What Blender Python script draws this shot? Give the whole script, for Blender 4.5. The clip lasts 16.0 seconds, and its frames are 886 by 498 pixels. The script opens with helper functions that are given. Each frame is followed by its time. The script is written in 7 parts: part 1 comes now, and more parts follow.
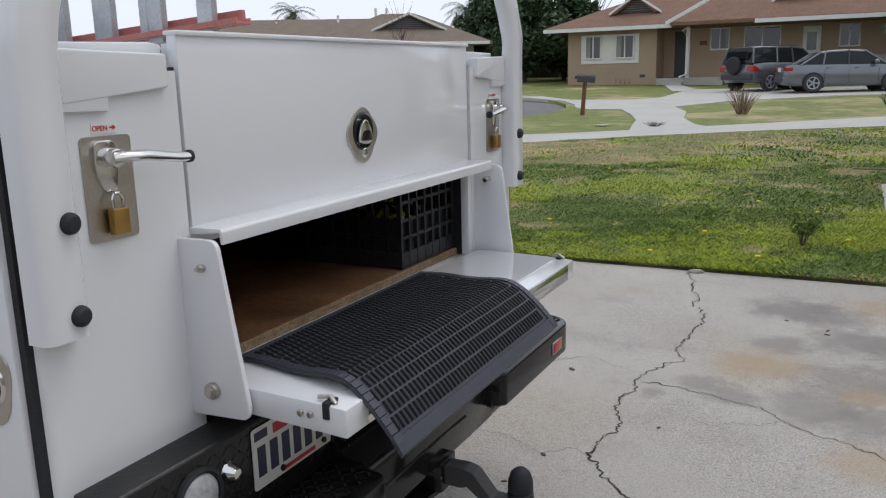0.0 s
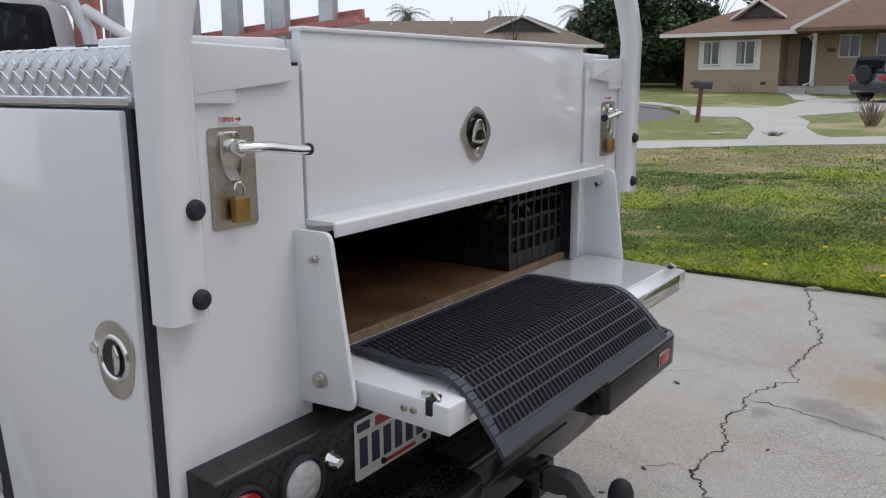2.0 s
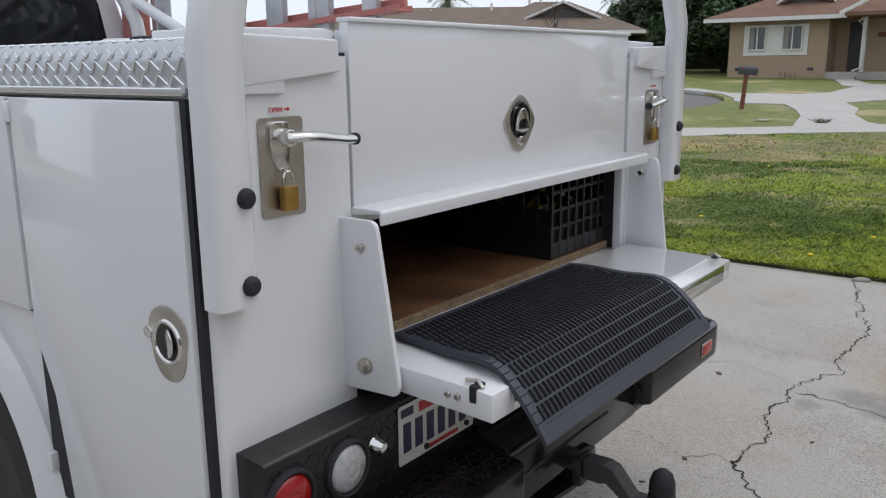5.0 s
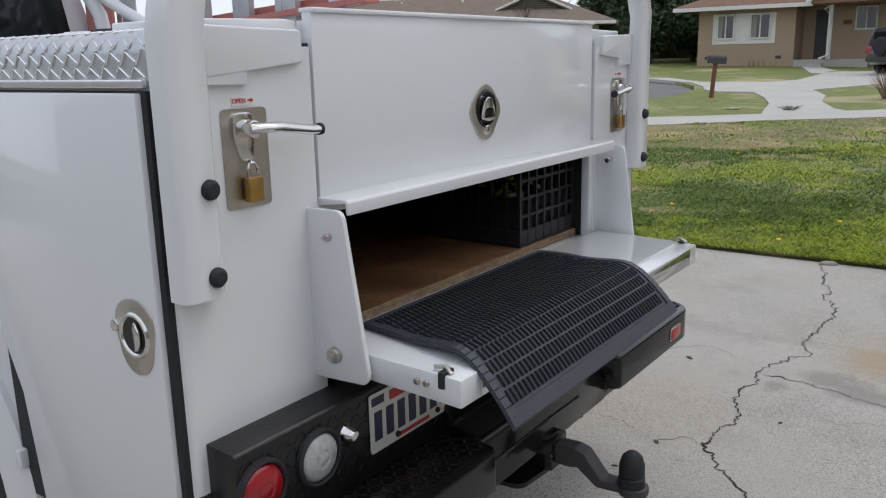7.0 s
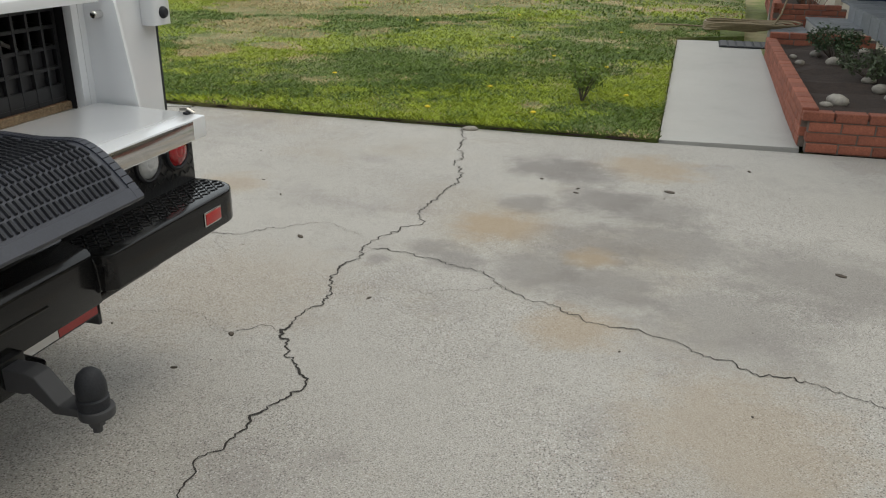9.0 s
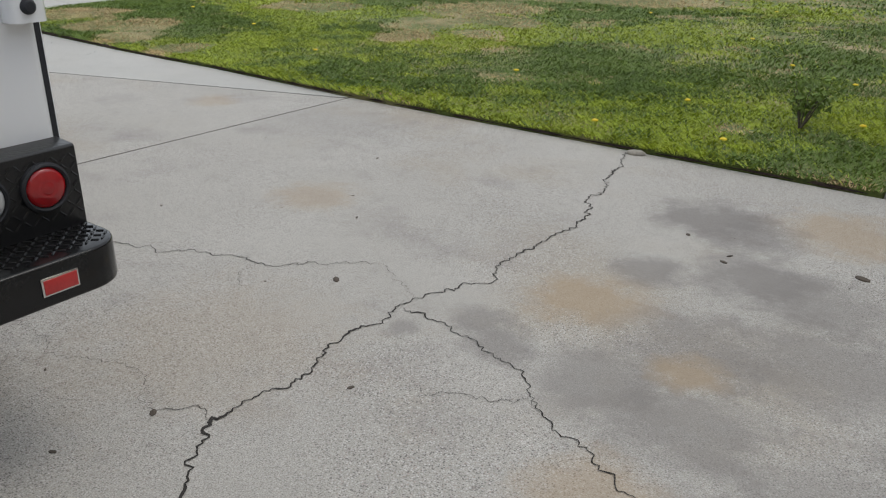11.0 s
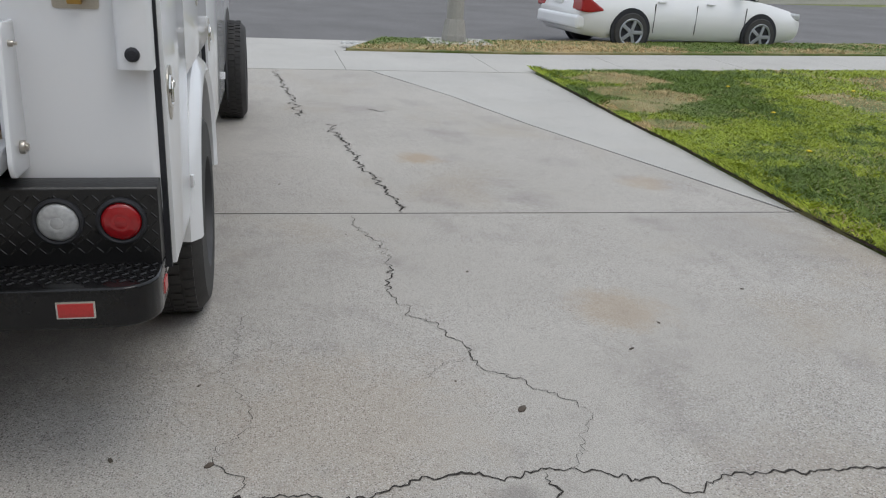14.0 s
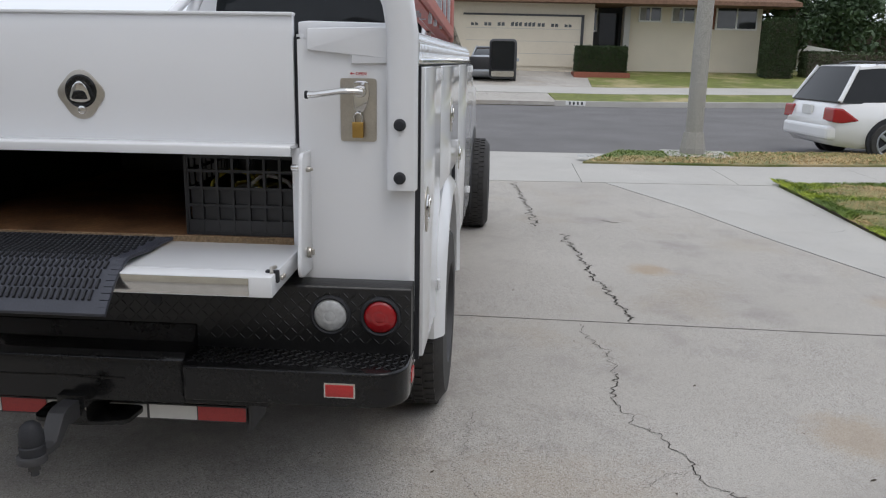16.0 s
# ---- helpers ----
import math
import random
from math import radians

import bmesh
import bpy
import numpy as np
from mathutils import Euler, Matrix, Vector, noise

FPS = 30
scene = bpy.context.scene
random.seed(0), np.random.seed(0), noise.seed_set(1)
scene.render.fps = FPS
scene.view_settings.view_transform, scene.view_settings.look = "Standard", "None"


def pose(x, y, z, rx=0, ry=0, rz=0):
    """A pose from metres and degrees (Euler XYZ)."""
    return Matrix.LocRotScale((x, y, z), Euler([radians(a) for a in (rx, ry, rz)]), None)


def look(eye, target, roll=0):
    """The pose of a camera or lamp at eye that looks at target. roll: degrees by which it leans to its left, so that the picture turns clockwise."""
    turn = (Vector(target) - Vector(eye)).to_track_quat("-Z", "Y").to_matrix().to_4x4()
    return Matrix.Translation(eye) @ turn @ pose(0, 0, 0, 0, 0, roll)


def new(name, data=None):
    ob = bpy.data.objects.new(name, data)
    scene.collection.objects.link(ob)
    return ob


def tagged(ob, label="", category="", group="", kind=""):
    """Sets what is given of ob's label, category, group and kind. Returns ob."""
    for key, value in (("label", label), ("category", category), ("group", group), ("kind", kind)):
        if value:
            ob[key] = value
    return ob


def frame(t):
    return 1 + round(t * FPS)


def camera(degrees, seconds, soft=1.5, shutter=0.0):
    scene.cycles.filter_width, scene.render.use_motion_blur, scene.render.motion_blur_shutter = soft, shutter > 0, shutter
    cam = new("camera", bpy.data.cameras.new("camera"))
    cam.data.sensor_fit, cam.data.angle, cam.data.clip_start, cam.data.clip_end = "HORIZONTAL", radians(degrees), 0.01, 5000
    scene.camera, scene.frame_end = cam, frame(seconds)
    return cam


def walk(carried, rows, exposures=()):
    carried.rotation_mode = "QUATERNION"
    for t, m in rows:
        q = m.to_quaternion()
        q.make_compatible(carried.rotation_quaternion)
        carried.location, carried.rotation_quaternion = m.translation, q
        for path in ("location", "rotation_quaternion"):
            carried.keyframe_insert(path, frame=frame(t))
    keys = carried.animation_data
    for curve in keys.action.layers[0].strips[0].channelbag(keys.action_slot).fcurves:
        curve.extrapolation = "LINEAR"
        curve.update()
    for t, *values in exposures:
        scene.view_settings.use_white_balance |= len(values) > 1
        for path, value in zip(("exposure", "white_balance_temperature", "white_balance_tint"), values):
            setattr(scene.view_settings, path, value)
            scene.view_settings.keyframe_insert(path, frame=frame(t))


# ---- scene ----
cam = camera(56.9, 16.0, soft=1.15)
PATH = [
    (0, (0.053, 0.172, 1.453), (-0.844, 1.915, 1.053), -1.2),
    (0.5, (0.05, 0.179, 1.452), (-0.905, 1.891, 1.055), -0.0),
    (1, (0.044, 0.168, 1.451), (-0.986, 1.836, 1.058), 0.1),
    (1.5, (0.038, 0.17, 1.451), (-1.025, 1.818, 1.057), 0.2),
    (2, (0.036, 0.172, 1.447), (-1.076, 1.788, 1.055), 0.0),
    (2.5, (0.03, 0.167, 1.451), (-1.12, 1.754, 1.053), 0.2),
    (3, (0.029, 0.162, 1.451), (-1.136, 1.737, 1.05), 0.3),
    (3.5, (0.032, 0.161, 1.452), (-1.136, 1.731, 1.044), 0.4),
    (4, (0.033, 0.158, 1.452), (-1.142, 1.721, 1.032), 0.3),
    (6.5, (0.035, 0.154, 1.453), (-1.154, 1.706, 1.032), -0.7),
    (7, (0.056, 0.154, 1.446), (-1.078, 1.742, 1.006), -0.9),
    (7.5, (0.164, 0.229, 1.454), (-0.685, 1.972, 0.962), -1.1),
    (7.7, (0.212, 0.25, 1.448), (-0.512, 2.028, 0.887), -0.4),
    (8, (0.279, 0.294, 1.426), (-0.33, 2.086, 0.78), 0.2),
    (8.2, (0.309, 0.358, 1.404), (-0.211, 2.165, 0.723), 1.0),
    (10.3, (0.69, 1.52, 1.35), (0.038, 3.244, 0.573), 1.5),
    (10.5, (0.693, 1.645, 1.357), (-0.052, 3.33, 0.579), 1.5),
    (11, (0.813, 1.901, 1.346), (-0.258, 3.402, 0.571), 1.2),
    (11.5, (0.905, 2.13, 1.352), (-0.31, 3.525, 0.592), 2.8),
    (12, (0.918, 2.429, 1.342), (-0.397, 3.718, 0.561), 3.7),
    (12.5, (0.966, 2.668, 1.354), (-0.525, 3.75, 0.576), 2.1),
    (13, (1.056, 2.883, 1.384), (-0.623, 3.694, 0.663), 2.1),
    (13.5, (1.039, 3.056, 1.37), (-0.707, 3.716, 0.65), 3.9),
    (14, (1.045, 3.19, 1.388), (-0.791, 3.608, 0.712), 3.7),
    (14.5, (1.17, 3.286, 1.409), (-0.726, 3.384, 0.781), 2.5),
    (15, (1.208, 3.282, 1.433), (-0.717, 3.248, 0.892), 2.4),
    (15.2, (1.219, 3.265, 1.437), (-0.714, 3.204, 0.927), 2.2),
    (15.5, (1.232, 3.23, 1.444), (-0.706, 3.137, 0.96), 1.5),
    (16, (1.247, 3.178, 1.45), (-0.696, 3.034, 1.0), 1.5),
]
walk(cam, [(t, look(eye, target, roll)) for t, eye, target, roll in PATH],
     exposures=[(0.0, 0.0, 6500, 10), (7.0, 0.0, 6470, 10), (8.2, 0.1, 7050, 4), (10.3, -0.05, 6720, 6), (12.5, 0.0, 6520, 9), (14.5, 0.0, 6470, 8), (16.0, 0.0, 6500, 10)])

# ---- light: an overcast day ----
world = bpy.data.worlds.new("sky")
scene.world = world
world.use_nodes = True
wn = world.node_tree.nodes
wl = world.node_tree.links
sky = wn.new("ShaderNodeTexSky")
sky.sky_type = "NISHITA"
sky.sun_disc = False
sky.sun_elevation = radians(55)
sky.sun_rotation = radians(55)
sky.dust_density = 4.0
sky_grey = wn.new("ShaderNodeMix")
sky_grey.data_type = "RGBA"
sky_grey.inputs[0].default_value = 0.86
sky_grey.inputs[7].default_value = (7.3, 7.8, 8.7, 1)
wl.new(sky.outputs[0], sky_grey.inputs[6])
wl.new(sky_grey.outputs[2], wn["Background"].inputs[0])
wn["Background"].inputs[1].default_value = 0.131
sun = new("sun", bpy.data.lights.new("sun", "SUN"))
sun.data.energy = 0.7
sun.data.angle = radians(25)
sun.data.color = (1.0, 0.96, 0.9)
sun.matrix_world = look((7, 5, 20), (0, 0, 0))
scene.view_settings.exposure = 0.0


# ---- materials ----
def material(name, base, rough=0.5, metal=0.0, tint=None, scale=8.0, amount=0.5, fine=None, bump=0.0, bump_scale=60.0, coat=0.0, transmission=0.0, spread=0.0):
    """Procedural material: broad mottling between base and tint, finer grain, and relief."""
    m = bpy.data.materials.new(name)
    m.use_nodes = True
    n, l = m.node_tree.nodes, m.node_tree.links
    b = n["Principled BSDF"]
    b.inputs["Roughness"].default_value = rough
    b.inputs["Metallic"].default_value = metal
    b.inputs["Coat Weight"].default_value = coat
    b.inputs["Coat Roughness"].default_value = 0.06
    b.inputs["Transmission Weight"].default_value = transmission
    co = n.new("ShaderNodeTexCoord")
    a = n.new("ShaderNodeTexNoise")
    a.inputs["Scale"].default_value = scale
    a.inputs["Detail"].default_value = 5
    l.new(co.outputs["Object"], a.inputs["Vector"])
    ramp = n.new("ShaderNodeValToRGB")
    tint = tint or tuple(c * 0.85 for c in base)
    ramp.color_ramp.elements[0].position, ramp.color_ramp.elements[1].position = 0.5 - amount / 2, 0.5 + amount / 2
    ramp.color_ramp.elements[0].color, ramp.color_ramp.elements[1].color = (*tint, 1), (*base, 1)
    l.new(a.outputs["Fac"], ramp.inputs[0])
    colour = ramp.outputs[0]
    if fine:
        f = n.new("ShaderNodeTexNoise")
        f.inputs["Scale"].default_value, f.inputs["Detail"].default_value = fine[0], 3
        l.new(co.outputs["Object"], f.inputs["Vector"])
        mr = n.new("ShaderNodeMapRange")
        mr.inputs["From Min"].default_value, mr.inputs["From Max"].default_value = 0.3, 0.7
        mr.inputs["To Min"].default_value, mr.inputs["To Max"].default_value = 1 - fine[1], 1 + fine[1]
        l.new(f.outputs["Fac"], mr.inputs["Value"])
        mul = n.new("ShaderNodeMix")
        mul.data_type, mul.blend_type = "RGBA", "MULTIPLY"
        mul.inputs[0].default_value = 1
        l.new(colour, mul.inputs[6])
        l.new(mr.outputs[0], mul.inputs[7])
        colour = mul.outputs[2]
    if spread:
        info = n.new("ShaderNodeObjectInfo")
        mr2 = n.new("ShaderNodeMapRange")
        mr2.inputs["To Min"].default_value, mr2.inputs["To Max"].default_value = 1 - spread, 1 + spread
        l.new(info.outputs["Random"], mr2.inputs["Value"])
        mul2 = n.new("ShaderNodeMix")
        mul2.data_type, mul2.blend_type = "RGBA", "MULTIPLY"
        mul2.inputs[0].default_value = 1
        l.new(colour, mul2.inputs[6])
        l.new(mr2.outputs[0], mul2.inputs[7])
        colour = mul2.outputs[2]
    l.new(colour, b.inputs["Base Color"])
    if bump:
        g = n.new("ShaderNodeTexNoise")
        g.inputs["Scale"].default_value, g.inputs["Detail"].default_value = bump_scale, 4
        l.new(co.outputs["Object"], g.inputs["Vector"])
        bp = n.new("ShaderNodeBump")
        bp.inputs["Strength"].default_value = bump
        bp.inputs["Distance"].default_value = 0.01
        l.new(g.outputs["Fac"], bp.inputs["Height"])
        l.new(bp.outputs[0], b.inputs["Normal"])
    return m


def dull(m, level):
    m.node_tree.nodes["Principled BSDF"].inputs["Specular IOR Level"].default_value = level


def mat_nodes(m):
    return m.node_tree.nodes, m.node_tree.links, m.node_tree.nodes["Principled BSDF"]


M_WHITE = material("white_paint", (0.74, 0.75, 0.77), 0.32, tint=(0.715, 0.725, 0.745), scale=2.5, coat=0.9, bump=0.012, bump_scale=140)
M_CHROME = material("polished_steel", (0.72, 0.71, 0.69), 0.14, 1.0, tint=(0.62, 0.61, 0.59), scale=30)
M_STEEL = material("brushed_steel", (0.56, 0.53, 0.48), 0.34, 1.0, tint=(0.47, 0.44, 0.40), scale=22, fine=(260, 0.06))
# one aluminium in two tones: darker plate, brighter bars, for dark and bright reflections
M_ALU = material("tread_aluminium", (0.52, 0.53, 0.55), 0.30, 1.0, tint=(0.42, 0.43, 0.45), scale=14, fine=(160, 0.06))
M_ALU_GLINT = material("glint_aluminium", (0.93, 0.94, 0.95), 0.2, 1.0, tint=(0.86, 0.87, 0.88), scale=30)
M_BLACK = material("black_gloss_paint", (0.007, 0.007, 0.008), 0.16, tint=(0.011, 0.011, 0.011), scale=9, coat=0.1, fine=(120, 0.2))
M_TREAD = material("black_tread_plate", (0.009, 0.009, 0.010), 0.36, tint=(0.014, 0.014, 0.015), scale=16, bump=0.15, bump_scale=90)
dull(M_BLACK, 0.3)
dull(M_TREAD, 0.45)
M_RUBBER = material("black_rubber", (0.022, 0.023, 0.027), 0.6, tint=(0.032, 0.033, 0.038), scale=18, fine=(300, 0.15), bump=0.08, bump_scale=240)
M_MAT = material("mat_rubber", (0.034, 0.037, 0.050), 0.42, tint=(0.046, 0.049, 0.064), scale=9, fine=(220, 0.12), bump=0.05, bump_scale=300)
dull(M_MAT, 0.45)
dull(M_RUBBER, 0.25)
M_TYRE = material("tyre_rubber", (0.028, 0.027, 0.027), 0.75, tint=(0.045, 0.043, 0.042), scale=12, fine=(150, 0.15), bump=0.1)
M_BRASS = material("brass", (0.52, 0.33, 0.10), 0.36, 1.0, tint=(0.42, 0.26, 0.08), scale=40)
M_RED_LENS = material("red_lens", (0.34, 0.007, 0.011), 0.25, tint=(0.27, 0.005, 0.009), scale=60, coat=0.5)
M_RED = material("red_reflector", (0.46, 0.03, 0.03), 0.28, tint=(0.38, 0.02, 0.02), scale=120, fine=(400, 0.15), coat=0.3)
M_CLEAR = material("clear_lens", (0.48, 0.49, 0.50), 0.2, tint=(0.34, 0.35, 0.36), scale=70, amount=0.35, coat=0.6)
M_PLATE = material("white_enamel", (0.72, 0.72, 0.70), 0.35, tint=(0.66, 0.66, 0.65), scale=30)
M_NAVY = material("navy_ink", (0.02, 0.025, 0.07), 0.45)
M_REDINK = material("red_ink", (0.50, 0.03, 0.04), 0.45)
M_LABEL = material("white_label", (0.78, 0.78, 0.77), 0.4)
M_PLY = material("worn_plywood", (0.33, 0.165, 0.075), 0.5, tint=(0.10, 0.048, 0.024), scale=5, amount=0.4, fine=(70, 0.25), bump=0.15, bump_scale=45)
M_PLYEDGE = material("plywood_edge", (0.36, 0.26, 0.16), 0.8, tint=(0.20, 0.13, 0.07), scale=26, fine=(120, 0.3), bump=0.3)
# crate plastic; also the black that stands for shade inside the bed opening
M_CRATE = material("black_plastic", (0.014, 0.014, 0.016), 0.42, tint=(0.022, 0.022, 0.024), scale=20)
M_LADDER_RED = material("red_fibreglass", (0.50, 0.15, 0.125), 0.6, tint=(0.42, 0.19, 0.165), scale=14, fine=(90, 0.14))
M_LADDER_ALU = material("ladder_aluminium", (0.62, 0.64, 0.67), 0.4, 0.8, tint=(0.48, 0.50, 0.53), scale=10, fine=(120, 0.1))
M_GLASS = material("tinted_glass", (0.012, 0.014, 0.016), 0.05, tint=(0.018, 0.02, 0.022), scale=3)
dull(M_GLASS, 0.25)
M_WOOD_RED = material("stained_post", (0.20, 0.07, 0.035), 0.7, tint=(0.13, 0.05, 0.03), scale=20, fine=(80, 0.2))
M_BARK = material("bark", (0.11, 0.085, 0.065), 0.9, tint=(0.06, 0.05, 0.04), scale=14, bump=0.6, bump_scale=30)
M_LEAF = material("leaves", (0.05, 0.09, 0.03), 0.6, tint=(0.02, 0.045, 0.016), scale=2.2, amount=0.5, fine=(20, 0.35))
M_LEAF_PALE = material("grey_green_leaves", (0.085, 0.11, 0.05), 0.6, tint=(0.045, 0.065, 0.03), scale=2, fine=(20, 0.35))
M_PALM = material("palm_fronds", (0.085, 0.10, 0.045), 0.6, tint=(0.05, 0.06, 0.03), scale=3, fine=(20, 0.3))
M_DRY = material("dry_stalks", (0.40, 0.29, 0.21), 0.9, tint=(0.11, 0.075, 0.06), scale=12)
M_HEDGE = material("hedge_leaves", (0.045, 0.075, 0.022), 0.65, tint=(0.02, 0.036, 0.013), scale=5, fine=(30, 0.4))
M_STUCCO_TAN = material("tan_stucco", (0.40, 0.30, 0.21), 0.9, tint=(0.36, 0.27, 0.19), scale=1.5, fine=(30, 0.05), bump=0.25, bump_scale=40)
M_STUCCO_CREAM = material("cream_stucco", (0.68, 0.61, 0.49), 0.9, tint=(0.63, 0.57, 0.46), scale=1.2, fine=(30, 0.05), bump=0.25, bump_scale=40)
M_STUCCO_GREY = material("grey_stucco", (0.42, 0.41, 0.38), 0.9, tint=(0.36, 0.35, 0.33), scale=1.5, bump=0.25, bump_scale=40)
M_TRIM = material("white_trim", (0.72, 0.71, 0.68), 0.6, tint=(0.64, 0.63, 0.6), scale=3)
M_ROOF = material("brown_shingles", (0.215, 0.125, 0.085), 0.95, tint=(0.155, 0.088, 0.06), scale=2.2, amount=0.7, fine=(14, 0.2), bump=0.6, bump_scale=14)
M_ROOF2 = material("tan_shingles", (0.20, 0.155, 0.12), 0.95, tint=(0.15, 0.115, 0.09), scale=2.2, amount=0.7, fine=(14, 0.2), bump=0.6, bump_scale=14)
M_DARKWIN = material("window_glass", (0.03, 0.033, 0.036), 0.06, tint=(0.05, 0.054, 0.058), scale=1.4, coat=0.4)
M_CURTAIN = material("curtain", (0.30, 0.29, 0.27), 0.9, tint=(0.2, 0.2, 0.19), scale=6)
M_CAR_WHITE = material("car_white", (0.78, 0.78, 0.78), 0.25, tint=(0.75, 0.75, 0.76), scale=2, coat=0.8)
M_CAR_GREY = material("car_grey", (0.16, 0.17, 0.19), 0.3, 0.5, tint=(0.14, 0.15, 0.17), scale=2, coat=0.8)
M_CAR_DARK = material("car_dark_grey", (0.13, 0.14, 0.155), 0.3, 0.5, tint=(0.11, 0.12, 0.135), scale=2, coat=0.8)
M_CAR_SILVER = material("car_silver", (0.35, 0.37, 0.40), 0.28, 0.6, tint=(0.32, 0.34, 0.37), scale=2, coat=0.8)
M_CLADDING = material("grey_cladding", (0.05, 0.05, 0.054), 0.6, scale=12)
M_POLE = material("aggregate_concrete", (0.40, 0.385, 0.35), 0.85, tint=(0.22, 0.21, 0.19), scale=70, amount=0.3, fine=(180, 0.3), bump=0.5, bump_scale=110)
M_BRICK = material("red_brick", (0.34, 0.115, 0.07), 0.88, tint=(0.25, 0.085, 0.055), scale=16, fine=(120, 0.18), bump=0.4, bump_scale=70, spread=0.18)
M_MORTAR = material("mortar", (0.20, 0.16, 0.135), 0.95, tint=(0.14, 0.11, 0.095), scale=30, bump=0.4)
M_SOIL = material("planter_soil", (0.055, 0.035, 0.026), 0.95, tint=(0.03, 0.02, 0.016), scale=14, fine=(80, 0.4), bump=0.9, bump_scale=40)
M_STONE = material("river_stone", (0.40, 0.36, 0.30), 0.75, tint=(0.26, 0.24, 0.21), scale=12, fine=(60, 0.15), spread=0.25)
M_SLATE = material("slate_tile", (0.21, 0.225, 0.24), 0.6, tint=(0.15, 0.16, 0.175), scale=5, fine=(40, 0.12), spread=0.15)
M_BLUE = material("navy_door", (0.012, 0.022, 0.07), 0.45, tint=(0.01, 0.018, 0.055), scale=6)
M_HOSE = material("tan_hose", (0.30, 0.23, 0.14), 0.6, tint=(0.22, 0.17, 0.10), scale=20)
M_YELLOW = material("dandelion_yellow", (0.75, 0.55, 0.02), 0.7)
M_PAPER = material("paper", (0.75, 0.75, 0.74), 0.8)
M_CABLE = material("cable", (0.02, 0.02, 0.02), 0.6)
M_YELLOW_CORD = material("yellow_cord", (0.42, 0.36, 0.04), 0.55, tint=(0.3, 0.26, 0.04), scale=30)


def stain(m, spots):
    """Old spills and other patches at places of their own: soft and ragged, over a ground material."""
    n, l, b = mat_nodes(m)
    geo = n.new("ShaderNodeNewGeometry")
    warp = n.new("ShaderNodeTexNoise")
    warp.inputs["Scale"].default_value, warp.inputs["Detail"].default_value, warp.inputs["Roughness"].default_value = 5.5, 9, 0.74
    l.new(geo.outputs["Position"], warp.inputs["Vector"])
    old = b.inputs["Base Color"].links[0].from_socket
    for x, y, r, colour, strength in spots:
        d = n.new("ShaderNodeVectorMath")
        d.operation = "DISTANCE"
        l.new(geo.outputs["Position"], d.inputs[0])
        d.inputs[1].default_value = (x, y, 0)
        mad = n.new("ShaderNodeMath")
        mad.operation = "MULTIPLY_ADD"
        l.new(warp.outputs["Fac"], mad.inputs[0])
        mad.inputs[1].default_value = -2.2 * r
        l.new(d.outputs["Value"], mad.inputs[2])
        mr = n.new("ShaderNodeMapRange")
        mr.inputs["From Min"].default_value, mr.inputs["From Max"].default_value = -r * 0.65, 0.05 * r
        mr.inputs["To Min"].default_value, mr.inputs["To Max"].default_value = strength * 1.05, 0.0
        l.new(mad.outputs[0], mr.inputs["Value"])
        mx = n.new("ShaderNodeMix")
        mx.data_type = "RGBA"
        l.new(mr.outputs[0], mx.inputs[0])
        l.new(old, mx.inputs[6])
        mx.inputs[7].default_value = (*colour, 1)
        old = mx.outputs[2]
    l.new(old, b.inputs["Base Color"])


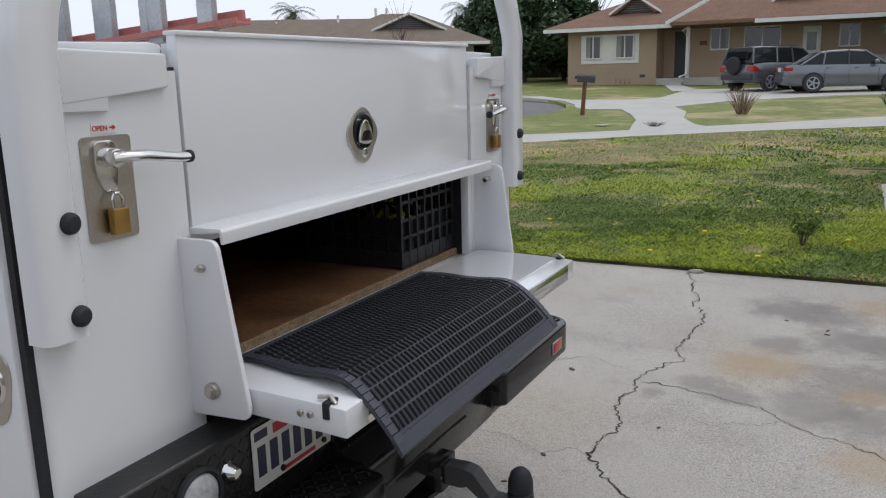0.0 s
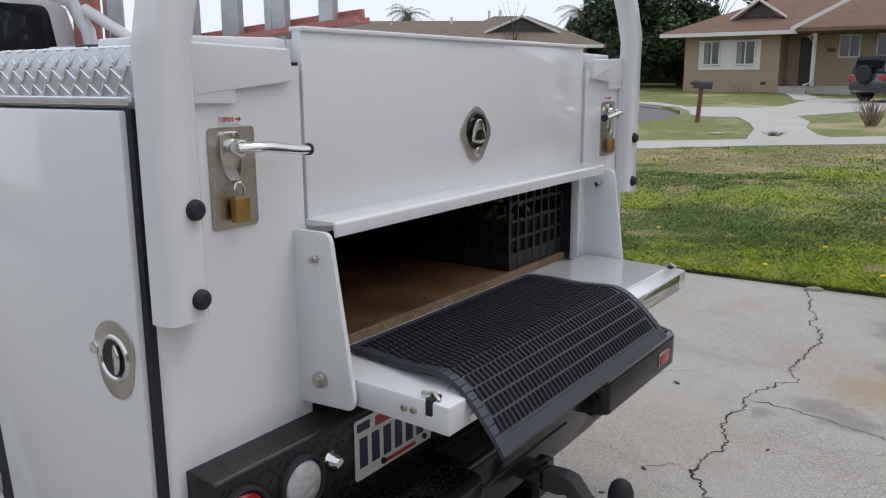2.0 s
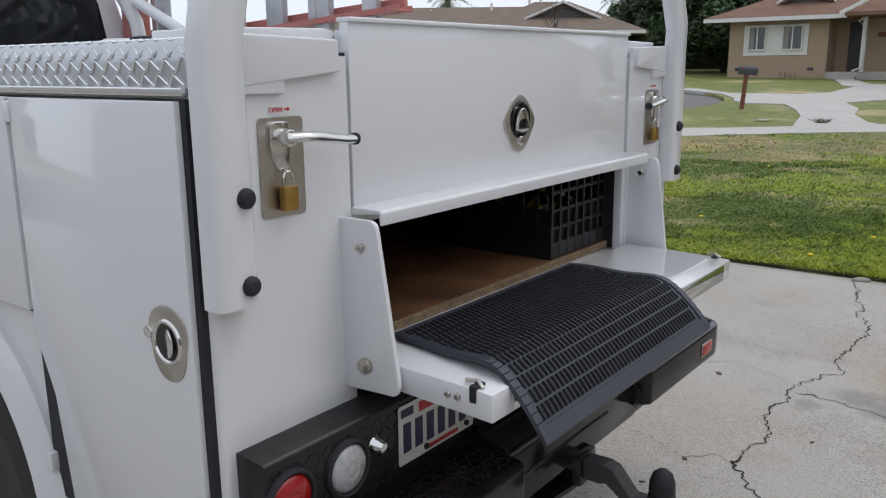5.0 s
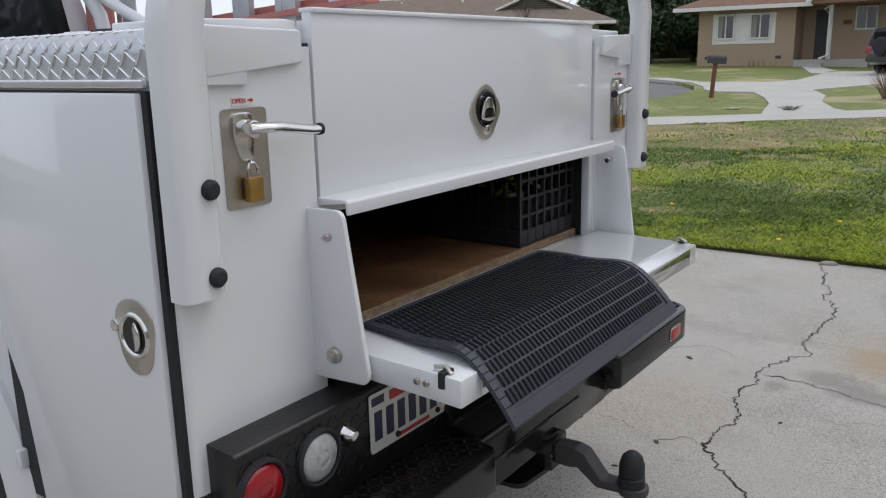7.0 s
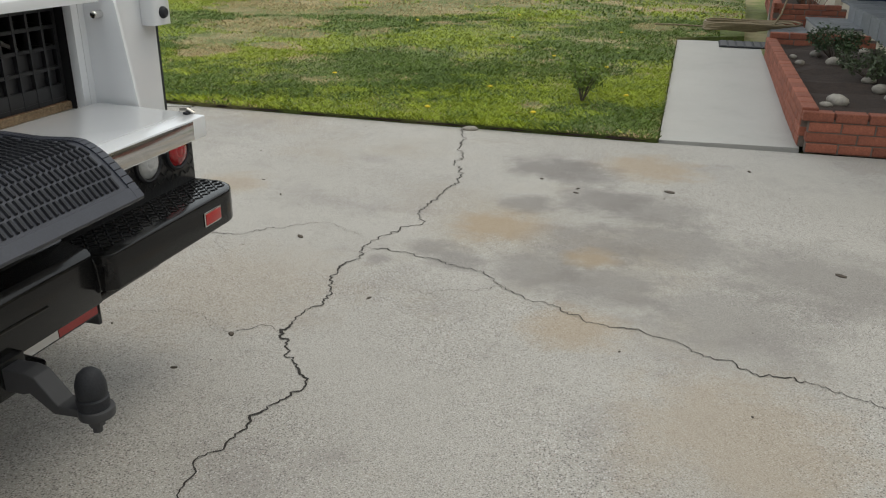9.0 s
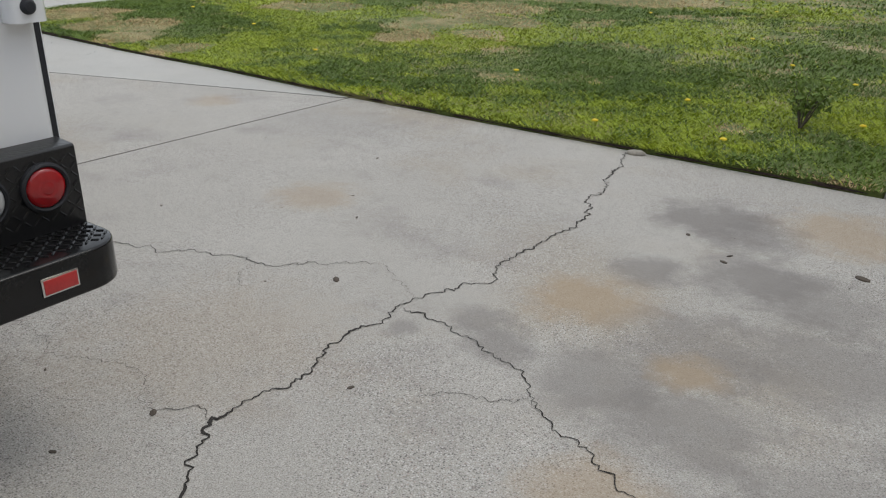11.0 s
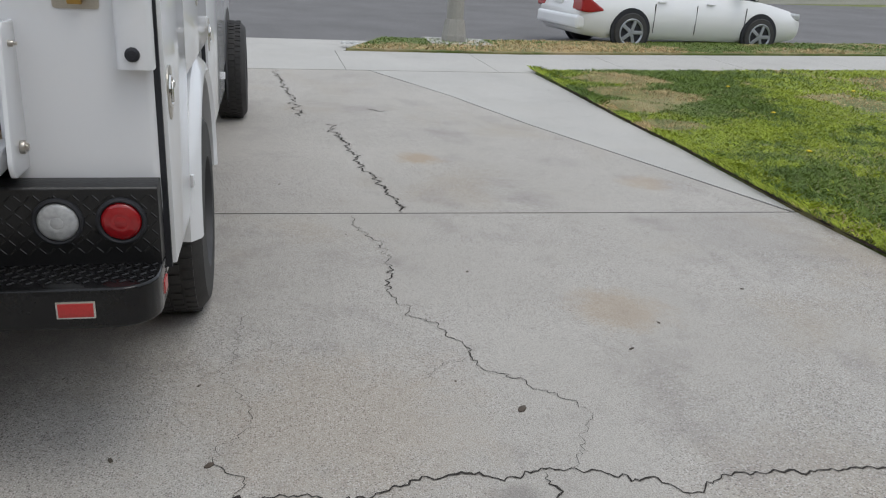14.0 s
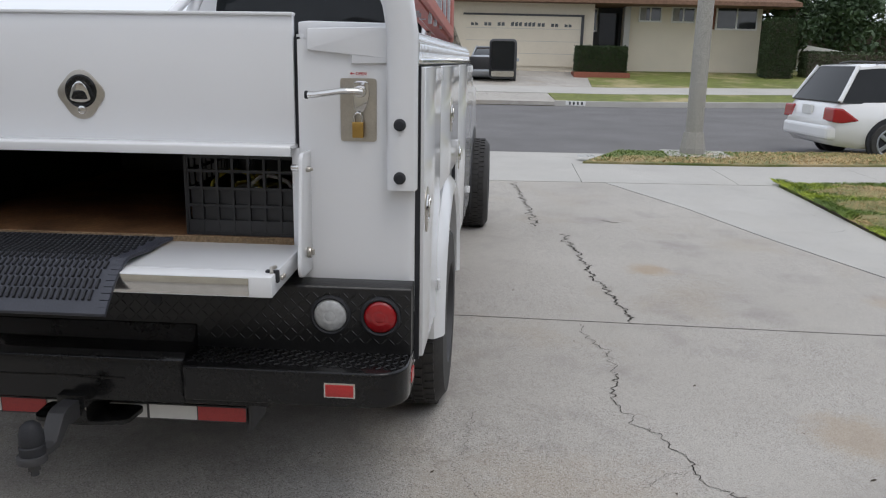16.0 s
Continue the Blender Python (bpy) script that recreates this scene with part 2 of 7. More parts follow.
def concrete(name, base, tint, stain, speck, pits, mottle=1.0):
    m = material(name, base, 0.88, tint=tint, scale=0.9, amount=0.55, fine=(230, speck), bump=0.3, bump_scale=260)
    n, l, b = mat_nodes(m)
    co = next(x for x in n if x.type == "TEX_COORD")
    old = b.inputs["Base Color"].links[0].from_socket
    for sc, lo, hi, colour, strength in ((0.55, 0.53, 0.68, stain, 0.75), (1.7, 0.54, 0.70, (0.28, 0.255, 0.24), 0.62), (5.5, 0.55, 0.72, (0.25, 0.23, 0.21), 0.30), (19.0, 0.55, 0.72, (0.24, 0.22, 0.20), 0.26)):
        t = n.new("ShaderNodeTexNoise")
        t.inputs["Scale"].default_value, t.inputs["Detail"].default_value, t.inputs["Roughness"].default_value = sc, 7, 0.62
        mp = n.new("ShaderNodeMapping")
        mp.inputs["Location"].default_value = (sc * 3, sc * 7 + 2, 0)
        l.new(co.outputs["Object"], mp.inputs[0])
        l.new(mp.outputs[0], t.inputs["Vector"])
        r = n.new("ShaderNodeMapRange")
        r.inputs["From Min"].default_value, r.inputs["From Max"].default_value, r.inputs["To Max"].default_value = lo, hi, strength * mottle
        l.new(t.outputs["Fac"], r.inputs["Value"])
        mx = n.new("ShaderNodeMix")
        mx.data_type = "RGBA"
        l.new(r.outputs[0], mx.inputs[0])
        l.new(old, mx.inputs[6])
        mx.inputs[7].default_value = (*colour, 1)
        old = mx.outputs[2]
    v = n.new("ShaderNodeTexVoronoi")
    v.inputs["Scale"].default_value = 46
    l.new(co.outputs["Object"], v.inputs["Vector"])
    r = n.new("ShaderNodeMapRange")
    r.inputs["From Min"].default_value, r.inputs["From Max"].default_value, r.inputs["To Min"].default_value, r.inputs["To Max"].default_value = 0.07, 0.20, pits, 0.0
    l.new(v.outputs["Distance"], r.inputs["Value"])
    few = n.new("ShaderNodeMath")
    few.operation = "GREATER_THAN"
    few.inputs[1].default_value = 0.62
    l.new(v.outputs["Color"], few.inputs[0])
    sparse = n.new("ShaderNodeMath")
    sparse.operation = "MULTIPLY"
    l.new(few.outputs[0], sparse.inputs[0])
    l.new(r.outputs[0], sparse.inputs[1])
    mx = n.new("ShaderNodeMix")
    mx.data_type = "RGBA"
    l.new(sparse.outputs[0], mx.inputs[0])
    l.new(old, mx.inputs[6])
    mx.inputs[7].default_value = (0.15, 0.135, 0.12, 1)
    l.new(mx.outputs[2], b.inputs["Base Color"])
    return m


def grit(m, layers):
    """Worn aggregate: small dark pores and pale grains, thick in some stretches and thin in others."""
    n, l, b = mat_nodes(m)
    geo = n.new("ShaderNodeNewGeometry")
    old = b.inputs["Base Color"].links[0].from_socket
    worn = n.new("ShaderNodeTexNoise")
    worn.inputs["Scale"].default_value, worn.inputs["Detail"].default_value = 1.1, 5
    l.new(geo.outputs["Position"], worn.inputs["Vector"])
    patch = n.new("ShaderNodeMapRange")
    patch.inputs["From Min"].default_value, patch.inputs["From Max"].default_value = 0.36, 0.60
    patch.inputs["To Min"].default_value = 0.25
    l.new(worn.outputs["Fac"], patch.inputs["Value"])
    for scale, size, share, colour, strength in layers:
        v = n.new("ShaderNodeTexVoronoi")
        v.inputs["Scale"].default_value = scale
        l.new(geo.outputs["Position"], v.inputs["Vector"])
        few = n.new("ShaderNodeMath")
        few.operation = "GREATER_THAN"
        few.inputs[1].default_value = share
        l.new(v.outputs["Color"], few.inputs[0])
        r = n.new("ShaderNodeMapRange")
        r.inputs["From Min"].default_value, r.inputs["From Max"].default_value = size * 0.5, size
        r.inputs["To Min"].default_value, r.inputs["To Max"].default_value = strength, 0.0
        l.new(v.outputs["Distance"], r.inputs["Value"])
        a = n.new("ShaderNodeMath")
        a.operation = "MULTIPLY"
        l.new(few.outputs[0], a.inputs[0])
        l.new(r.outputs[0], a.inputs[1])
        c = n.new("ShaderNodeMath")
        c.operation = "MULTIPLY"
        l.new(a.outputs[0], c.inputs[0])
        l.new(patch.outputs[0], c.inputs[1])
        mx = n.new("ShaderNodeMix")
        mx.data_type = "RGBA"
        l.new(c.outputs[0], mx.inputs[0])
        l.new(old, mx.inputs[6])
        mx.inputs[7].default_value = (*colour, 1)
        old = mx.outputs[2]
    l.new(old, b.inputs["Base Color"])


M_CONC = concrete("driveway_concrete", (0.45, 0.425, 0.388), (0.365, 0.342, 0.308), (0.35, 0.30, 0.235), 0.34, 0.5)
grit(M_CONC, ((150, 0.5, 0.52, (0.10, 0.09, 0.085), 0.85), (95, 0.34, 0.66, (0.13, 0.115, 0.105), 0.7), (140, 0.5, 0.55, (0.70, 0.675, 0.65), 0.6), (120, 0.45, 0.74, (0.33, 0.235, 0.21), 0.5)))
RUST, DARK_PATCH = (0.36, 0.265, 0.165), (0.20, 0.182, 0.17)
# the last and widest spot darkens the slab under the truck
stain(M_CONC, ((-0.33, 4.46, 0.26, RUST, 0.65), (0.30, 5.78, 0.34, RUST, 0.55), (-0.25, 5.58, 0.30, DARK_PATCH, 0.75), (-0.02, 5.50, 0.24, DARK_PATCH, 0.55), (0.12, 5.02, 0.27, DARK_PATCH, 0.7), (0.40, 4.95, 0.30, DARK_PATCH, 0.5), (-0.26, 4.84, 0.17, DARK_PATCH, 0.6), (-0.56, 4.06, 0.13, DARK_PATCH, 0.55), (-0.42, 3.97, 0.14, DARK_PATCH, 0.6), (-0.74, 3.86, 0.07, DARK_PATCH, 0.5), (-0.06, 3.95, 0.24, DARK_PATCH, 0.55), (0.10, 4.35, 0.30, DARK_PATCH, 0.5), (0.26, 3.88, 0.27, DARK_PATCH, 0.55), (0.48, 4.48, 0.36, DARK_PATCH, 0.55), (0.15, 4.17, 0.13, RUST, 0.6), (1.15, 4.25, 0.42, DARK_PATCH, 0.5), (0.75, 3.7, 0.40, DARK_PATCH, 0.4), (0.17, 3.45, 0.20, RUST, 0.5), (0.75, 2.9, 0.4, RUST, 0.35), (-4.62, 4.25, 0.18, RUST, 0.6), (-1.95, 4.66, 0.24, RUST, 0.4), (-2.87, 5.87, 0.55, DARK_PATCH, 0.25), (-4.0, 5.74, 0.20, RUST, 0.4), (-1.2, 3.4, 0.5, RUST, 0.2), (-2.6, 1.8, 1.3, DARK_PATCH, 0.55)))
M_WALK = concrete("pavement_concrete", (0.48, 0.465, 0.435), (0.41, 0.395, 0.37), (0.44, 0.41, 0.36), 0.12, 0.3, 0.3)
M_ASPHALT = material("asphalt", (0.17, 0.165, 0.165), 0.9, tint=(0.115, 0.11, 0.11), scale=0.8, amount=0.6, fine=(90, 0.22), bump=0.3, bump_scale=120)
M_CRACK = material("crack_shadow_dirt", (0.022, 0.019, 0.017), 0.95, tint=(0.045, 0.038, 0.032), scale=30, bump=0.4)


def grass_mat(name, green, dry, lo, hi):
    m = material(name, green, 0.8, tint=tuple(c * 0.5 for c in green), scale=3.0, amount=0.6, fine=(40, 0.35), bump=0.5, bump_scale=60)
    n, l, b = mat_nodes(m)
    co = next(x for x in n if x.type == "TEX_COORD")
    old = b.inputs["Base Color"].links[0].from_socket
    t = n.new("ShaderNodeTexNoise")
    t.inputs["Scale"].default_value, t.inputs["Detail"].default_value, t.inputs["Roughness"].default_value = 0.42, 8, 0.66
    l.new(co.outputs["Object"], t.inputs["Vector"])
    r = n.new("ShaderNodeMapRange")
    r.inputs["From Min"].default_value, r.inputs["From Max"].default_value = lo, hi
    l.new(t.outputs["Fac"], r.inputs["Value"])
    mx = n.new("ShaderNodeMix")
    mx.data_type = "RGBA"
    l.new(r.outputs[0], mx.inputs[0])
    l.new(old, mx.inputs[6])
    mx.inputs[7].default_value = (*dry, 1)
    l.new(mx.outputs[2], b.inputs["Base Color"])
    return m


M_GRASS = grass_mat("lawn_grass", (0.135, 0.175, 0.035), (0.38, 0.30, 0.165), 0.50, 0.64)
M_GRASS_FAR = grass_mat("far_lawn_grass", (0.19, 0.22, 0.045), (0.40, 0.33, 0.18), 0.50, 0.66)
M_BLADE = grass_mat("grass_blades", (0.125, 0.185, 0.03), (0.38, 0.31, 0.17), 0.53, 0.68)


# ---- mesh helpers ----
def part(name, bm, mat, parent=None, label="", smooth=False):
    me = bpy.data.meshes.new(name)
    bm.normal_update()
    if smooth:
        for f in bm.faces:
            f.smooth = True
    bm.to_mesh(me)
    bm.free()
    me.materials.append(mat)
    ob = new(name, me)
    if parent:
        ob.parent = parent
    if label:
        ob["label"] = label
    return ob


def thing(name, at, label, category, group="", kind=""):
    ob = new(name)
    ob.empty_display_size = 0.2
    ob.matrix_world = at if isinstance(at, Matrix) else Matrix.Translation(at)
    return tagged(ob, label, category, group, kind)


def box(x0, x1, y0, y1, z0, z1, bevel=0.0, seg=2, bm=None):
    own = bmesh.new()
    bmesh.ops.create_cube(own, size=1)
    for v in own.verts:
        v.co = Vector(((x0 + x1) / 2 + v.co.x * (x1 - x0), (y0 + y1) / 2 + v.co.y * (y1 - y0), (z0 + z1) / 2 + v.co.z * (z1 - z0)))
    if bevel:
        bmesh.ops.bevel(own, geom=own.edges[:], offset=bevel, segments=seg, affect="EDGES", profile=0.5)
    return merge(bm, own)


def merge(bm, own):
    if bm is None:
        return own
    me = bpy.data.meshes.new("tmp")
    own.to_mesh(me)
    own.free()
    bm.from_mesh(me)
    bpy.data.meshes.remove(me)
    return bm


def prism(points, axis, a0, a1, bevel=0.0, seg=2, bm=None):
    """A polygon (pairs of the two other axes, in order xyz) pushed from a0 to a1 along an axis."""
    own = bmesh.new()
    i = "xyz".index(axis)

    def co(p, a):
        c = list(p)
        c.insert(i, a)
        return c
    lo = [own.verts.new(co(p, a0)) for p in points]
    hi = [own.verts.new(co(p, a1)) for p in points]
    n = len(points)
    own.faces.new(lo)
    own.faces.new(hi[::-1])
    for k in range(n):
        own.faces.new((lo[k], hi[k], hi[(k + 1) % n], lo[(k + 1) % n]))
    bmesh.ops.recalc_face_normals(own, faces=own.faces[:])
    if bevel:
        bmesh.ops.bevel(own, geom=own.edges[:], offset=bevel, segments=seg, affect="EDGES", profile=0.5)
    return merge(bm, own)


def rounded(points, r, n=4):
    """The polygon with its corners rounded."""
    out = []
    k = len(points)
    for i, p in enumerate(points):
        p = Vector(p)
        a, b = Vector(points[i - 1]) - p, Vector(points[(i + 1) % k]) - p
        rr = min(r, a.length * 0.45, b.length * 0.45)
        p0, p1 = p + a.normalized() * rr, p + b.normalized() * rr
        for j in range(n + 1):
            t = j / n
            out.append(tuple((1 - t) ** 2 * p0 + 2 * t * (1 - t) * p + t * t * p1))
    return out


def cyl(c, r, h, axis="z", seg=24, r2=None, bevel=0.0, bm=None):
    """A cylinder (or cone) centred at c along an axis."""
    own = bmesh.new()
    bmesh.ops.create_cone(own, cap_ends=True, segments=seg, radius1=r, radius2=r if r2 is None else r2, depth=h)
    if bevel:
        caps = [e for e in own.edges if abs(e.verts[0].co.z - e.verts[1].co.z) < 1e-6]
        bmesh.ops.bevel(own, geom=caps, offset=bevel, segments=2, affect="EDGES", profile=0.5)
    turn = {"z": Matrix(), "x": Matrix.Rotation(radians(90), 4, "Y"), "y": Matrix.Rotation(radians(-90), 4, "X")}[axis]
    own.transform(Matrix.Translation(c) @ turn)
    return merge(bm, own)


def lathe(profile, c, axis="z", seg=32, bm=None, ang=360):
    """Profile of (radius, height) pairs turned round an axis through c."""
    own = bmesh.new()
    turn = {"z": Matrix(), "x": Matrix.Rotation(radians(90), 4, "Y"), "y": Matrix.Rotation(radians(-90), 4, "X")}[axis]
    rings = []
    for k in range(seg):
        a = 2 * math.pi * k / seg
        rings.append([own.verts.new((r * math.cos(a), r * math.sin(a), h)) for r, h in profile])
    for k in range(seg):
        a, b = rings[k], rings[(k + 1) % seg]
        for j in range(len(profile) - 1):
            own.faces.new((a[j], b[j], b[j + 1], a[j + 1]))
    bmesh.ops.remove_doubles(own, verts=own.verts[:], dist=1e-5)
    bmesh.ops.recalc_face_normals(own, faces=own.faces[:])
    own.transform(Matrix.Translation(c) @ turn)
    return merge(bm, own)


def tube(path, r, seg=10, bm=None, flat=1.0, closed=False, r_end=None):
    """A round bar swept along points."""
    own = bmesh.new()
    pts = [Vector(p) for p in path]
    rings = []
    up = Vector((0, 0, 1))
    for i, p in enumerate(pts):
        a = pts[i - 1] if (i or closed) else p
        b = pts[(i + 1) % len(pts)] if (i < len(pts) - 1 or closed) else p
        d = (b - a).normalized()
        side = d.cross(up)
        if side.length < 0.05:
            side = d.cross(Vector((1, 0, 0)))
        side.normalize()
        other = side.cross(d)
        rr = r if r_end is None else r + (r_end - r) * i / (len(pts) - 1)
        rings.append([own.verts.new(p + side * rr * math.cos(2 * math.pi * k / seg) + other * rr * flat * math.sin(2 * math.pi * k / seg)) for k in range(seg)])
    m = len(rings)
    for i in range(m if closed else m - 1):
        a, b = rings[i], rings[(i + 1) % m]
        for k in range(seg):
            own.faces.new((a[k], a[(k + 1) % seg], b[(k + 1) % seg], b[k]))
    if not closed:
        own.faces.new(rings[0][::-1])
        own.faces.new(rings[-1])
    bmesh.ops.recalc_face_normals(own, faces=own.faces[:])
    return merge(bm, own)


def loft(rings, bm=None, caps=True):
    """A skin over closed rings of equally many points."""
    own = bmesh.new()
    vs = [[own.verts.new(p) for p in r] for r in rings]
    n = len(rings[0])
    for a, b in zip(vs, vs[1:]):
        for k in range(n):
            own.faces.new((a[k], a[(k + 1) % n], b[(k + 1) % n], b[k]))
    if caps:
        own.faces.new(vs[0][::-1])
        own.faces.new(vs[-1])
    bmesh.ops.recalc_face_normals(own, faces=own.faces[:])
    return merge(bm, own)


def smoothed(ob, angle=35):
    ob.data.set_sharp_from_angle(angle=radians(angle))
    for p in ob.data.polygons:
        p.use_smooth = True
    return ob


def lettering(text, size, m, mat, parent, name, thick=0.0006):
    """Raised writing as a mesh, its left foot at the pose m."""
    cu = bpy.data.curves.new(name, "FONT")
    cu.body, cu.size, cu.extrude, cu.offset = text, size, thick, size * 0.018
    tmp = bpy.data.objects.new(name, cu)
    scene.collection.objects.link(tmp)
    me = bpy.data.meshes.new_from_object(tmp.evaluated_get(bpy.context.evaluated_depsgraph_get()))
    bpy.data.objects.remove(tmp)
    me.materials.clear()
    me.materials.append(mat)
    ob = new(name, me)
    ob.parent = parent
    ob.matrix_basis = m
    return ob


# ---- the lie of the land ----
STREET = -0.11          # the street runs slightly askew to the driveway


def across(x, y):
    """Distance of a place from the truck's cross line, square to the street."""
    return x - STREET * (y - 3)


def land(x, y):
    z = 0.0264 * min(max(0, -x - 6.0), 2.5) + 0.012 * max(0, -x - 8.5) + 0.018 * max(0, y - 6.6) + 0.018 * max(0, y - 17)
    u = across(x, y)
    if y < 20:
        z += 0.066 * max(0, min(-25.2 - u, 11))
    return z


def sheet(name, outline, lift, mat, step=0.8, depth=0.12, label="", category="", kind="structure", rise=None):
    """A slab whose top follows the land, cut to an outline, with its sides turned down."""
    bm = bmesh.new()
    f = bm.faces.new([bm.verts.new((x, y, 0)) for x, y in outline])
    if f.calc_area() > 0 and f.normal.z < 0:
        bmesh.ops.reverse_faces(bm, faces=[f])
    xs, ys = [p[0] for p in outline], [p[1] for p in outline]
    for axis, lo, hi in ((0, min(xs), max(xs)), (1, min(ys), max(ys))):
        k = lo + step
        while k < hi - 1e-4:
            co, no = [0, 0, 0], [0, 0, 0]
            co[axis], no[axis] = k, 1
            bmesh.ops.bisect_plane(bm, geom=bm.verts[:] + bm.edges[:] + bm.faces[:], plane_co=co, plane_no=no)
            k += step
    rim = [e for e in bm.edges if len(e.link_faces) == 1]
    ext = bmesh.ops.extrude_edge_only(bm, edges=rim)["geom"]
    low = {v for v in ext if isinstance(v, bmesh.types.BMVert)}
    for v in bm.verts:
        v.co.z = (rise or land)(v.co.x, v.co.y) + lift - (depth if v in low else 0)
    bmesh.ops.recalc_face_normals(bm, faces=bm.faces[:])
    ob = part(name, bm, mat)
    return tagged(ob, label, category, kind=kind)


def yard(x, y):
    """Places about the front path, drawn on a wider plan, brought to their true spot."""
    return 0.33 + (x - 0.33) * 0.85, (6.45 + (y - 6.75) * 0.80 if y > 6.75 else y - 0.30)


def street_x(u, y):
    return u + STREET * (y - 3)


# earth under all, out to the horizon
bm = bmesh.new()
ticks = [-900, -300, -120, -70, -50] + [-44 + 2 * k for k in range(48)] + [60, 90, 150, 400, 900]
grid = [[bm.verts.new((x, y, land(max(-60, min(60, x)), max(-30, min(60, y))) - 0.16)) for y in ticks] for x in ticks]
for i in range(len(ticks) - 1):
    for j in range(len(ticks) - 1):
        bm.faces.new((grid[i][j], grid[i + 1][j], grid[i + 1][j + 1], grid[i][j + 1]))
tagged(part("ground", bm, M_GRASS_FAR), "dull green and dry ground under the neighbourhood", "ground", kind="structure")

# driveway slabs, cut by sawn joints
LAWN_Y = 6.45
JOINT_X = -3.32
G1, G2 = 0.0075, 0.006
sheet("driveway_slab", [(JOINT_X + G1, -4.5), (6.0, -4.5), (6.0, LAWN_Y + 0.25), (0.2, LAWN_Y), (JOINT_X + G1, LAWN_Y)], 0, M_CONC, label="stained grey concrete driveway with branching cracks", category="driveway")
sheet("driveway_slab", [(street_x(-8.46, -4.5) + G2, -4.5), (JOINT_X - G1, -4.5), (JOINT_X - G1, LAWN_Y - 0.04), (-5.92, 5.50), (-7.20, 5.03), (street_x(-8.46, 4.36) + G2, 4.36)], 0, M_CONC, label="grey concrete driveway slab towards the street", category="driveway")
sheet("driveway_flare", [(street_x(-8.46, 4.37) + G2, 4.38), (-7.20, 5.045), (-5.92, 5.515), (JOINT_X - 0.015, LAWN_Y - 0.02), (JOINT_X - 0.02, LAWN_Y), (-5.1, 6.54), (-7.0, 6.50), (street_x(-8.46, 6.45) + G2, 6.45)], 0.001, M_WALK, label="paler concrete flare beside the driveway", category="driveway")

# pavement by the street, panel by panel
for k in range(14):
    y0, y1 = -9.2 + 1.9 * k, -9.2 + 1.9 * (k + 1) - 0.008
    if k > 11:
        break
    sheet("pavement", [(street_x(-8.46, y0), y0), (street_x(-10.15, y0), y0), (street_x(-10.15, y1), y1), (street_x(-8.46, y1), y1)], 0.004, M_WALK, label="pale concrete pavement panel by the street", category="pavement")
# drive apron between pavement and gutter
sheet("apron", [(street_x(-10.16, -3), -3), (street_x(-11.85, -3.6), -3.6), (street_x(-11.85, 4.9), 4.9), (street_x(-10.16, 4.2), 4.2)], 0.0, M_WALK, label="pale concrete driveway apron sloping to the gutter", category="apron",
      rise=lambda x, y: land(x, y) - 0.05 * max(0, -10.16 - across(x, y)))
# verge strip with its kerb
sheet("verge", [(street_x(-10.17, 4.25), 4.25), (street_x(-11.68, 4.92), 4.92), (street_x(-11.68, 15.0), 15.0), (street_x(-10.17, 14.0), 14.0)], 0.03, M_GRASS, step=0.5, label="patchy dry grass verge between pavement and kerb", category="verge")
sheet("kerb", [(street_x(-11.69, 4.95), 4.95), (street_x(-11.85, 4.95), 4.95), (street_x(-11.85, 15.4), 15.4), (street_x(-11.69, 15.4), 15.4)], 0.012, M_WALK, depth=0.2, label="pale concrete kerb along the verge", category="kerb")

# the street and the rounded end of it
bulb = [(-16.6 + 8.2 * math.cos(radians(a)), 24.0 + 8.0 * math.sin(radians(a))) for a in range(-58, 181, 8)]
road_line = [(street_x(-11.86, -45), -45), (street_x(-11.86, 14.5), 14.5), *bulb, (street_x(-24.4, 18), 18), (street_x(-24.4, -45), -45)]
sheet("road", road_line, -0.105, M_ASPHALT, step=2.0, label="worn grey asphalt street with cracks and patches", category="road")
sheet("gutter", [(street_x(-11.86, -12), -12), (street_x(-12.2, -12), -12), (street_x(-12.2, 15), 15), (street_x(-11.86, 15), 15)], -0.095, M_WALK, label="concrete gutter along the kerb", category="gutter")
# far side: kerb, verge, pavement, neighbour's drive and lawn
far_drive = (-2.5, 6.3)
sheet("far_kerb", [(street_x(-24.4, 4.6), 4.6), (street_x(-24.6, 4.6), 4.6), (street_x(-24.6, 30), 30), (street_x(-24.4, 30), 30)], 0.06, M_WALK, depth=0.3, label="pale kerb across the street", category="kerb")
sheet("far_verge", [(street_x(-24.61, 4.7), 4.7), (street_x(-27.0, 4.5), 4.5), (street_x(-27.0, 30), 30), (street_x(-24.61, 30), 30)], 0.05, M_GRASS_FAR, label="mown grass verge across the street", category="verge")
sheet("far_pavement", [(street_x(-27.01, -14), -14), (street_x(-29.0, -14), -14), (street_x(-29.0, 30), 30), (street_x(-27.01, 30), 30)], 0.055, M_WALK, label="pale pavement across the street", category="pavement")
sheet("far_driveway", [(street_x(-24.42, -4), -4), (street_x(-36.3, -2), -2), (street_x(-36.3, 6.7), 6.7), (street_x(-29.0, 6.4), 6.4), (street_x(-27.0, 4.7), 4.7), (street_x(-24.42, 4.7), 4.7)], 0.03, M_CONC, label="pale concrete driveway up to a garage", category="driveway")
sheet("far_lawn", [(street_x(-29.02, 6.2), 6.2), (street_x(-36.5, 6.5), 6.5), (street_x(-40, 30), 30), (street_x(-29.02, 30), 30)], 0.05, M_GRASS_FAR, label="patchy green and dry lawn across the street", category="lawn")

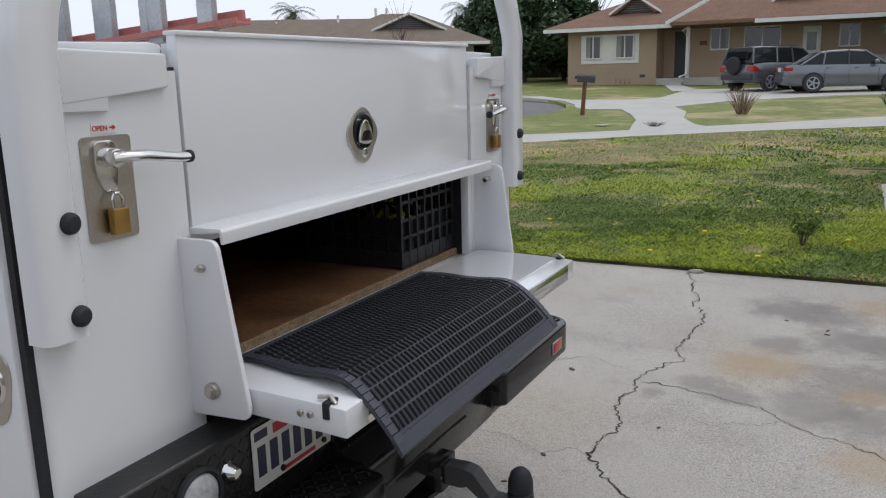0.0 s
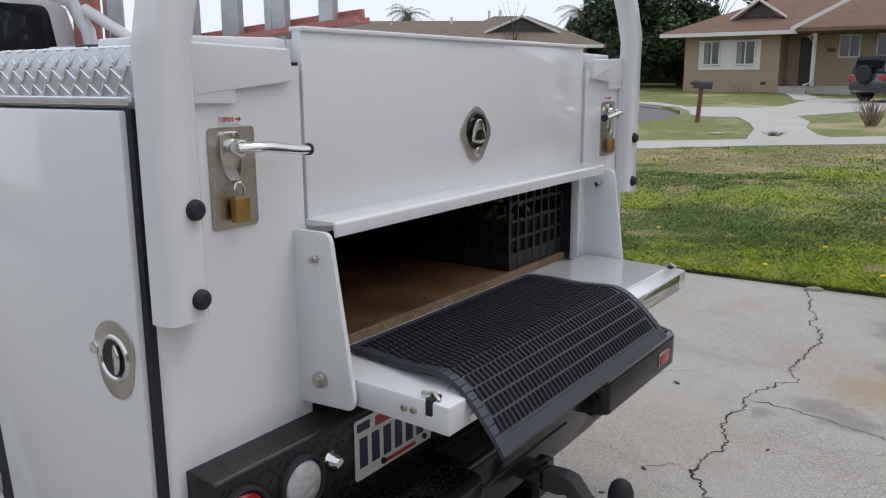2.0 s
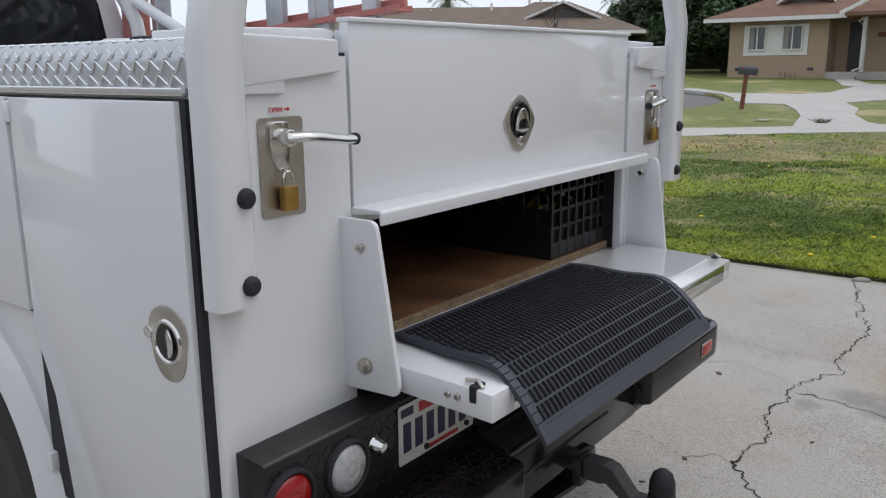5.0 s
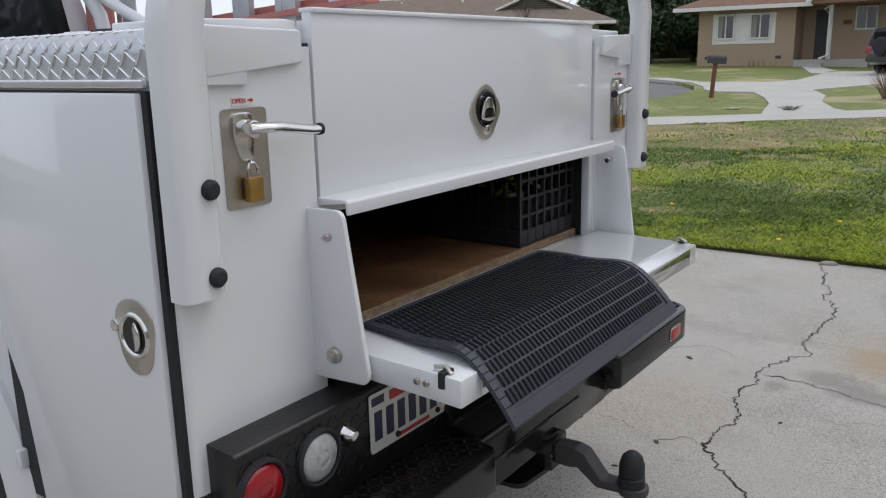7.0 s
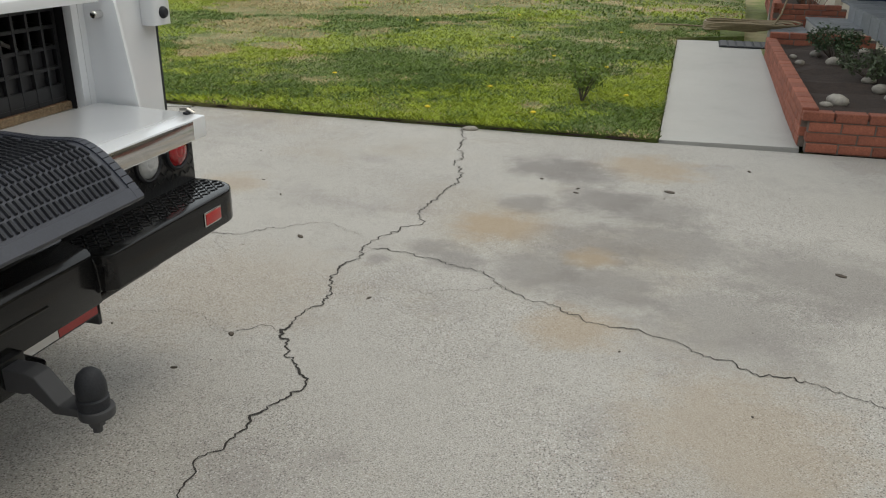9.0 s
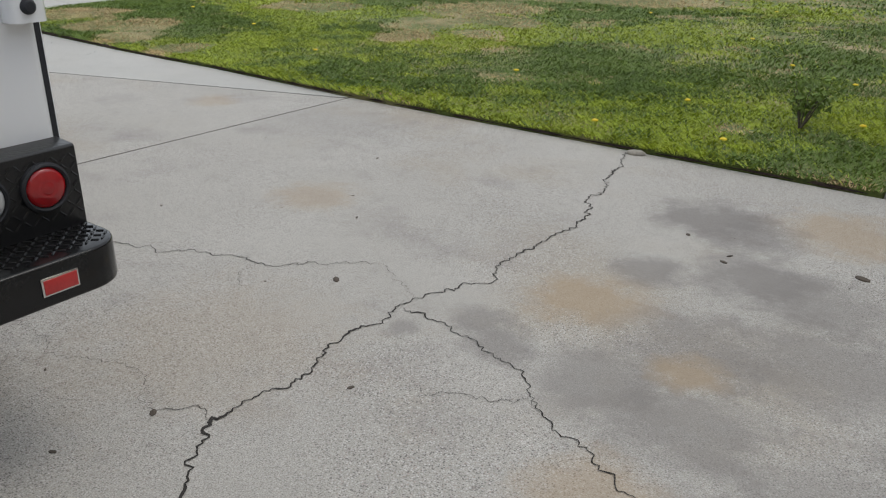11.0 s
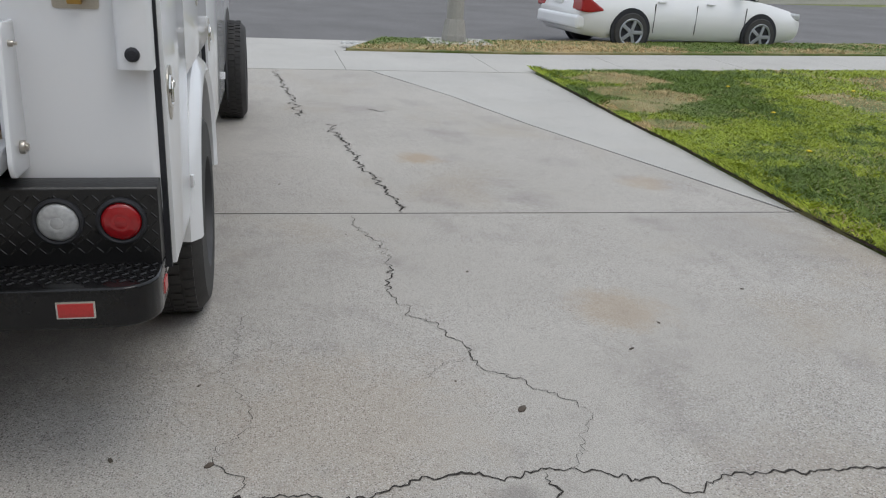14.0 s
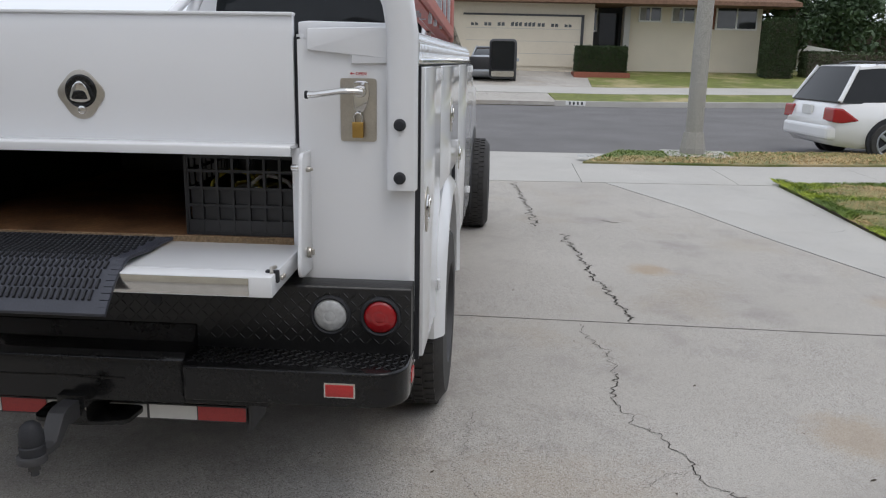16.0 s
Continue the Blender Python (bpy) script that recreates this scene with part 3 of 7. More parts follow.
# own lawn between driveway, pavement and front path
walk_near = [(-8.3, 13.6), (-6.6, 15.45), (-4.4, 17.45), (-2.0, 18.9), (0.55, 20.2), (3.5, 21.6)]
walk_far = [(4.0, 25.2), (0.6, 22.7), (-2.2, 20.6), (-4.9, 18.7), (-6.9, 17.3), (-9.4, 14.9)]
LAWN = [(0.32, LAWN_Y + 0.03), (0.28, 11.65), (1.10, 12.1), (1.45, 20.5), *[(x, y - 0.02) for x, y in walk_near[::-1][2:]], (street_x(-8.44, 12.0), 12.0), (street_x(-8.44, 6.5), 6.47), (-7.0, 6.53), (-5.1, 6.57), (JOINT_X, LAWN_Y + 0.03)]
sheet("lawn", LAWN, 0.035, M_GRASS, step=0.5, label="patchy green lawn with dry straw patches and dandelions", category="lawn")
sheet("corner_pavement", walk_near + walk_far, 0.045, M_WALK, step=0.7, label="pale concrete pavement running past the lawn", category="pavement")
sheet("corner_pavement", [(street_x(-8.46, 13.62), 13.62), (-8.3, 13.6), (-9.4, 14.9), (street_x(-10.15, 13.62), 13.62)], 0.045, M_WALK, label="pale concrete pavement panel at the bend", category="pavement")
sheet("front_path", [(0.33, LAWN_Y + 0.06), (1.25, LAWN_Y + 0.15), (1.25, 11.75), (0.29, 11.65)], 0.012, M_WALK, label="pale concrete garden path to the front step", category="path")


# ---- the service truck ----
# Built in its own frame: x as in the place, v sideways from its middle line, z up.
MID, BASE, LEAN = 1.962, -3.7, 0.61
truck = thing("utility_truck", pose(BASE, MID, 0, LEAN, 0, 0), "white utility service truck with open tailgate shelf on a driveway", "truck")
FITTED = Matrix.Translation((0.0404, 0, 0.033)) @ Matrix.Scale(0.96, 4)     # drawn size to true size
SHIFT = Matrix.Translation((-BASE, 0, 0)) @ FITTED


def tp(name, bm, mat, parent=truck, label="", flat=False, angle=35):
    if parent is truck:
        bm.transform(SHIFT)
        ob = part(name, bm, mat, truck, label)
    else:
        bm.transform(SHIFT)
        ob = part(name, bm, mat, parent, label)
    return ob if flat else smoothed(ob, angle)


RX = -1.165             # rear face of the body
FX = -4.20              # front end of the body
HW = 1.012              # half width over the body
TOP = 1.545             # top of the side boxes
GATE = 0.650            # half width of the tailgate
IN = 0.66               # inner wall of the side boxes
AX, FAX = -2.27, -6.33  # axles

# side boxes with wheel arches: outer skins cut from one outline
arch = [(AX + 0.47 * math.cos(radians(a)), 0.45 + 0.47 * math.sin(radians(a))) for a in range(8, 173, 8)]
skin = [(RX - 0.028, 0.52), (RX - 0.028, 1.462), (FX, 1.462), (FX, 0.52)] + [(x, z) for x, z in arch[::-1]]
for s in (-1, 1):
    HW = 1.012 if s > 0 else 1.022
    tp("side_panel", prism([(x, z) for x, z in skin], "y", s * (HW - 0.004), s * (HW - 0.03)), M_WHITE)
    # rear face of the box, with a rounded corner towards the side
    ring = [(RX - 0.03, s * IN), (RX, s * IN)] + [(RX - 0.022 + 0.022 * math.cos(radians(a)), s * (HW - 0.022 + 0.022 * math.sin(radians(a)))) for a in range(0, 91, 15)] + [(RX - 0.03, s * HW)]
    tp("rear_panel", prism(ring, "z", 0.70, 1.518), M_WHITE)
    tp("inner_wall", box(FX, RX - 0.032, s * IN - 0.01, s * IN + 0.01, 0.86, TOP - 0.012), M_WHITE)
    tp("box_top", box(FX, RX - 0.05, min(s * IN, s * (HW - 0.13)), max(s * IN, s * (HW - 0.13)), TOP - 0.02, TOP, 0.006), M_WHITE)
    # sloped cover plate at the rear end of the top
    tp("corner_cover", prism(rounded([(s * 0.692, 1.488), (s * 0.692, 1.549), (s * 0.93, 1.556), (s * 0.93, 1.466)], 0.006), "x", RX - 0.02, RX + 0.014, 0.003), M_WHITE)
    tp("corner_bracket", prism([(s * 0.655, 1.50), (s * 0.655, 1.568), (s * 0.685, 1.572), (s * 0.92, 1.568), (s * 0.92, 1.50)], "x", RX - 0.26, RX - 0.035, 0.004), M_WHITE)
    # aluminium tread-plate lid rolled over the outer edge
    prof = [(HW + 0.004, 1.464), (HW + 0.004, 1.506)] + [(HW - 0.034 + 0.038 * math.cos(radians(a)), 1.506 + 0.042 * math.sin(radians(a))) for a in range(15, 91, 15)] + [(HW - 0.16, 1.548), (HW - 0.16, 1.540), (HW - 0.04, 1.536), (HW - 0.004, 1.49), (HW - 0.004, 1.464)]
    lid = tp("box_lid", prism([(s * v, z) for v, z in prof], "x", FX, RX - 0.010), M_ALU, label="bright aluminium tread-plate lid")
    lip = prism([(s * v, z) for v, z in [(HW - 0.01, 1.452), (HW + 0.016, 1.452), (HW + 0.016, 1.466), (HW + 0.004, 1.469), (HW - 0.01, 1.469)]], "x", FX, RX - 0.014, 0.002)
    # edge takes the brighter tone as a painted highlight
    tp("lid_edge", lip, M_ALU_GLINT, lid)
    tp("lid_end", prism([(s * v, z) for v, z in [(HW + 0.006, 1.455)] + prof[1:8] + [(HW - 0.19, 1.552), (HW - 0.19, 1.45)]], "x", RX - 0.010, RX + 0.012, 0.004), M_WHITE)
    # raised tread bars, leaning in turn, their glint put into a brighter metal
    bm = bmesh.new()
    k = 0
    x = RX - 0.030
    while x > FX + 0.03:
        for row, (vv, zz, up) in enumerate(((HW + 0.0045, 1.478, 0), (HW + 0.0045, 1.503, 0), (HW - 0.003, 1.527, 40), (HW - 0.028, 1.546, 80), (HW - 0.055, 1.5475, 90), (HW - 0.082, 1.5480, 90), (HW - 0.109, 1.5485, 90), (HW - 0.136, 1.5488, 90))):
            own = bmesh.new()
            bmesh.ops.create_cone(own, cap_ends=True, segments=6, radius1=0.0038, radius2=0.0038, depth=0.030)
            for v in own.verts:
                v.co.x *= 0.35
            own.transform(Matrix.Diagonal((1.0, 0.75, 1, 1)))
            tilt = Matrix.Rotation(radians(32 if (row + k) % 2 else -58), 4, "Y")
            own.transform(Matrix.Translation((x, s * vv, zz)) @ Matrix.Rotation(radians(s * up), 4, "X") @ tilt)
            merge(bm, own)
        x -= 0.0215
        k += 1
    tagged(tp("tread_bar", bm, M_ALU_GLINT, lid), kind="stuff")
    # doors along the side, each with its dark seal
    doors = ((RX - 0.026, RX - 0.60, 0.545, 1.444), (RX - 0.615, RX - 1.66, 0.98, 1.444), (RX - 1.675, FX + 0.02, 0.545, 1.444))
    for n, (x0, x1, z0, z1) in enumerate(doors):
        tp("door_seal", box(x1 - 0.008, x0 + 0.015, min(s * (HW - 0.006), s * (HW + 0.012)), max(s * (HW - 0.006), s * (HW + 0.012)), z0 - 0.006, z1 + 0.003), M_RUBBER)
        outline = [(x0, z0), (x0, z1), (x1, z1), (x1, z0)]
        if n == 0:      # the rear door follows the wheel arch
            outline = [(x0, z0), (x0, z1), (x1, z1), (x1, 0.93), (x1 + 0.055, 0.80), (x1 + 0.088, z0)]
        if n == 2:
            outline = [(x0 - 0.01, z0), (x0, 0.97), (x0, z1), (x1, z1), (x1, z0)]
        door = tp("side_door", prism(outline, "y", s * (HW - 0.002), s * (HW + 0.024), 0.004), M_WHITE)
        # recessed paddle latch in a bright dish
        lx, lz = ((x0 - 0.069, 1.013), (x0 - 0.52, 1.24), (x0 - 0.07, 1.0))[n]
        egg = []
        for k in range(28):
            a = 2 * math.pi * k / 28
            r = 0.064 + 0.012 * math.cos(2 * a) - 0.004 * math.cos(3 * a)
            egg.append((lx + 1.06 * r * math.sin(a), lz + 0.96 * r * math.cos(a)))
        dish = tp("latch_plate", prism(egg, "y", s * (HW + 0.023), s * (HW + 0.0275), 0.0015), M_STEEL, door, "polished oval latch plate")
        tp("latch_recess", lathe([(0, s * 0.0012), (0.034, s * 0.0012)], (lx, s * (HW + 0.0275), lz), "y", 28), M_BLACK, dish)
        tp("latch_ring", lathe([(0.034, s * 0.0005), (0.037, s * 0.0045), (0.041, s * 0.0045), (0.044, s * 0.0005)], (lx, s * (HW + 0.0272), lz), "y", 28), M_CHROME, dish)
        tp("latch_paddle", prism(rounded([(lx + 0.008, lz - 0.030), (lx + 0.006, lz + 0.02), (lx + 0.012, lz + 0.030), (lx + 0.024, lz + 0.008), (lx + 0.022, lz - 0.016)], 0.006), "y", s * (HW + 0.0285), s * (HW + 0.037), 0.003), M_CHROME, dish)
        tp("latch_keyhole", cyl((lx - 0.054, s * (HW + 0.028), lz + 0.012), 0.012, 0.012, "y", 16, bevel=0.002), M_CHROME, dish)
        for hz in (z0 + 0.08, z1 - 0.03):
            tp("hinge", box(x1 - 0.012, x1 + 0.012, s * (HW + 0.018) - 0.012, s * (HW + 0.018) + 0.012, hz - 0.022, hz + 0.022, 0.004), M_WHITE, door)
    # flare round the wheel opening
    flare = bmesh.new()
    rings = []
    for a in range(-4, 185, 6):
        c, sn = math.cos(radians(a)), math.sin(radians(a))
        rings.append([(AX + r * c, s * v, 0.45 + r * sn) for r, v in ((0.46, HW - 0.03), (0.455, HW + 0.035), (0.475, HW + 0.05), (0.50, HW + 0.045), (0.535, HW + 0.012), (0.53, HW - 0.03))])
    tp("fender_flare", loft(rings, flare), M_WHITE)
    # lining of the wheel well
    rings = [[(AX + 0.462 * math.cos(radians(a)), s * v, 0.45 + 0.462 * math.sin(radians(a))) for v in (HW - 0.02, 0.55)] for a in range(-4, 185, 12)]
    bm = bmesh.new()
    vs = [[bm.verts.new(p) for p in r] for r in rings]
    for a, b in zip(vs, vs[1:]):
        bm.faces.new((a[0], a[1], b[1], b[0]))
    bmesh.ops.solidify(bm, geom=bm.faces[:], thickness=0.004)
    tp("wheel_well", bm, M_CLADDING)
    # rack leg: a flattened white hoop bolted to the rear corner
    pc = 0.974 if s > 0 else 0.990
    bend = [(RX + 0.021, s * pc, 1.087), (RX + 0.021, s * pc, 1.30), (RX + 0.021, s * pc, 1.54), (RX + 0.028, s * (pc - 0.012), 1.62), (RX + 0.025, s * (pc - 0.05), 1.72), (RX + 0.02, s * 0.87, 1.82), (RX + 0.015, s * 0.77, 1.90), (RX + 0.01, s * 0.64, 1.935), (RX + 0.01, 0, 1.94)]
    leg = bmesh.new()
    rings = []
    for i, (x, v, z) in enumerate(bend):
        a = Vector(bend[max(0, i - 1)][1:])
        b = Vector(bend[min(len(bend) - 1, i + 1)][1:])
        d = (b - a).normalized()
        side = Vector((d.y, -d.x))
        w = 0.044
        ring = []
        for fx, fv in ((-0.02, -1), (-0.02, 1), (0.017, 1), (0.029, 0.74), (0.029, -0.74), (0.017, -1)):
            q = Vector((v, z)) + side * w * fv
            ring.append((x + fx, q.x, q.y))
        rings.append(ring)
    tp("rack_leg", loft(rings, leg), M_WHITE, angle=50)
    for z in (1.279, 1.124):
        tp("bolt_cap", lathe([(0, 0.016), (0.012, 0.0145), (0.0175, 0.008), (0.0185, 0.0), (0, 0)], (RX + 0.049, s * 0.970, z), "x", 20), M_RUBBER)
    # lock plate with lever handle
    pl = tp("lock_plate", prism(rounded([(s * 0.787, 1.225), (s * 0.787, 1.409), (s * 0.895, 1.409), (s * 0.895, 1.225)], 0.01), "x", RX + 0.0005, RX + 0.0035), M_STEEL, label="brushed steel lock plate")
    ros = rounded([(s * 0.828, 1.402), (s * 0.872, 1.402), (s * 0.875, 1.355), (s * 0.862, 1.318), (s * 0.845, 1.305), (s * 0.83, 1.318), (s * 0.826, 1.355)], 0.014)
    tp("handle_rose", prism(ros, "x", RX + 0.003, RX + 0.011, 0.002), M_CHROME, pl)
    hub = cyl((RX + 0.024, s * 0.85, 1.372), 0.017, 0.034, "x", 20, bevel=0.004)
    tp("handle_hub", hub, M_CHROME, pl)
    lever = [(RX + 0.036, s * 0.855, 1.372), (RX + 0.050, s * 0.835, 1.374), (RX + 0.054, s * 0.80, 1.373), (RX + 0.054, s * 0.76, 1.367), (RX + 0.054, s * 0.725, 1.362), (RX + 0.054, s * 0.702, 1.361)]
    tp("lever_handle", tube(lever, 0.0125, 12, flat=0.8, r_end=0.0115), M_CHROME, pl)
    tp("lever_end", cyl((RX + 0.054, s * 0.698, 1.361), 0.0118, 0.008, "y", 14), M_RUBBER, pl)
    # small sticker with red word and arrow
    st = tp("open_sticker", box(RX + 0.0005, RX + 0.0018, min(s * 0.812, s * 0.867), max(s * 0.812, s * 0.867), 1.4135, 1.4305), M_LABEL, label="white sticker with red word OPEN and arrow", flat=True)
    y_word = -0.866 if s < 0 else 0.833
    lettering("OPEN", 0.0125, SHIFT @ Matrix.Translation((RX + 0.002, y_word, 1.418)) @ pose(0, 0, 0, 90, 0, 90), M_REDINK, st, "word")
    ya = -0.815 if s < 0 else 0.815
    arrow = [(ya, 1.4225), (ya + s * 0.007, 1.418), (ya + s * 0.007, 1.421), (ya + s * 0.014, 1.421), (ya + s * 0.014, 1.424), (ya + s * 0.007, 1.424), (ya + s * 0.007, 1.427)]
    tp("arrow", prism(arrow, "x", RX + 0.0018, RX + 0.0026), M_REDINK, st, flat=True)
    # cheek bracket that holds the fold-down shelf
    cheek = rounded([(RX - 0.02, 1.195), (RX + 0.10, 1.195), (RX + 0.145, 0.862), (RX + 0.13, 0.83), (RX - 0.02, 0.83)], 0.022)
    if s < 0:
        cheek = rounded([(RX - 0.01, 1.20), (RX + 0.095, 1.20), (RX + 0.148, 0.865), (RX + 0.14, 0.842), (RX - 0.01, 0.835)], 0.02)
    ck = tp("cheek_plate", prism(cheek, "y", s * 0.694, s * 0.682, 0.002), M_WHITE)
    for cx, cz, r in ((RX + 0.062, 0.895, 0.017), (RX + 0.06, 1.145, 0.008)):
        bolt = cyl((cx, s * 0.700, cz), r, 0.014, "y", 20, bevel=0.003)
        cyl((cx, s * 0.708, cz), r * 0.55, 0.012, "y", 6, bm=bolt)
        tp("pivot_bolt", bolt, M_STEEL, ck)
    tp("latch_pin", cyl((RX + 0.055, s * 0.665, 1.148), 0.010, 0.035, "y", 14, bevel=0.003), M_CHROME, ck)

# upper tailgate panel with hemmed top and bottom lip
tp("upper_tailgate", box(RX - 0.03, RX - 0.004, -GATE + 0.004, GATE - 0.004, 1.20, 1.588, 0.003), M_WHITE)
tp("tailgate_hem", box(RX - 0.036, RX + 0.004, -GATE + 0.002, GATE - 0.002, 1.584, 1.594, 0.003), M_WHITE)
lip = prism([(RX - 0.03, 1.196), (RX - 0.004, 1.214), (RX + 0.075, 1.214), (RX + 0.079, 1.208), (RX + 0.079, 1.183), (RX + 0.073, 1.183), (RX + 0.071, 1.206), (RX - 0.004, 1.198)], "y", -GATE - 0.005, GATE + 0.002, 0.0015)
tp("drip_lip", lip, M_WHITE)
tp("tailgate_backing", box(RX - 0.05, RX - 0.031, -GATE + 0.01, GATE - 0.01, 1.17, 1.57), M_WHITE)
egg = []
for k in range(40):
    a = 2 * math.pi * k / 40
    r = 0.066 + 0.007 * math.cos(2 * a) + 0.005 * math.cos(4 * a) - 0.002 * math.cos(3 * a)
    egg.append((-0.009 + r * (1.15 - 0.06 * math.cos(a)) * math.sin(a), 1.349 + 0.95 * r * math.cos(a)))
pad = tp("tailgate_latch", prism(egg, "x", RX - 0.005, RX + 0.001, 0.0015), M_STEEL, label="bright steel paddle latch")
tp("latch_dish", lathe([(0, 0.0012), (0.036, 0.001), (0.045, 0.0036), (0.050, 0.0012)], (RX + 0.0005, -0.008, 1.357), "x", 32), M_BLACK, pad)
tp("latch_paddle", prism(rounded([(-0.044, 1.330), (-0.031, 1.373), (-0.008, 1.393), (0.015, 1.373), (0.028, 1.330), (-0.008, 1.321)], 0.014), "x", RX + 0.002, RX + 0.012, 0.004), M_CHROME, pad)
tp("latch_grip", prism(rounded([(-0.036, 1.333), (-0.024, 1.360), (0.008, 1.360), (0.020, 1.333)], 0.01), "x", RX + 0.011, RX + 0.0135, 0.001), M_BLACK, pad)
tp("latch_key", lathe([(0, 0.006), (0.009, 0.006), (0.0125, 0.004), (0.0135, 0)], (RX + 0.001, -0.008, 1.301), "x", 18), M_CHROME, pad)

# black strips set into the tailgate's side gaps as their shadow lines
for s in (-1, 1):
    tp("tailgate_gap_shade", box(RX - 0.03, RX - 0.016, s * 0.653 - 0.008, s * 0.653 + 0.008, 1.2, 1.525), M_RUBBER)
# underside: floor pan, axle and tank in dark paint
tp("floor_pan", box(-6.9, RX - 0.05, -0.86, 0.86, 0.66, 0.70), M_CLADDING)
tp("rear_axle", cyl((AX, 0, 0.40), 0.055, 1.6, "y", 14), M_CLADDING)
tp("differential", lathe([(0, -0.16), (0.10, -0.14), (0.17, -0.04), (0.17, 0.04), (0.10, 0.14), (0, 0.16)], (AX, 0, 0.40), "x", 20), M_CLADDING)
tp("fuel_tank", box(-4.6, -3.2, -0.75, -0.48, 0.40, 0.66, 0.04), M_CLADDING)
tp("spare_tyre", lathe([(0, -0.1), (0.33, -0.1), (0.38, -0.05), (0.38, 0.05), (0.33, 0.1), (0, 0.1)], (RX - 0.55, 0.0, 0.54), "z", 30), M_TYRE)
tp("silencer", box(-3.9, -3.0, 0.48, 0.74, 0.42, 0.60, 0.05), M_CLADDING)
# bed: floor, front wall, and black sheets added to darken the opening
tp("bed_floor", box(FX, RX + 0.012, -IN + 0.01, IN - 0.01, 0.84, 0.885, 0.003), M_WHITE)
tp("bed_front_wall", box(FX, FX + 0.02, -IN + 0.01, IN - 0.01, 0.885, TOP), M_WHITE)
# deck coloured black to put the opening's shade into it
tp("blackened_deck", box(RX - 1.6, RX - 0.05, -IN + 0.011, IN - 0.011, 1.196, 1.215), M_CRATE)
tp("opening_post", box(RX - 0.03, RX - 0.002, GATE - 0.015, IN + 0.03, 0.886, 1.20, 0.002), M_WHITE)
tp("opening_post", box(RX - 0.03, RX - 0.002, -IN - 0.03, -GATE + 0.015, 0.886, 1.20, 0.002), M_WHITE)
# added black sheets over the white walls, standing in for deep shade
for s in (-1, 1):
    tp("bed_shade_sheet", box(RX - 1.6, RX - 0.034, s * 0.648 - 0.004, s * 0.648 + 0.004, 0.886, 1.195), M_CRATE)
tp("cavity_shade_back", box(RX - 1.55, RX - 1.53, -IN + 0.011, IN - 0.011, 0.886, 1.195), M_CRATE)

# fold-down shelf
shelf_prof = [(RX + 0.014, 0.850), (RX + 0.014, 0.905), (RX + 0.30, 0.897), (RX + 0.360, 0.893), (RX + 0.360, 0.835), (RX + 0.30, 0.838)]
shelf = tp("fold_down_shelf", prism(shelf_prof, "y", -0.672, 0.668, 0.004), M_WHITE, label="white fold-down tailgate shelf")
tp("shelf_strip", box(RX + 0.358, RX + 0.3625, -0.60, 0.605, 0.839, 0.889, 0.0015), M_CHROME, shelf, "polished metal edge strip")
tp("shelf_crease", box(RX + 0.305, RX + 0.309, -0.60, 0.61, 0.895, 0.8985), M_WHITE, shelf)
for s in (-1, 1):
    tp("latch_slot", box(RX + 0.308, RX + 0.323, min(s * 0.640, s * 0.676), max(s * 0.640, s * 0.676), 0.868, 0.9025, 0.002), M_RUBBER, shelf)
    tp("latch_hook", tube([(RX + 0.29, s * 0.66, 0.905), (RX + 0.315, s * 0.655, 0.908), (RX + 0.33, s * 0.66, 0.897)], 0.005, 8), M_STEEL, shelf)
    for dx in (0.256, 0.279):
        tp("rivet", cyl((RX + dx, s * 0.674, 0.872), 0.007, 0.008, "y", 14, bevel=0.002), M_STEEL, shelf)

# rear bumper: tread-plate riser, two steps, recessed middle
tp("bumper_riser", prism([(RX + 0.0, 0.80), (RX + 0.073, 0.795), (RX + 0.078, 0.789), (RX + 0.078, 0.585), (RX + 0.0, 0.585)], "y", -0.99, 1.01, 0.002), M_TREAD)
bm = bmesh.new()
for i in range(86):
    for j in range(7):
        own = bmesh.new()
        bmesh.ops.create_cone(own, cap_ends=True, segments=5, radius1=0.0030, radius2=0.0030, depth=0.020)
        own.transform(Matrix.Diagonal((0.6, 1, 1, 1)))
        own.transform(Matrix.Translation((RX + 0.0785, -0.975 + i * 0.0232, 0.625 + j * 0.0235)) @ Matrix.Rotation(radians(45 if (i + j) % 2 else -45), 4, "X"))
        merge(bm, own)
tagged(tp("riser_tread", bm, M_TREAD), kind="stuff")
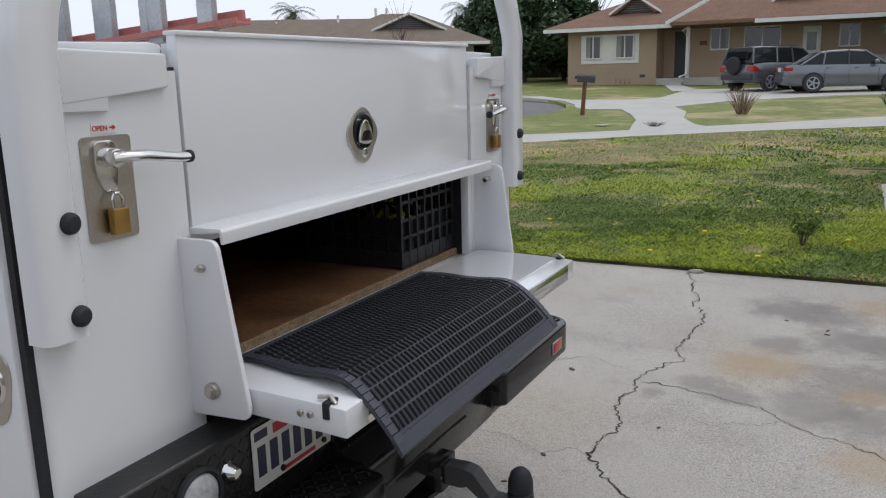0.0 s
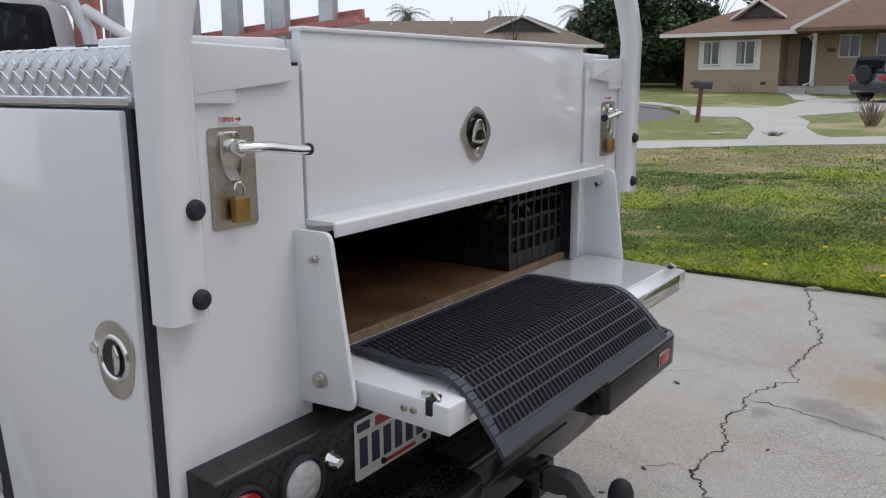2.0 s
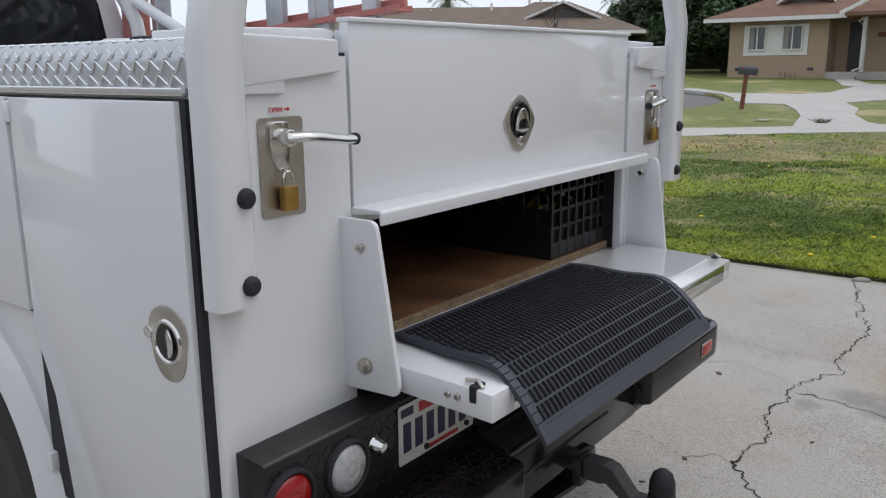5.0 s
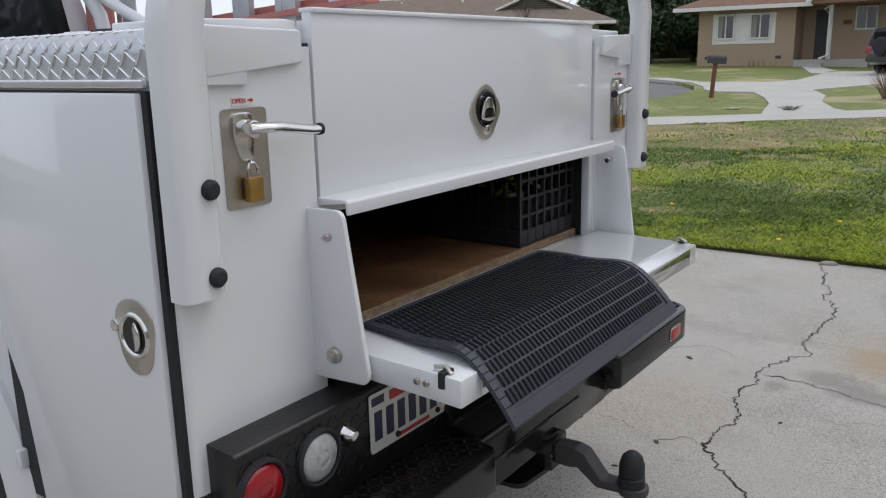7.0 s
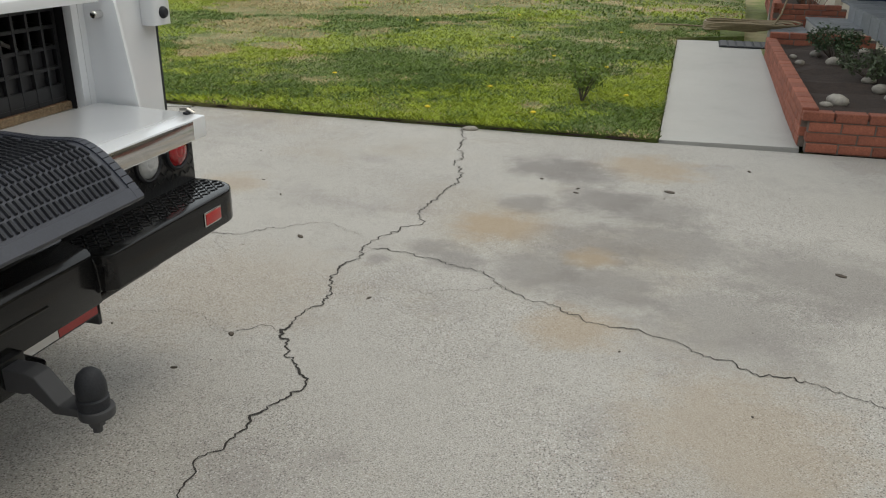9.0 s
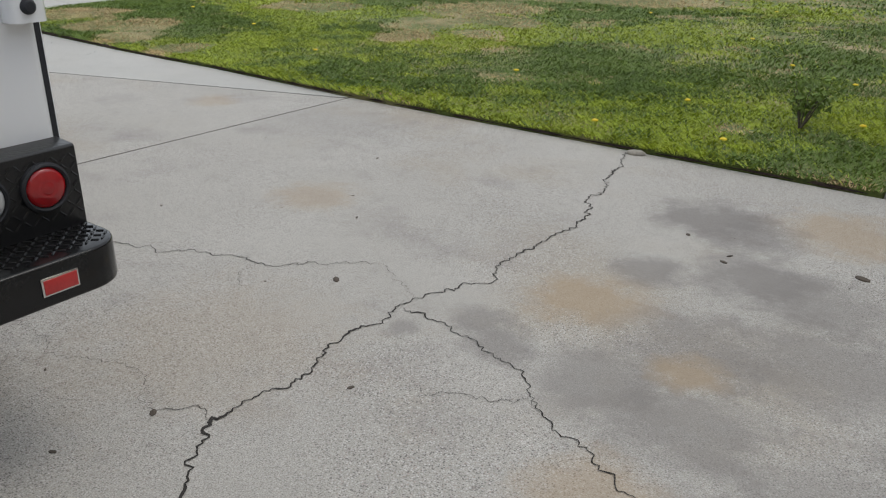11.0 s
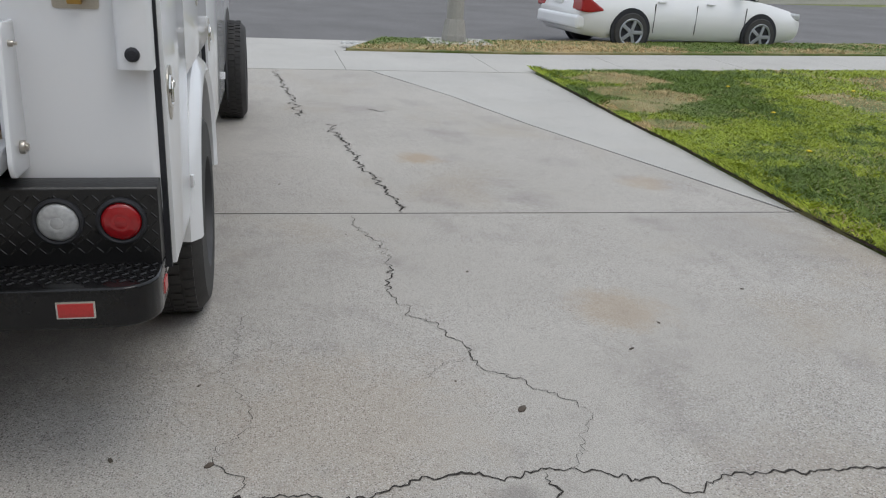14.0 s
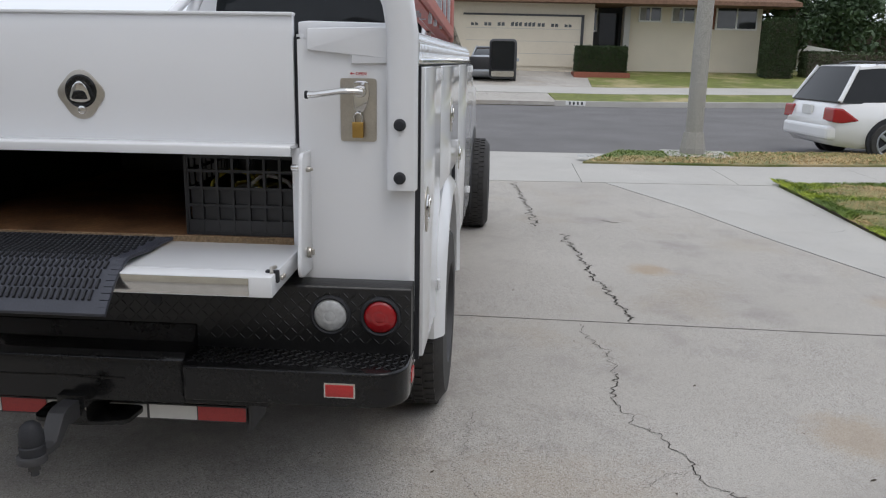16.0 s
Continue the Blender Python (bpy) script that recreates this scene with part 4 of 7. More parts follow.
for s in (-1, 1):
    outer, inner = s * 1.015, s * 0.345
    plan = [(RX + 0.08, inner * 0.92), (RX + 0.227, inner), (RX + 0.247, inner + s * 0.02)]
    plan += [(RX + 0.149 + 0.10 * math.cos(radians(a)), outer - s * 0.10 + s * 0.10 * math.sin(radians(a))) for a in range(0, 91, 15)] + [(RX + 0.02, outer), (RX + 0.02, inner * 0.92)]
    step = tp("bumper_step", prism(plan, "z", 0.480, 0.587, 0.008, 3), M_BLACK, label="glossy black step bumper half")
    bm = bmesh.new()
    for i in range(30):
        for j in range(6):
            yv = s * (0.37 + i * 0.0215)
            xv = RX + 0.092 + j * 0.0225
            if abs(yv) > 0.99 and xv > RX + 0.19:
                continue
            own = bmesh.new()
            bmesh.ops.create_cone(own, cap_ends=True, segments=5, radius1=0.0030, radius2=0.0030, depth=0.018)
            own.transform(Matrix.Diagonal((0.6, 1, 1, 1)))
            own.transform(Matrix.Translation((xv, yv, 0.5885)) @ Matrix.Rotation(radians(90), 4, "Y") @ Matrix.Rotation(radians(45 if (i + j) % 2 else -45), 4, "X"))
            merge(bm, own)
    tagged(tp("step_tread", bm, M_TREAD, step), kind="stuff")
    # reflectors on the face and the end
    rc = s * 0.824
    rf = tp("reflector", box(RX + 0.248, RX + 0.2525, rc - 0.046, rc + 0.046, 0.510, 0.556, 0.002), M_CHROME, step)
    tp("reflector_lens", box(RX + 0.252, RX + 0.255, rc - 0.041, rc + 0.041, 0.515, 0.551, 0.001), M_RED, rf, "red reflector")
    re = tp("side_reflector", box(RX + 0.06, RX + 0.125, outer - s * 0.001 - 0.002, outer - s * 0.001 + 0.002, 0.510, 0.554), M_CHROME, step)
    tp("side_reflector_lens", box(RX + 0.064, RX + 0.121, outer + s * 0.002 - 0.002, outer + s * 0.002 + 0.002, 0.515, 0.549), M_RED, re, "red reflector")
    # round lamps in rubber grommets
    for v, mat, label in ((0.780 if s < 0 else 0.764, M_CLEAR, "clear round reversing lamp"), (0.934 if s < 0 else 0.917, M_RED_LENS, "red round tail lamp")):
        lamp = tp("tail_lamp", lathe([(0.0, 0.0), (0.063, 0.0), (0.062, 0.010), (0.056, 0.0135), (0.052, 0.011), (0.050, 0.004), (0, 0.004)], (RX + 0.0775, s * v, 0.705), "x", 36), M_RUBBER, label=label)
        tp("lens", lathe([(0, 0.017), (0.014, 0.0168), (0.016, 0.0160), (0.018, 0.0165), (0.028, 0.0157), (0.030, 0.0148), (0.040, 0.0135), (0.048, 0.009), (0.0505, 0.004), (0, 0.003)], (RX + 0.0785, s * v, 0.705), "x", 36), mat, lamp)
    # plate lamps: small chrome domes
    dome = tp("plate_lamp", lathe([(0, 0.026), (0.011, 0.024), (0.018, 0.014), (0.020, 0.004), (0.024, 0.0), (0, 0)], (RX + 0.078, -0.690 if s < 0 else -0.262, 0.718), "x", 20), M_CHROME, label="small chrome dome lamp")
    tp("mounting_hole", cyl((RX + 0.0787, -0.13 if s < 0 else 0.22, 0.735), 0.017, 0.003, "x", 20), M_RUBBER)
tp("bumper_recess", prism([(RX + 0.03, 0.66), (RX + 0.082, 0.66), (RX + 0.110, 0.612), (RX + 0.180, 0.600), (RX + 0.198, 0.580), (RX + 0.206, 0.448), (RX + 0.05, 0.436)], "y", -0.345, 0.345, 0.006), M_BLACK)
tp("lower_valance", prism([(RX + 0.03, 0.478), (RX + 0.190, 0.478), (RX + 0.200, 0.470), (RX + 0.203, 0.450), (RX + 0.05, 0.440)], "y", -0.60, 0.60, 0.004), M_BLACK)
tp("recess_seam", tube([(RX + 0.2005, -0.30, 0.520), (RX + 0.2005, 0, 0.522), (RX + 0.2005, 0.16, 0.520)], 0.005, 8), M_BLACK)
for s in (-1, 1):
    tp("step_cheek", prism(rounded([(RX + 0.06, 0.582), (RX + 0.205, 0.582), (RX + 0.212, 0.48), (RX + 0.18, 0.462), (RX + 0.06, 0.462)], 0.03), "y", s * 0.335, s * 0.35, 0.003), M_BLACK)
# bar with red and white tape under the bumper
bar = tp("tape_bar", box(RX + 0.05, RX + 0.06, -0.50, 0.49, 0.325, 0.380), M_CLADDING)
for k, v in enumerate((-0.49, -0.33, -0.18, 0.0, 0.165, 0.325)):
    tp("reflective_tape", box(RX + 0.0595, RX + 0.0615, v, v + 0.156, 0.330, 0.376), (M_LABEL, M_RED, M_LABEL, M_LABEL, M_LABEL, M_RED)[k], bar, ("white reflective tape", "red reflective tape", "white reflective tape", "white reflective tape", "white reflective tape", "red reflective tape")[k])
tp("frame_end", box(RX - 0.10, RX + 0.06, 0.482, 0.496, 0.29, 0.46, 0.003), M_CLADDING)
tp("frame_end", box(RX - 0.10, RX + 0.06, -0.516, -0.502, 0.29, 0.46, 0.003), M_CLADDING)
for s in (-1, 1):
    tp("frame_rail", box(-7.0, RX, s * 0.43 - 0.03, s * 0.43 + 0.03, 0.50, 0.62), M_CLADDING)
tp("receiver", box(RX - 0.1, RX + 0.225, -0.045, 0.045, 0.380, 0.468, 0.005), M_BLACK)
tp("chain_plate", prism(rounded([(RX + 0.07, -0.16), (RX + 0.19, -0.15), (RX + 0.205, 0), (RX + 0.19, 0.15), (RX + 0.07, 0.16)], 0.03), "z", 0.362, 0.378, 0.003), M_BLACK)
tp("plug_socket", box(RX + 0.10, RX + 0.19, -0.56, -0.47, 0.37, 0.47, 0.01), M_RUBBER)

# number plate, its characters as plain bars
plate = tp("number_plate", prism(rounded([(-0.622, 0.640), (-0.622, 0.779), (-0.320, 0.779), (-0.320, 0.640)], 0.008), "x", RX + 0.081, RX + 0.0835), M_PLATE, label="white number plate with dark blue characters")
for k in range(7):
    tp("plate_bar", box(RX + 0.0835, RX + 0.0847, -0.608 + k * 0.041, -0.608 + k * 0.041 + 0.026, 0.667, 0.735), M_NAVY, plate, flat=True)
tp("plate_bar", box(RX + 0.0835, RX + 0.0847, -0.615, -0.573, 0.751, 0.770), M_NAVY, plate, flat=True)
tp("plate_bar", box(RX + 0.0835, RX + 0.0847, -0.553, -0.418, 0.747, 0.770), M_REDINK, plate, flat=True)
tp("plate_bar", box(RX + 0.0835, RX + 0.0847, -0.533, -0.408, 0.647, 0.656), M_REDINK, plate, flat=True)
for v in (-0.53, -0.375):
    tp("plate_screw", cyl((RX + 0.086, v, 0.656), 0.007, 0.006, "x", 8), M_RUBBER, plate)

# cab, bonnet and front end
def cab_ring(x, zb, zbelt, zt, wb, wt):
    return [(x, -wb, zb), (x, -wb - 0.01, (zb + zbelt) / 2), (x, -wb, zbelt), (x, -wt - 0.03, zt - 0.06), (x, -wt + 0.08, zt), (x, wt - 0.08, zt), (x, wt + 0.03, zt - 0.06), (x, wb, zbelt), (x, wb + 0.01, (zb + zbelt) / 2), (x, wb, zb)]


tp("cab", loft([cab_ring(-4.27, 0.50, 1.30, 1.93, 0.95, 0.74), cab_ring(-4.42, 0.48, 1.30, 1.98, 0.96, 0.74), cab_ring(-5.05, 0.48, 1.30, 1.99, 0.96, 0.74), cab_ring(-5.40, 0.48, 1.31, 1.92, 0.965, 0.72), cab_ring(-5.95, 0.48, 1.32, 1.45, 0.965, 0.80)]), M_WHITE, angle=28)
tp("bonnet", loft([cab_ring(-5.96, 0.48, 1.27, 1.36, 0.96, 0.72), cab_ring(-6.6, 0.50, 1.22, 1.31, 0.97, 0.74), cab_ring(-7.15, 0.52, 1.15, 1.24, 0.95, 0.72), cab_ring(-7.3, 0.58, 1.05, 1.15, 0.90, 0.68)]), M_WHITE, angle=28)
tp("rear_window", prism(rounded([(-0.74, 1.42), (-0.66, 1.88), (0.66, 1.88), (0.74, 1.42)], 0.05), "x", -4.268, -4.262, 0.001), M_GLASS, label="dark tinted rear window")
for s in (-1, 1):
    quad = [(-4.50, s * 0.965, 1.36), (-5.62, s * 0.968, 1.36), (-5.36, s * 0.80, 1.83), (-4.55, s * 0.80, 1.87)]
    bm = bmesh.new()
    f = bm.faces.new([bm.verts.new(p) for p in quad])
    bmesh.ops.solidify(bm, geom=[f], thickness=0.012)
    tp("door_window", bm, M_GLASS, label="dark cab side window")
    dr = tp("cab_door", prism(rounded([(-4.46, 0.52), (-4.46, 1.31), (-5.68, 1.31), (-5.72, 0.9), (-5.66, 0.52)], 0.04), "y", s * 0.962, s * 0.977, 0.003), M_WHITE)
    tp("door_handle", box(-4.74, -4.56, s * 0.995 - 0.014, s * 0.995 + 0.014, 1.155, 1.185, 0.008), M_RUBBER, dr, "black door handle")
    tp("handle_cup", box(-4.76, -4.54, s * 0.978 - 0.002, s * 0.978 + 0.002, 1.14, 1.20, 0.001), M_CLADDING, dr)
    # tow mirror
    arm = tp("mirror_arm", box(-5.52, -5.44, min(s * 0.94, s * 1.14), max(s * 0.94, s * 1.14), 1.40, 1.50, 0.015), M_CLADDING, label="black tow mirror arm")
    head = tp("mirror_head", box(-5.55, -5.42, min(s * 1.115, s * 1.335), max(s * 1.115, s * 1.335), 1.33, 1.64, 0.035, 4), M_CLADDING, label="large black tow mirror")
    tp("mirror_glass", prism(rounded([(s * 1.135, 1.40), (s * 1.135, 1.622), (s * 1.315, 1.622), (s * 1.315, 1.40)], 0.02), "x", -5.4195, -5.416), M_GLASS, head, "dark mirror glass")
    tp("mirror_glass", prism(rounded([(s * 1.135, 1.347), (s * 1.135, 1.39), (s * 1.315, 1.39), (s * 1.315, 1.347)], 0.012), "x", -5.4195, -5.416), M_CHROME, head, "small convex mirror glass")
    # front fender opening shown by a dark well
    tp("front_arch", lathe([(0.30, 0.0), (0.45, 0.0), (0.47, 0.012), (0.43, 0.025), (0.30, 0.02)], (FAX, s * 0.966 - (0.012 if s > 0 else 0.012), 0.44), "y", 36), M_CLADDING)


def wheel(x, v, z, s, r=0.405, w=0.27):
    """A truck wheel on a dark rim with a bright hub."""
    prof = [(r * 0.56, -w / 2), (r * 0.88, -w / 2 + 0.004), (r * 0.965, -w / 2 + 0.03), (r, -w / 2 + 0.055), (r, w / 2 - 0.055), (r * 0.965, w / 2 - 0.03), (r * 0.88, w / 2 - 0.004), (r * 0.56, w / 2)]
    wh = tp("wheel", lathe(prof, (x, v, z), "y", 48), M_TYRE, label="black truck tyre on dark rim")
    bm = bmesh.new()
    for k in range(52):
        a = 2 * math.pi * k / 52
        for row, off in ((-0.075, 0), (-0.025, 0.5), (0.025, 0), (0.075, 0.5)):
            b = a + off * 2 * math.pi / 52
            own = bmesh.new()
            bmesh.ops.create_cube(own, size=1)
            own.transform(Matrix.Translation((0, row, r)) @ Matrix.Diagonal((0.034, 0.040, 0.012, 1)))
            own.transform(Matrix.Translation((x, v, z)) @ Matrix.Rotation(b, 4, "Y"))
            merge(bm, own)
    tagged(tp("tread_block", bm, M_TYRE, wh, flat=True), kind="stuff")
    d = s * w / 2
    tp("rim", lathe([(0.05, d * 0.55), (0.10, d * 0.6), (0.17, d * 0.35), (0.205, d * 0.55), (0.222, d * 0.98), (0.23, d * 1.0), (0.23, d * 0.8)], (x, v, z), "y", 40), M_CLADDING, wh, "dark grey rim")
    tp("hub", lathe([(0, d * 0.85), (0.035, d * 0.85), (0.05, d * 0.75), (0.055, d * 0.5)], (x, v, z), "y", 20), M_CHROME, wh, "chrome hub cap")
    for k in range(8):
        a = 2 * math.pi * k / 8
        tp("lug_nut", cyl((x + 0.082 * math.cos(a), v + d * 0.66, z + 0.082 * math.sin(a)), 0.011, 0.03, "y", 6), M_CHROME, wh)


TAN = math.tan(radians(LEAN))
for s in (-1, 1):
    wheel(AX, s * 0.915, 0.370 - TAN * s * 0.9, s)
    wheel(FAX, s * 0.985, 0.370 - TAN * s * 0.9, s)
# cab guard tubes between box and cab
for s in (-1, 1):
    tp("guard_tube", tube([(FX + 0.12, s * 0.80, TOP - 0.01), (FX + 0.10, s * 0.78, 1.75), (FX + 0.06, s * 0.72, 1.90), (FX + 0.05, s * 0.55, 1.95), (FX + 0.05, 0, 1.955)], 0.038, 12), M_WHITE)
    tp("guard_strut", tube([(FX + 0.75, s * 0.80, TOP - 0.005), (FX + 0.45, s * 0.79, 1.70), (FX + 0.10, s * 0.775, 1.86)], 0.03, 12), M_WHITE)

# things on and in the truck
M_TRUCK = pose(0, MID, 0, LEAN, 0, 0) @ FITTED


def lock(v):
    s = 1 if v > 0 else -1
    th = thing("padlock", M_TRUCK @ Matrix.Translation((RX + 0.018, v, 1.283)), "small brass padlock with steel shackle hanging from the handle", "padlock", "padlocks on the rear locks")
    smoothed(part("lock_body", box(-0.009, 0.009, -0.0165, 0.0165, -0.046, 0.0, 0.0025), M_BRASS, th, "brass lock body"))
    sh = [(0, -0.011, -0.005), (0, -0.011, 0.016)] + [(0, -0.011 * math.cos(radians(a)), 0.016 + 0.011 * math.sin(radians(a))) for a in range(30, 180, 30)] + [(0, 0.011, 0.016), (0, 0.011, -0.005)]
    smoothed(part("shackle", tube(sh, 0.0032, 10), M_CHROME, th, "steel shackle"))


lock(-0.842)
lock(0.842)

# plywood sheet on the bed floor
ply = thing("plywood_sheet", M_TRUCK @ Matrix.Translation((RX - 0.79, 0, 0.886)), "worn brown plywood sheet covering the bed floor", "plywood sheet")
part("board", box(-0.75, 0.735, -0.64, 0.64, 0.0, 0.024, 0.0015), M_PLY, ply)
for k in range(5):
    part("ply_layer", box(0.7345, 0.738 + 0.0015 * (k % 2), -0.64, 0.64, 0.0008 + k * 0.0046, 0.0008 + k * 0.0046 + 0.0036), M_PLYEDGE, ply)

# black lattice crate with cords
crate = thing("plastic_crate", M_TRUCK @ Matrix.Translation((RX - 0.24, 0.455, 0.911)), "black plastic lattice crate holding yellow cords", "crate")
bm = box(-0.18, 0.18, -0.18, 0.18, 0.0, 0.012)
part("crate_base", bm, M_CRATE, crate)
for axis, off in (("x", 0.175), ("x", -0.175), ("y", 0.175), ("y", -0.175)):
    for z0, z1 in ((0.012, 0.05), (0.09, 0.10), (0.145, 0.155), (0.20, 0.21), (0.245, 0.262)):
        c = (off - 0.005, off + 0.005, -0.18, 0.18) if axis == "x" else (-0.18, 0.18, off - 0.005, off + 0.005)
        part("crate_band", box(*c, z0, z1, 0.001, 1), M_CRATE, crate)
    for k in range(8):
        p = -0.178 + k * 0.0505
        c = (off - 0.0065, off + 0.0065, p - 0.004, p + 0.004) if axis == "x" else (p - 0.004, p + 0.004, off - 0.0065, off + 0.0065)
        part("crate_bar", box(*c, 0.0, 0.255), M_CRATE, crate)
for axis, off in (("x", 0.166), ("y", 0.166), ("y", -0.166)):
    c = (off - 0.002, off + 0.002, -0.165, 0.165) if axis == "x" else (-0.165, 0.160, off - 0.002, off + 0.002)
    part("crate_panel", box(*c, 0.012, 0.150), M_CRATE, crate)
rnd = random.Random(4)
cords = thing("extension_cord", M_TRUCK @ Matrix.Translation((RX - 0.24, 0.455, 0.9235)), "coiled yellow and black extension cords in the crate", "cord")
for k in range(9):
    cx, cz, r = rnd.uniform(-0.10, 0.10), 0.075 + rnd.uniform(-0.02, 0.06), rnd.uniform(0.045, 0.07)
    tilt = Matrix.Translation((cx, rnd.uniform(-0.09, 0.09), cz)) @ Matrix.Rotation(rnd.uniform(0.9, 1.6), 4, "Y") @ Matrix.Rotation(rnd.uniform(-0.6, 0.6), 4, "X")
    pts = [tilt @ Vector((r * math.cos(a * 0.4), 1.2 * r * math.sin(a * 0.4), 0.012 * math.sin(a * 1.7))) for a in range(15)]
    smoothed(part("cord_coil", tube(pts, 0.007, 6, closed=False), M_YELLOW_CORD if k % 3 else M_LABEL, cords))

# rubber mat draped over the shelf and bumper
NX, NY = 40, 30


def mat_z(q, p):
    """Height of the mat above the shelf's top; q from its back edge (0) to its front (1)."""
    wave = 0.004 + 0.006 * math.sin(q * 7.5) * (1 - q) + 0.018 * math.exp(-((q - 0.62) / 0.20) ** 2) * (1 - 0.25 * p)
    drop = max(0, q - 0.64)
    return wave - 0.60 * drop ** 1.7


def mat_at(q, p, up=0.0):
    x = RX + 0.014 + 0.442 * q - 0.03 * max(0, q - 0.75)
    v = -0.562 - 0.066 * q + (0.82 + 0.055 * q) * p
    e = 0.01
    slope = (mat_z(min(1, q + e), p) - mat_z(max(0, q - e), p)) / (2 * e * 0.442)
    nrm = Vector((-slope, 0, 1)).normalized()
    return Vector((x, v, 0.9035 - 0.008 * q + mat_z(q, p))) + nrm * up


mat_thing = thing("rubber_mat", M_TRUCK, "black rubber mat with slotted raised ribs draped over the shelf", "mat")
bm = bmesh.new()
grid = [[[bm.verts.new(mat_at(i / NX, j / NY, h)) for h in (0.0, 0.006)] for j in range(NY + 1)] for i in range(NX + 1)]
for i in range(NX):
    for j in range(NY):
        bm.faces.new([grid[i][j][1], grid[i + 1][j][1], grid[i + 1][j + 1][1], grid[i][j + 1][1]])
        bm.faces.new([grid[i][j][0], grid[i][j + 1][0], grid[i + 1][j + 1][0], grid[i + 1][j][0]])
for i in range(NX):
    for j in (0, NY):
        bm.faces.new([grid[i][j][0], grid[i + 1][j][0], grid[i + 1][j][1], grid[i][j][1]])
for j in range(NY):
    for i in (0, NX):
        bm.faces.new([grid[i][j][0], grid[i][j + 1][0], grid[i][j + 1][1], grid[i][j][1]])
bmesh.ops.recalc_face_normals(bm, faces=bm.faces[:])
part("mat_sheet", bm, M_MAT, mat_thing, smooth=True)
verts, faces = [], []


def rib(q0, q1, p0, p1, h, inset=0.25):
    base = len(verts)
    dq, dp = (q1 - q0) * 0.06, (p1 - p0) * inset
    for (a, b, up) in ((q0, p0, 0.005), (q1, p0, 0.005), (q1, p1, 0.005), (q0, p1, 0.005), (q0 + dq, p0 + dp, h), (q1 - dq, p0 + dp, h), (q1 - dq, p1 - dp, h), (q0 + dq, p1 - dp, h)):
        verts.append(tuple(mat_at(a, b, up)))
    for f in ((4, 5, 6, 7), (0, 1, 5, 4), (1, 2, 6, 5), (2, 3, 7, 6), (3, 0, 4, 7)):
        faces.append([base + k for k in f])


ROWS, COLS = 15, 46
for i in range(ROWS):
    q0 = 0.05 + 0.89 * i / ROWS
    for j in range(COLS):
        p0 = 0.032 + 0.93 * (j + (0.5 if i % 2 else 0)) / (COLS + 0.5)
        rib(q0 + 0.002, q0 + 0.0545, p0 + 0.001, p0 + 0.0100, 0.0125, 0.16)
me = bpy.data.meshes.new("mat_ribs")
me.from_pydata(verts, [], faces)
me.materials.append(M_RUBBER)
ribs = new("mat_ribs", me)
ribs.parent = mat_thing
tagged(ribs, "raised staggered rubber ribs", kind="stuff")
verts, faces = [], []
for k in range(30):
    rib(k / 30, (k + 1) / 30, 0.0, 0.03, 0.010, 0.02)
    rib(k / 30, (k + 1) / 30, 0.97, 1.0, 0.010, 0.02)
    rib(0.945, 1.0, k / 30, (k + 1) / 30, 0.0095, 0.0)
    rib(0.0, 0.045, k / 30, (k + 1) / 30, 0.0095, 0.0)
me = bpy.data.meshes.new("mat_border")
me.from_pydata(verts, [], faces)
me.materials.append(M_MAT)
new("mat_border", me).parent = mat_thing

# ball mount in the receiver
hitch = thing("ball_mount", M_TRUCK @ Matrix.Translation((RX + 0.222, 0, 0.426)), "black tow ball mount with plastic ball cover", "tow hitch")
part("shank", prism([(-0.02, -0.028), (-0.02, 0.028), (0.060, 0.030), (0.088, 0.022), (0.140, -0.040), (0.20, -0.040), (0.20, -0.060), (0.125, -0.064), (0.068, -0.022), (0.05, -0.028)], "y", -0.026, 0.026, 0.003), M_CLADDING, hitch, "dark steel shank")
smoothed(part("ball_plate", cyl((0.22, 0, -0.051), 0.04, 0.022, "z", 28, bevel=0.003), M_CLADDING, hitch))
smoothed(part("ball_cover", lathe([(0, 0.055), (0.014, 0.053), (0.026, 0.042), (0.033, 0.02), (0.034, -0.005), (0.031, -0.012), (0.035, -0.016), (0.035, -0.04), (0, -0.04)], (0.215, 0, 0.0), "z", 28), M_RUBBER, hitch, "black plastic ball cover"))
part("ball_nut", cyl((0.215, 0, -0.078), 0.018, 0.022, "z", 6), M_CLADDING, hitch)
part("ball_stud", cyl((0.215, 0, -0.09), 0.011, 0.03, "z", 12), M_CLADDING, hitch)
part("rating_sticker", box(0.085, 0.125, -0.018, 0.018, -0.001, 0.0, bm=None), M_LABEL, hitch).matrix_basis = pose(0.012, 0, 0.085, 0, 48, 0)
for s in (-1, 1):
    part("pin_end", cyl((-0.005, s * 0.034, 0.0), 0.008, 0.02, "y", 12), M_STEEL, hitch)

# stepladder lying on its edge along the far box
ladder = thing("stepladder", M_TRUCK @ Matrix.Translation((-3.30, 0.84, TOP + 0.062)), "red fibreglass stepladder with aluminium steps lying on its side", "ladder")
for n, (zl, dy, tilt) in enumerate(((0.05, 0.0, 4.0), (0.60, 0.0, -3.0))):
    rail = prism([(-0.012, -0.045), (0.012, -0.045), (0.012, -0.036), (-0.004, -0.034), (-0.004, 0.034), (0.012, 0.036), (0.012, 0.045), (-0.012, 0.045)], "x", -0.85, 1.05, 0.0015)
    r = part("ladder_rail", rail, M_LADDER_RED, ladder, "red fibreglass rail")
    r.matrix_basis = pose(0.0, dy, zl, 90, 0, 0) @ pose(0, 0, 0, 0, 0, tilt)
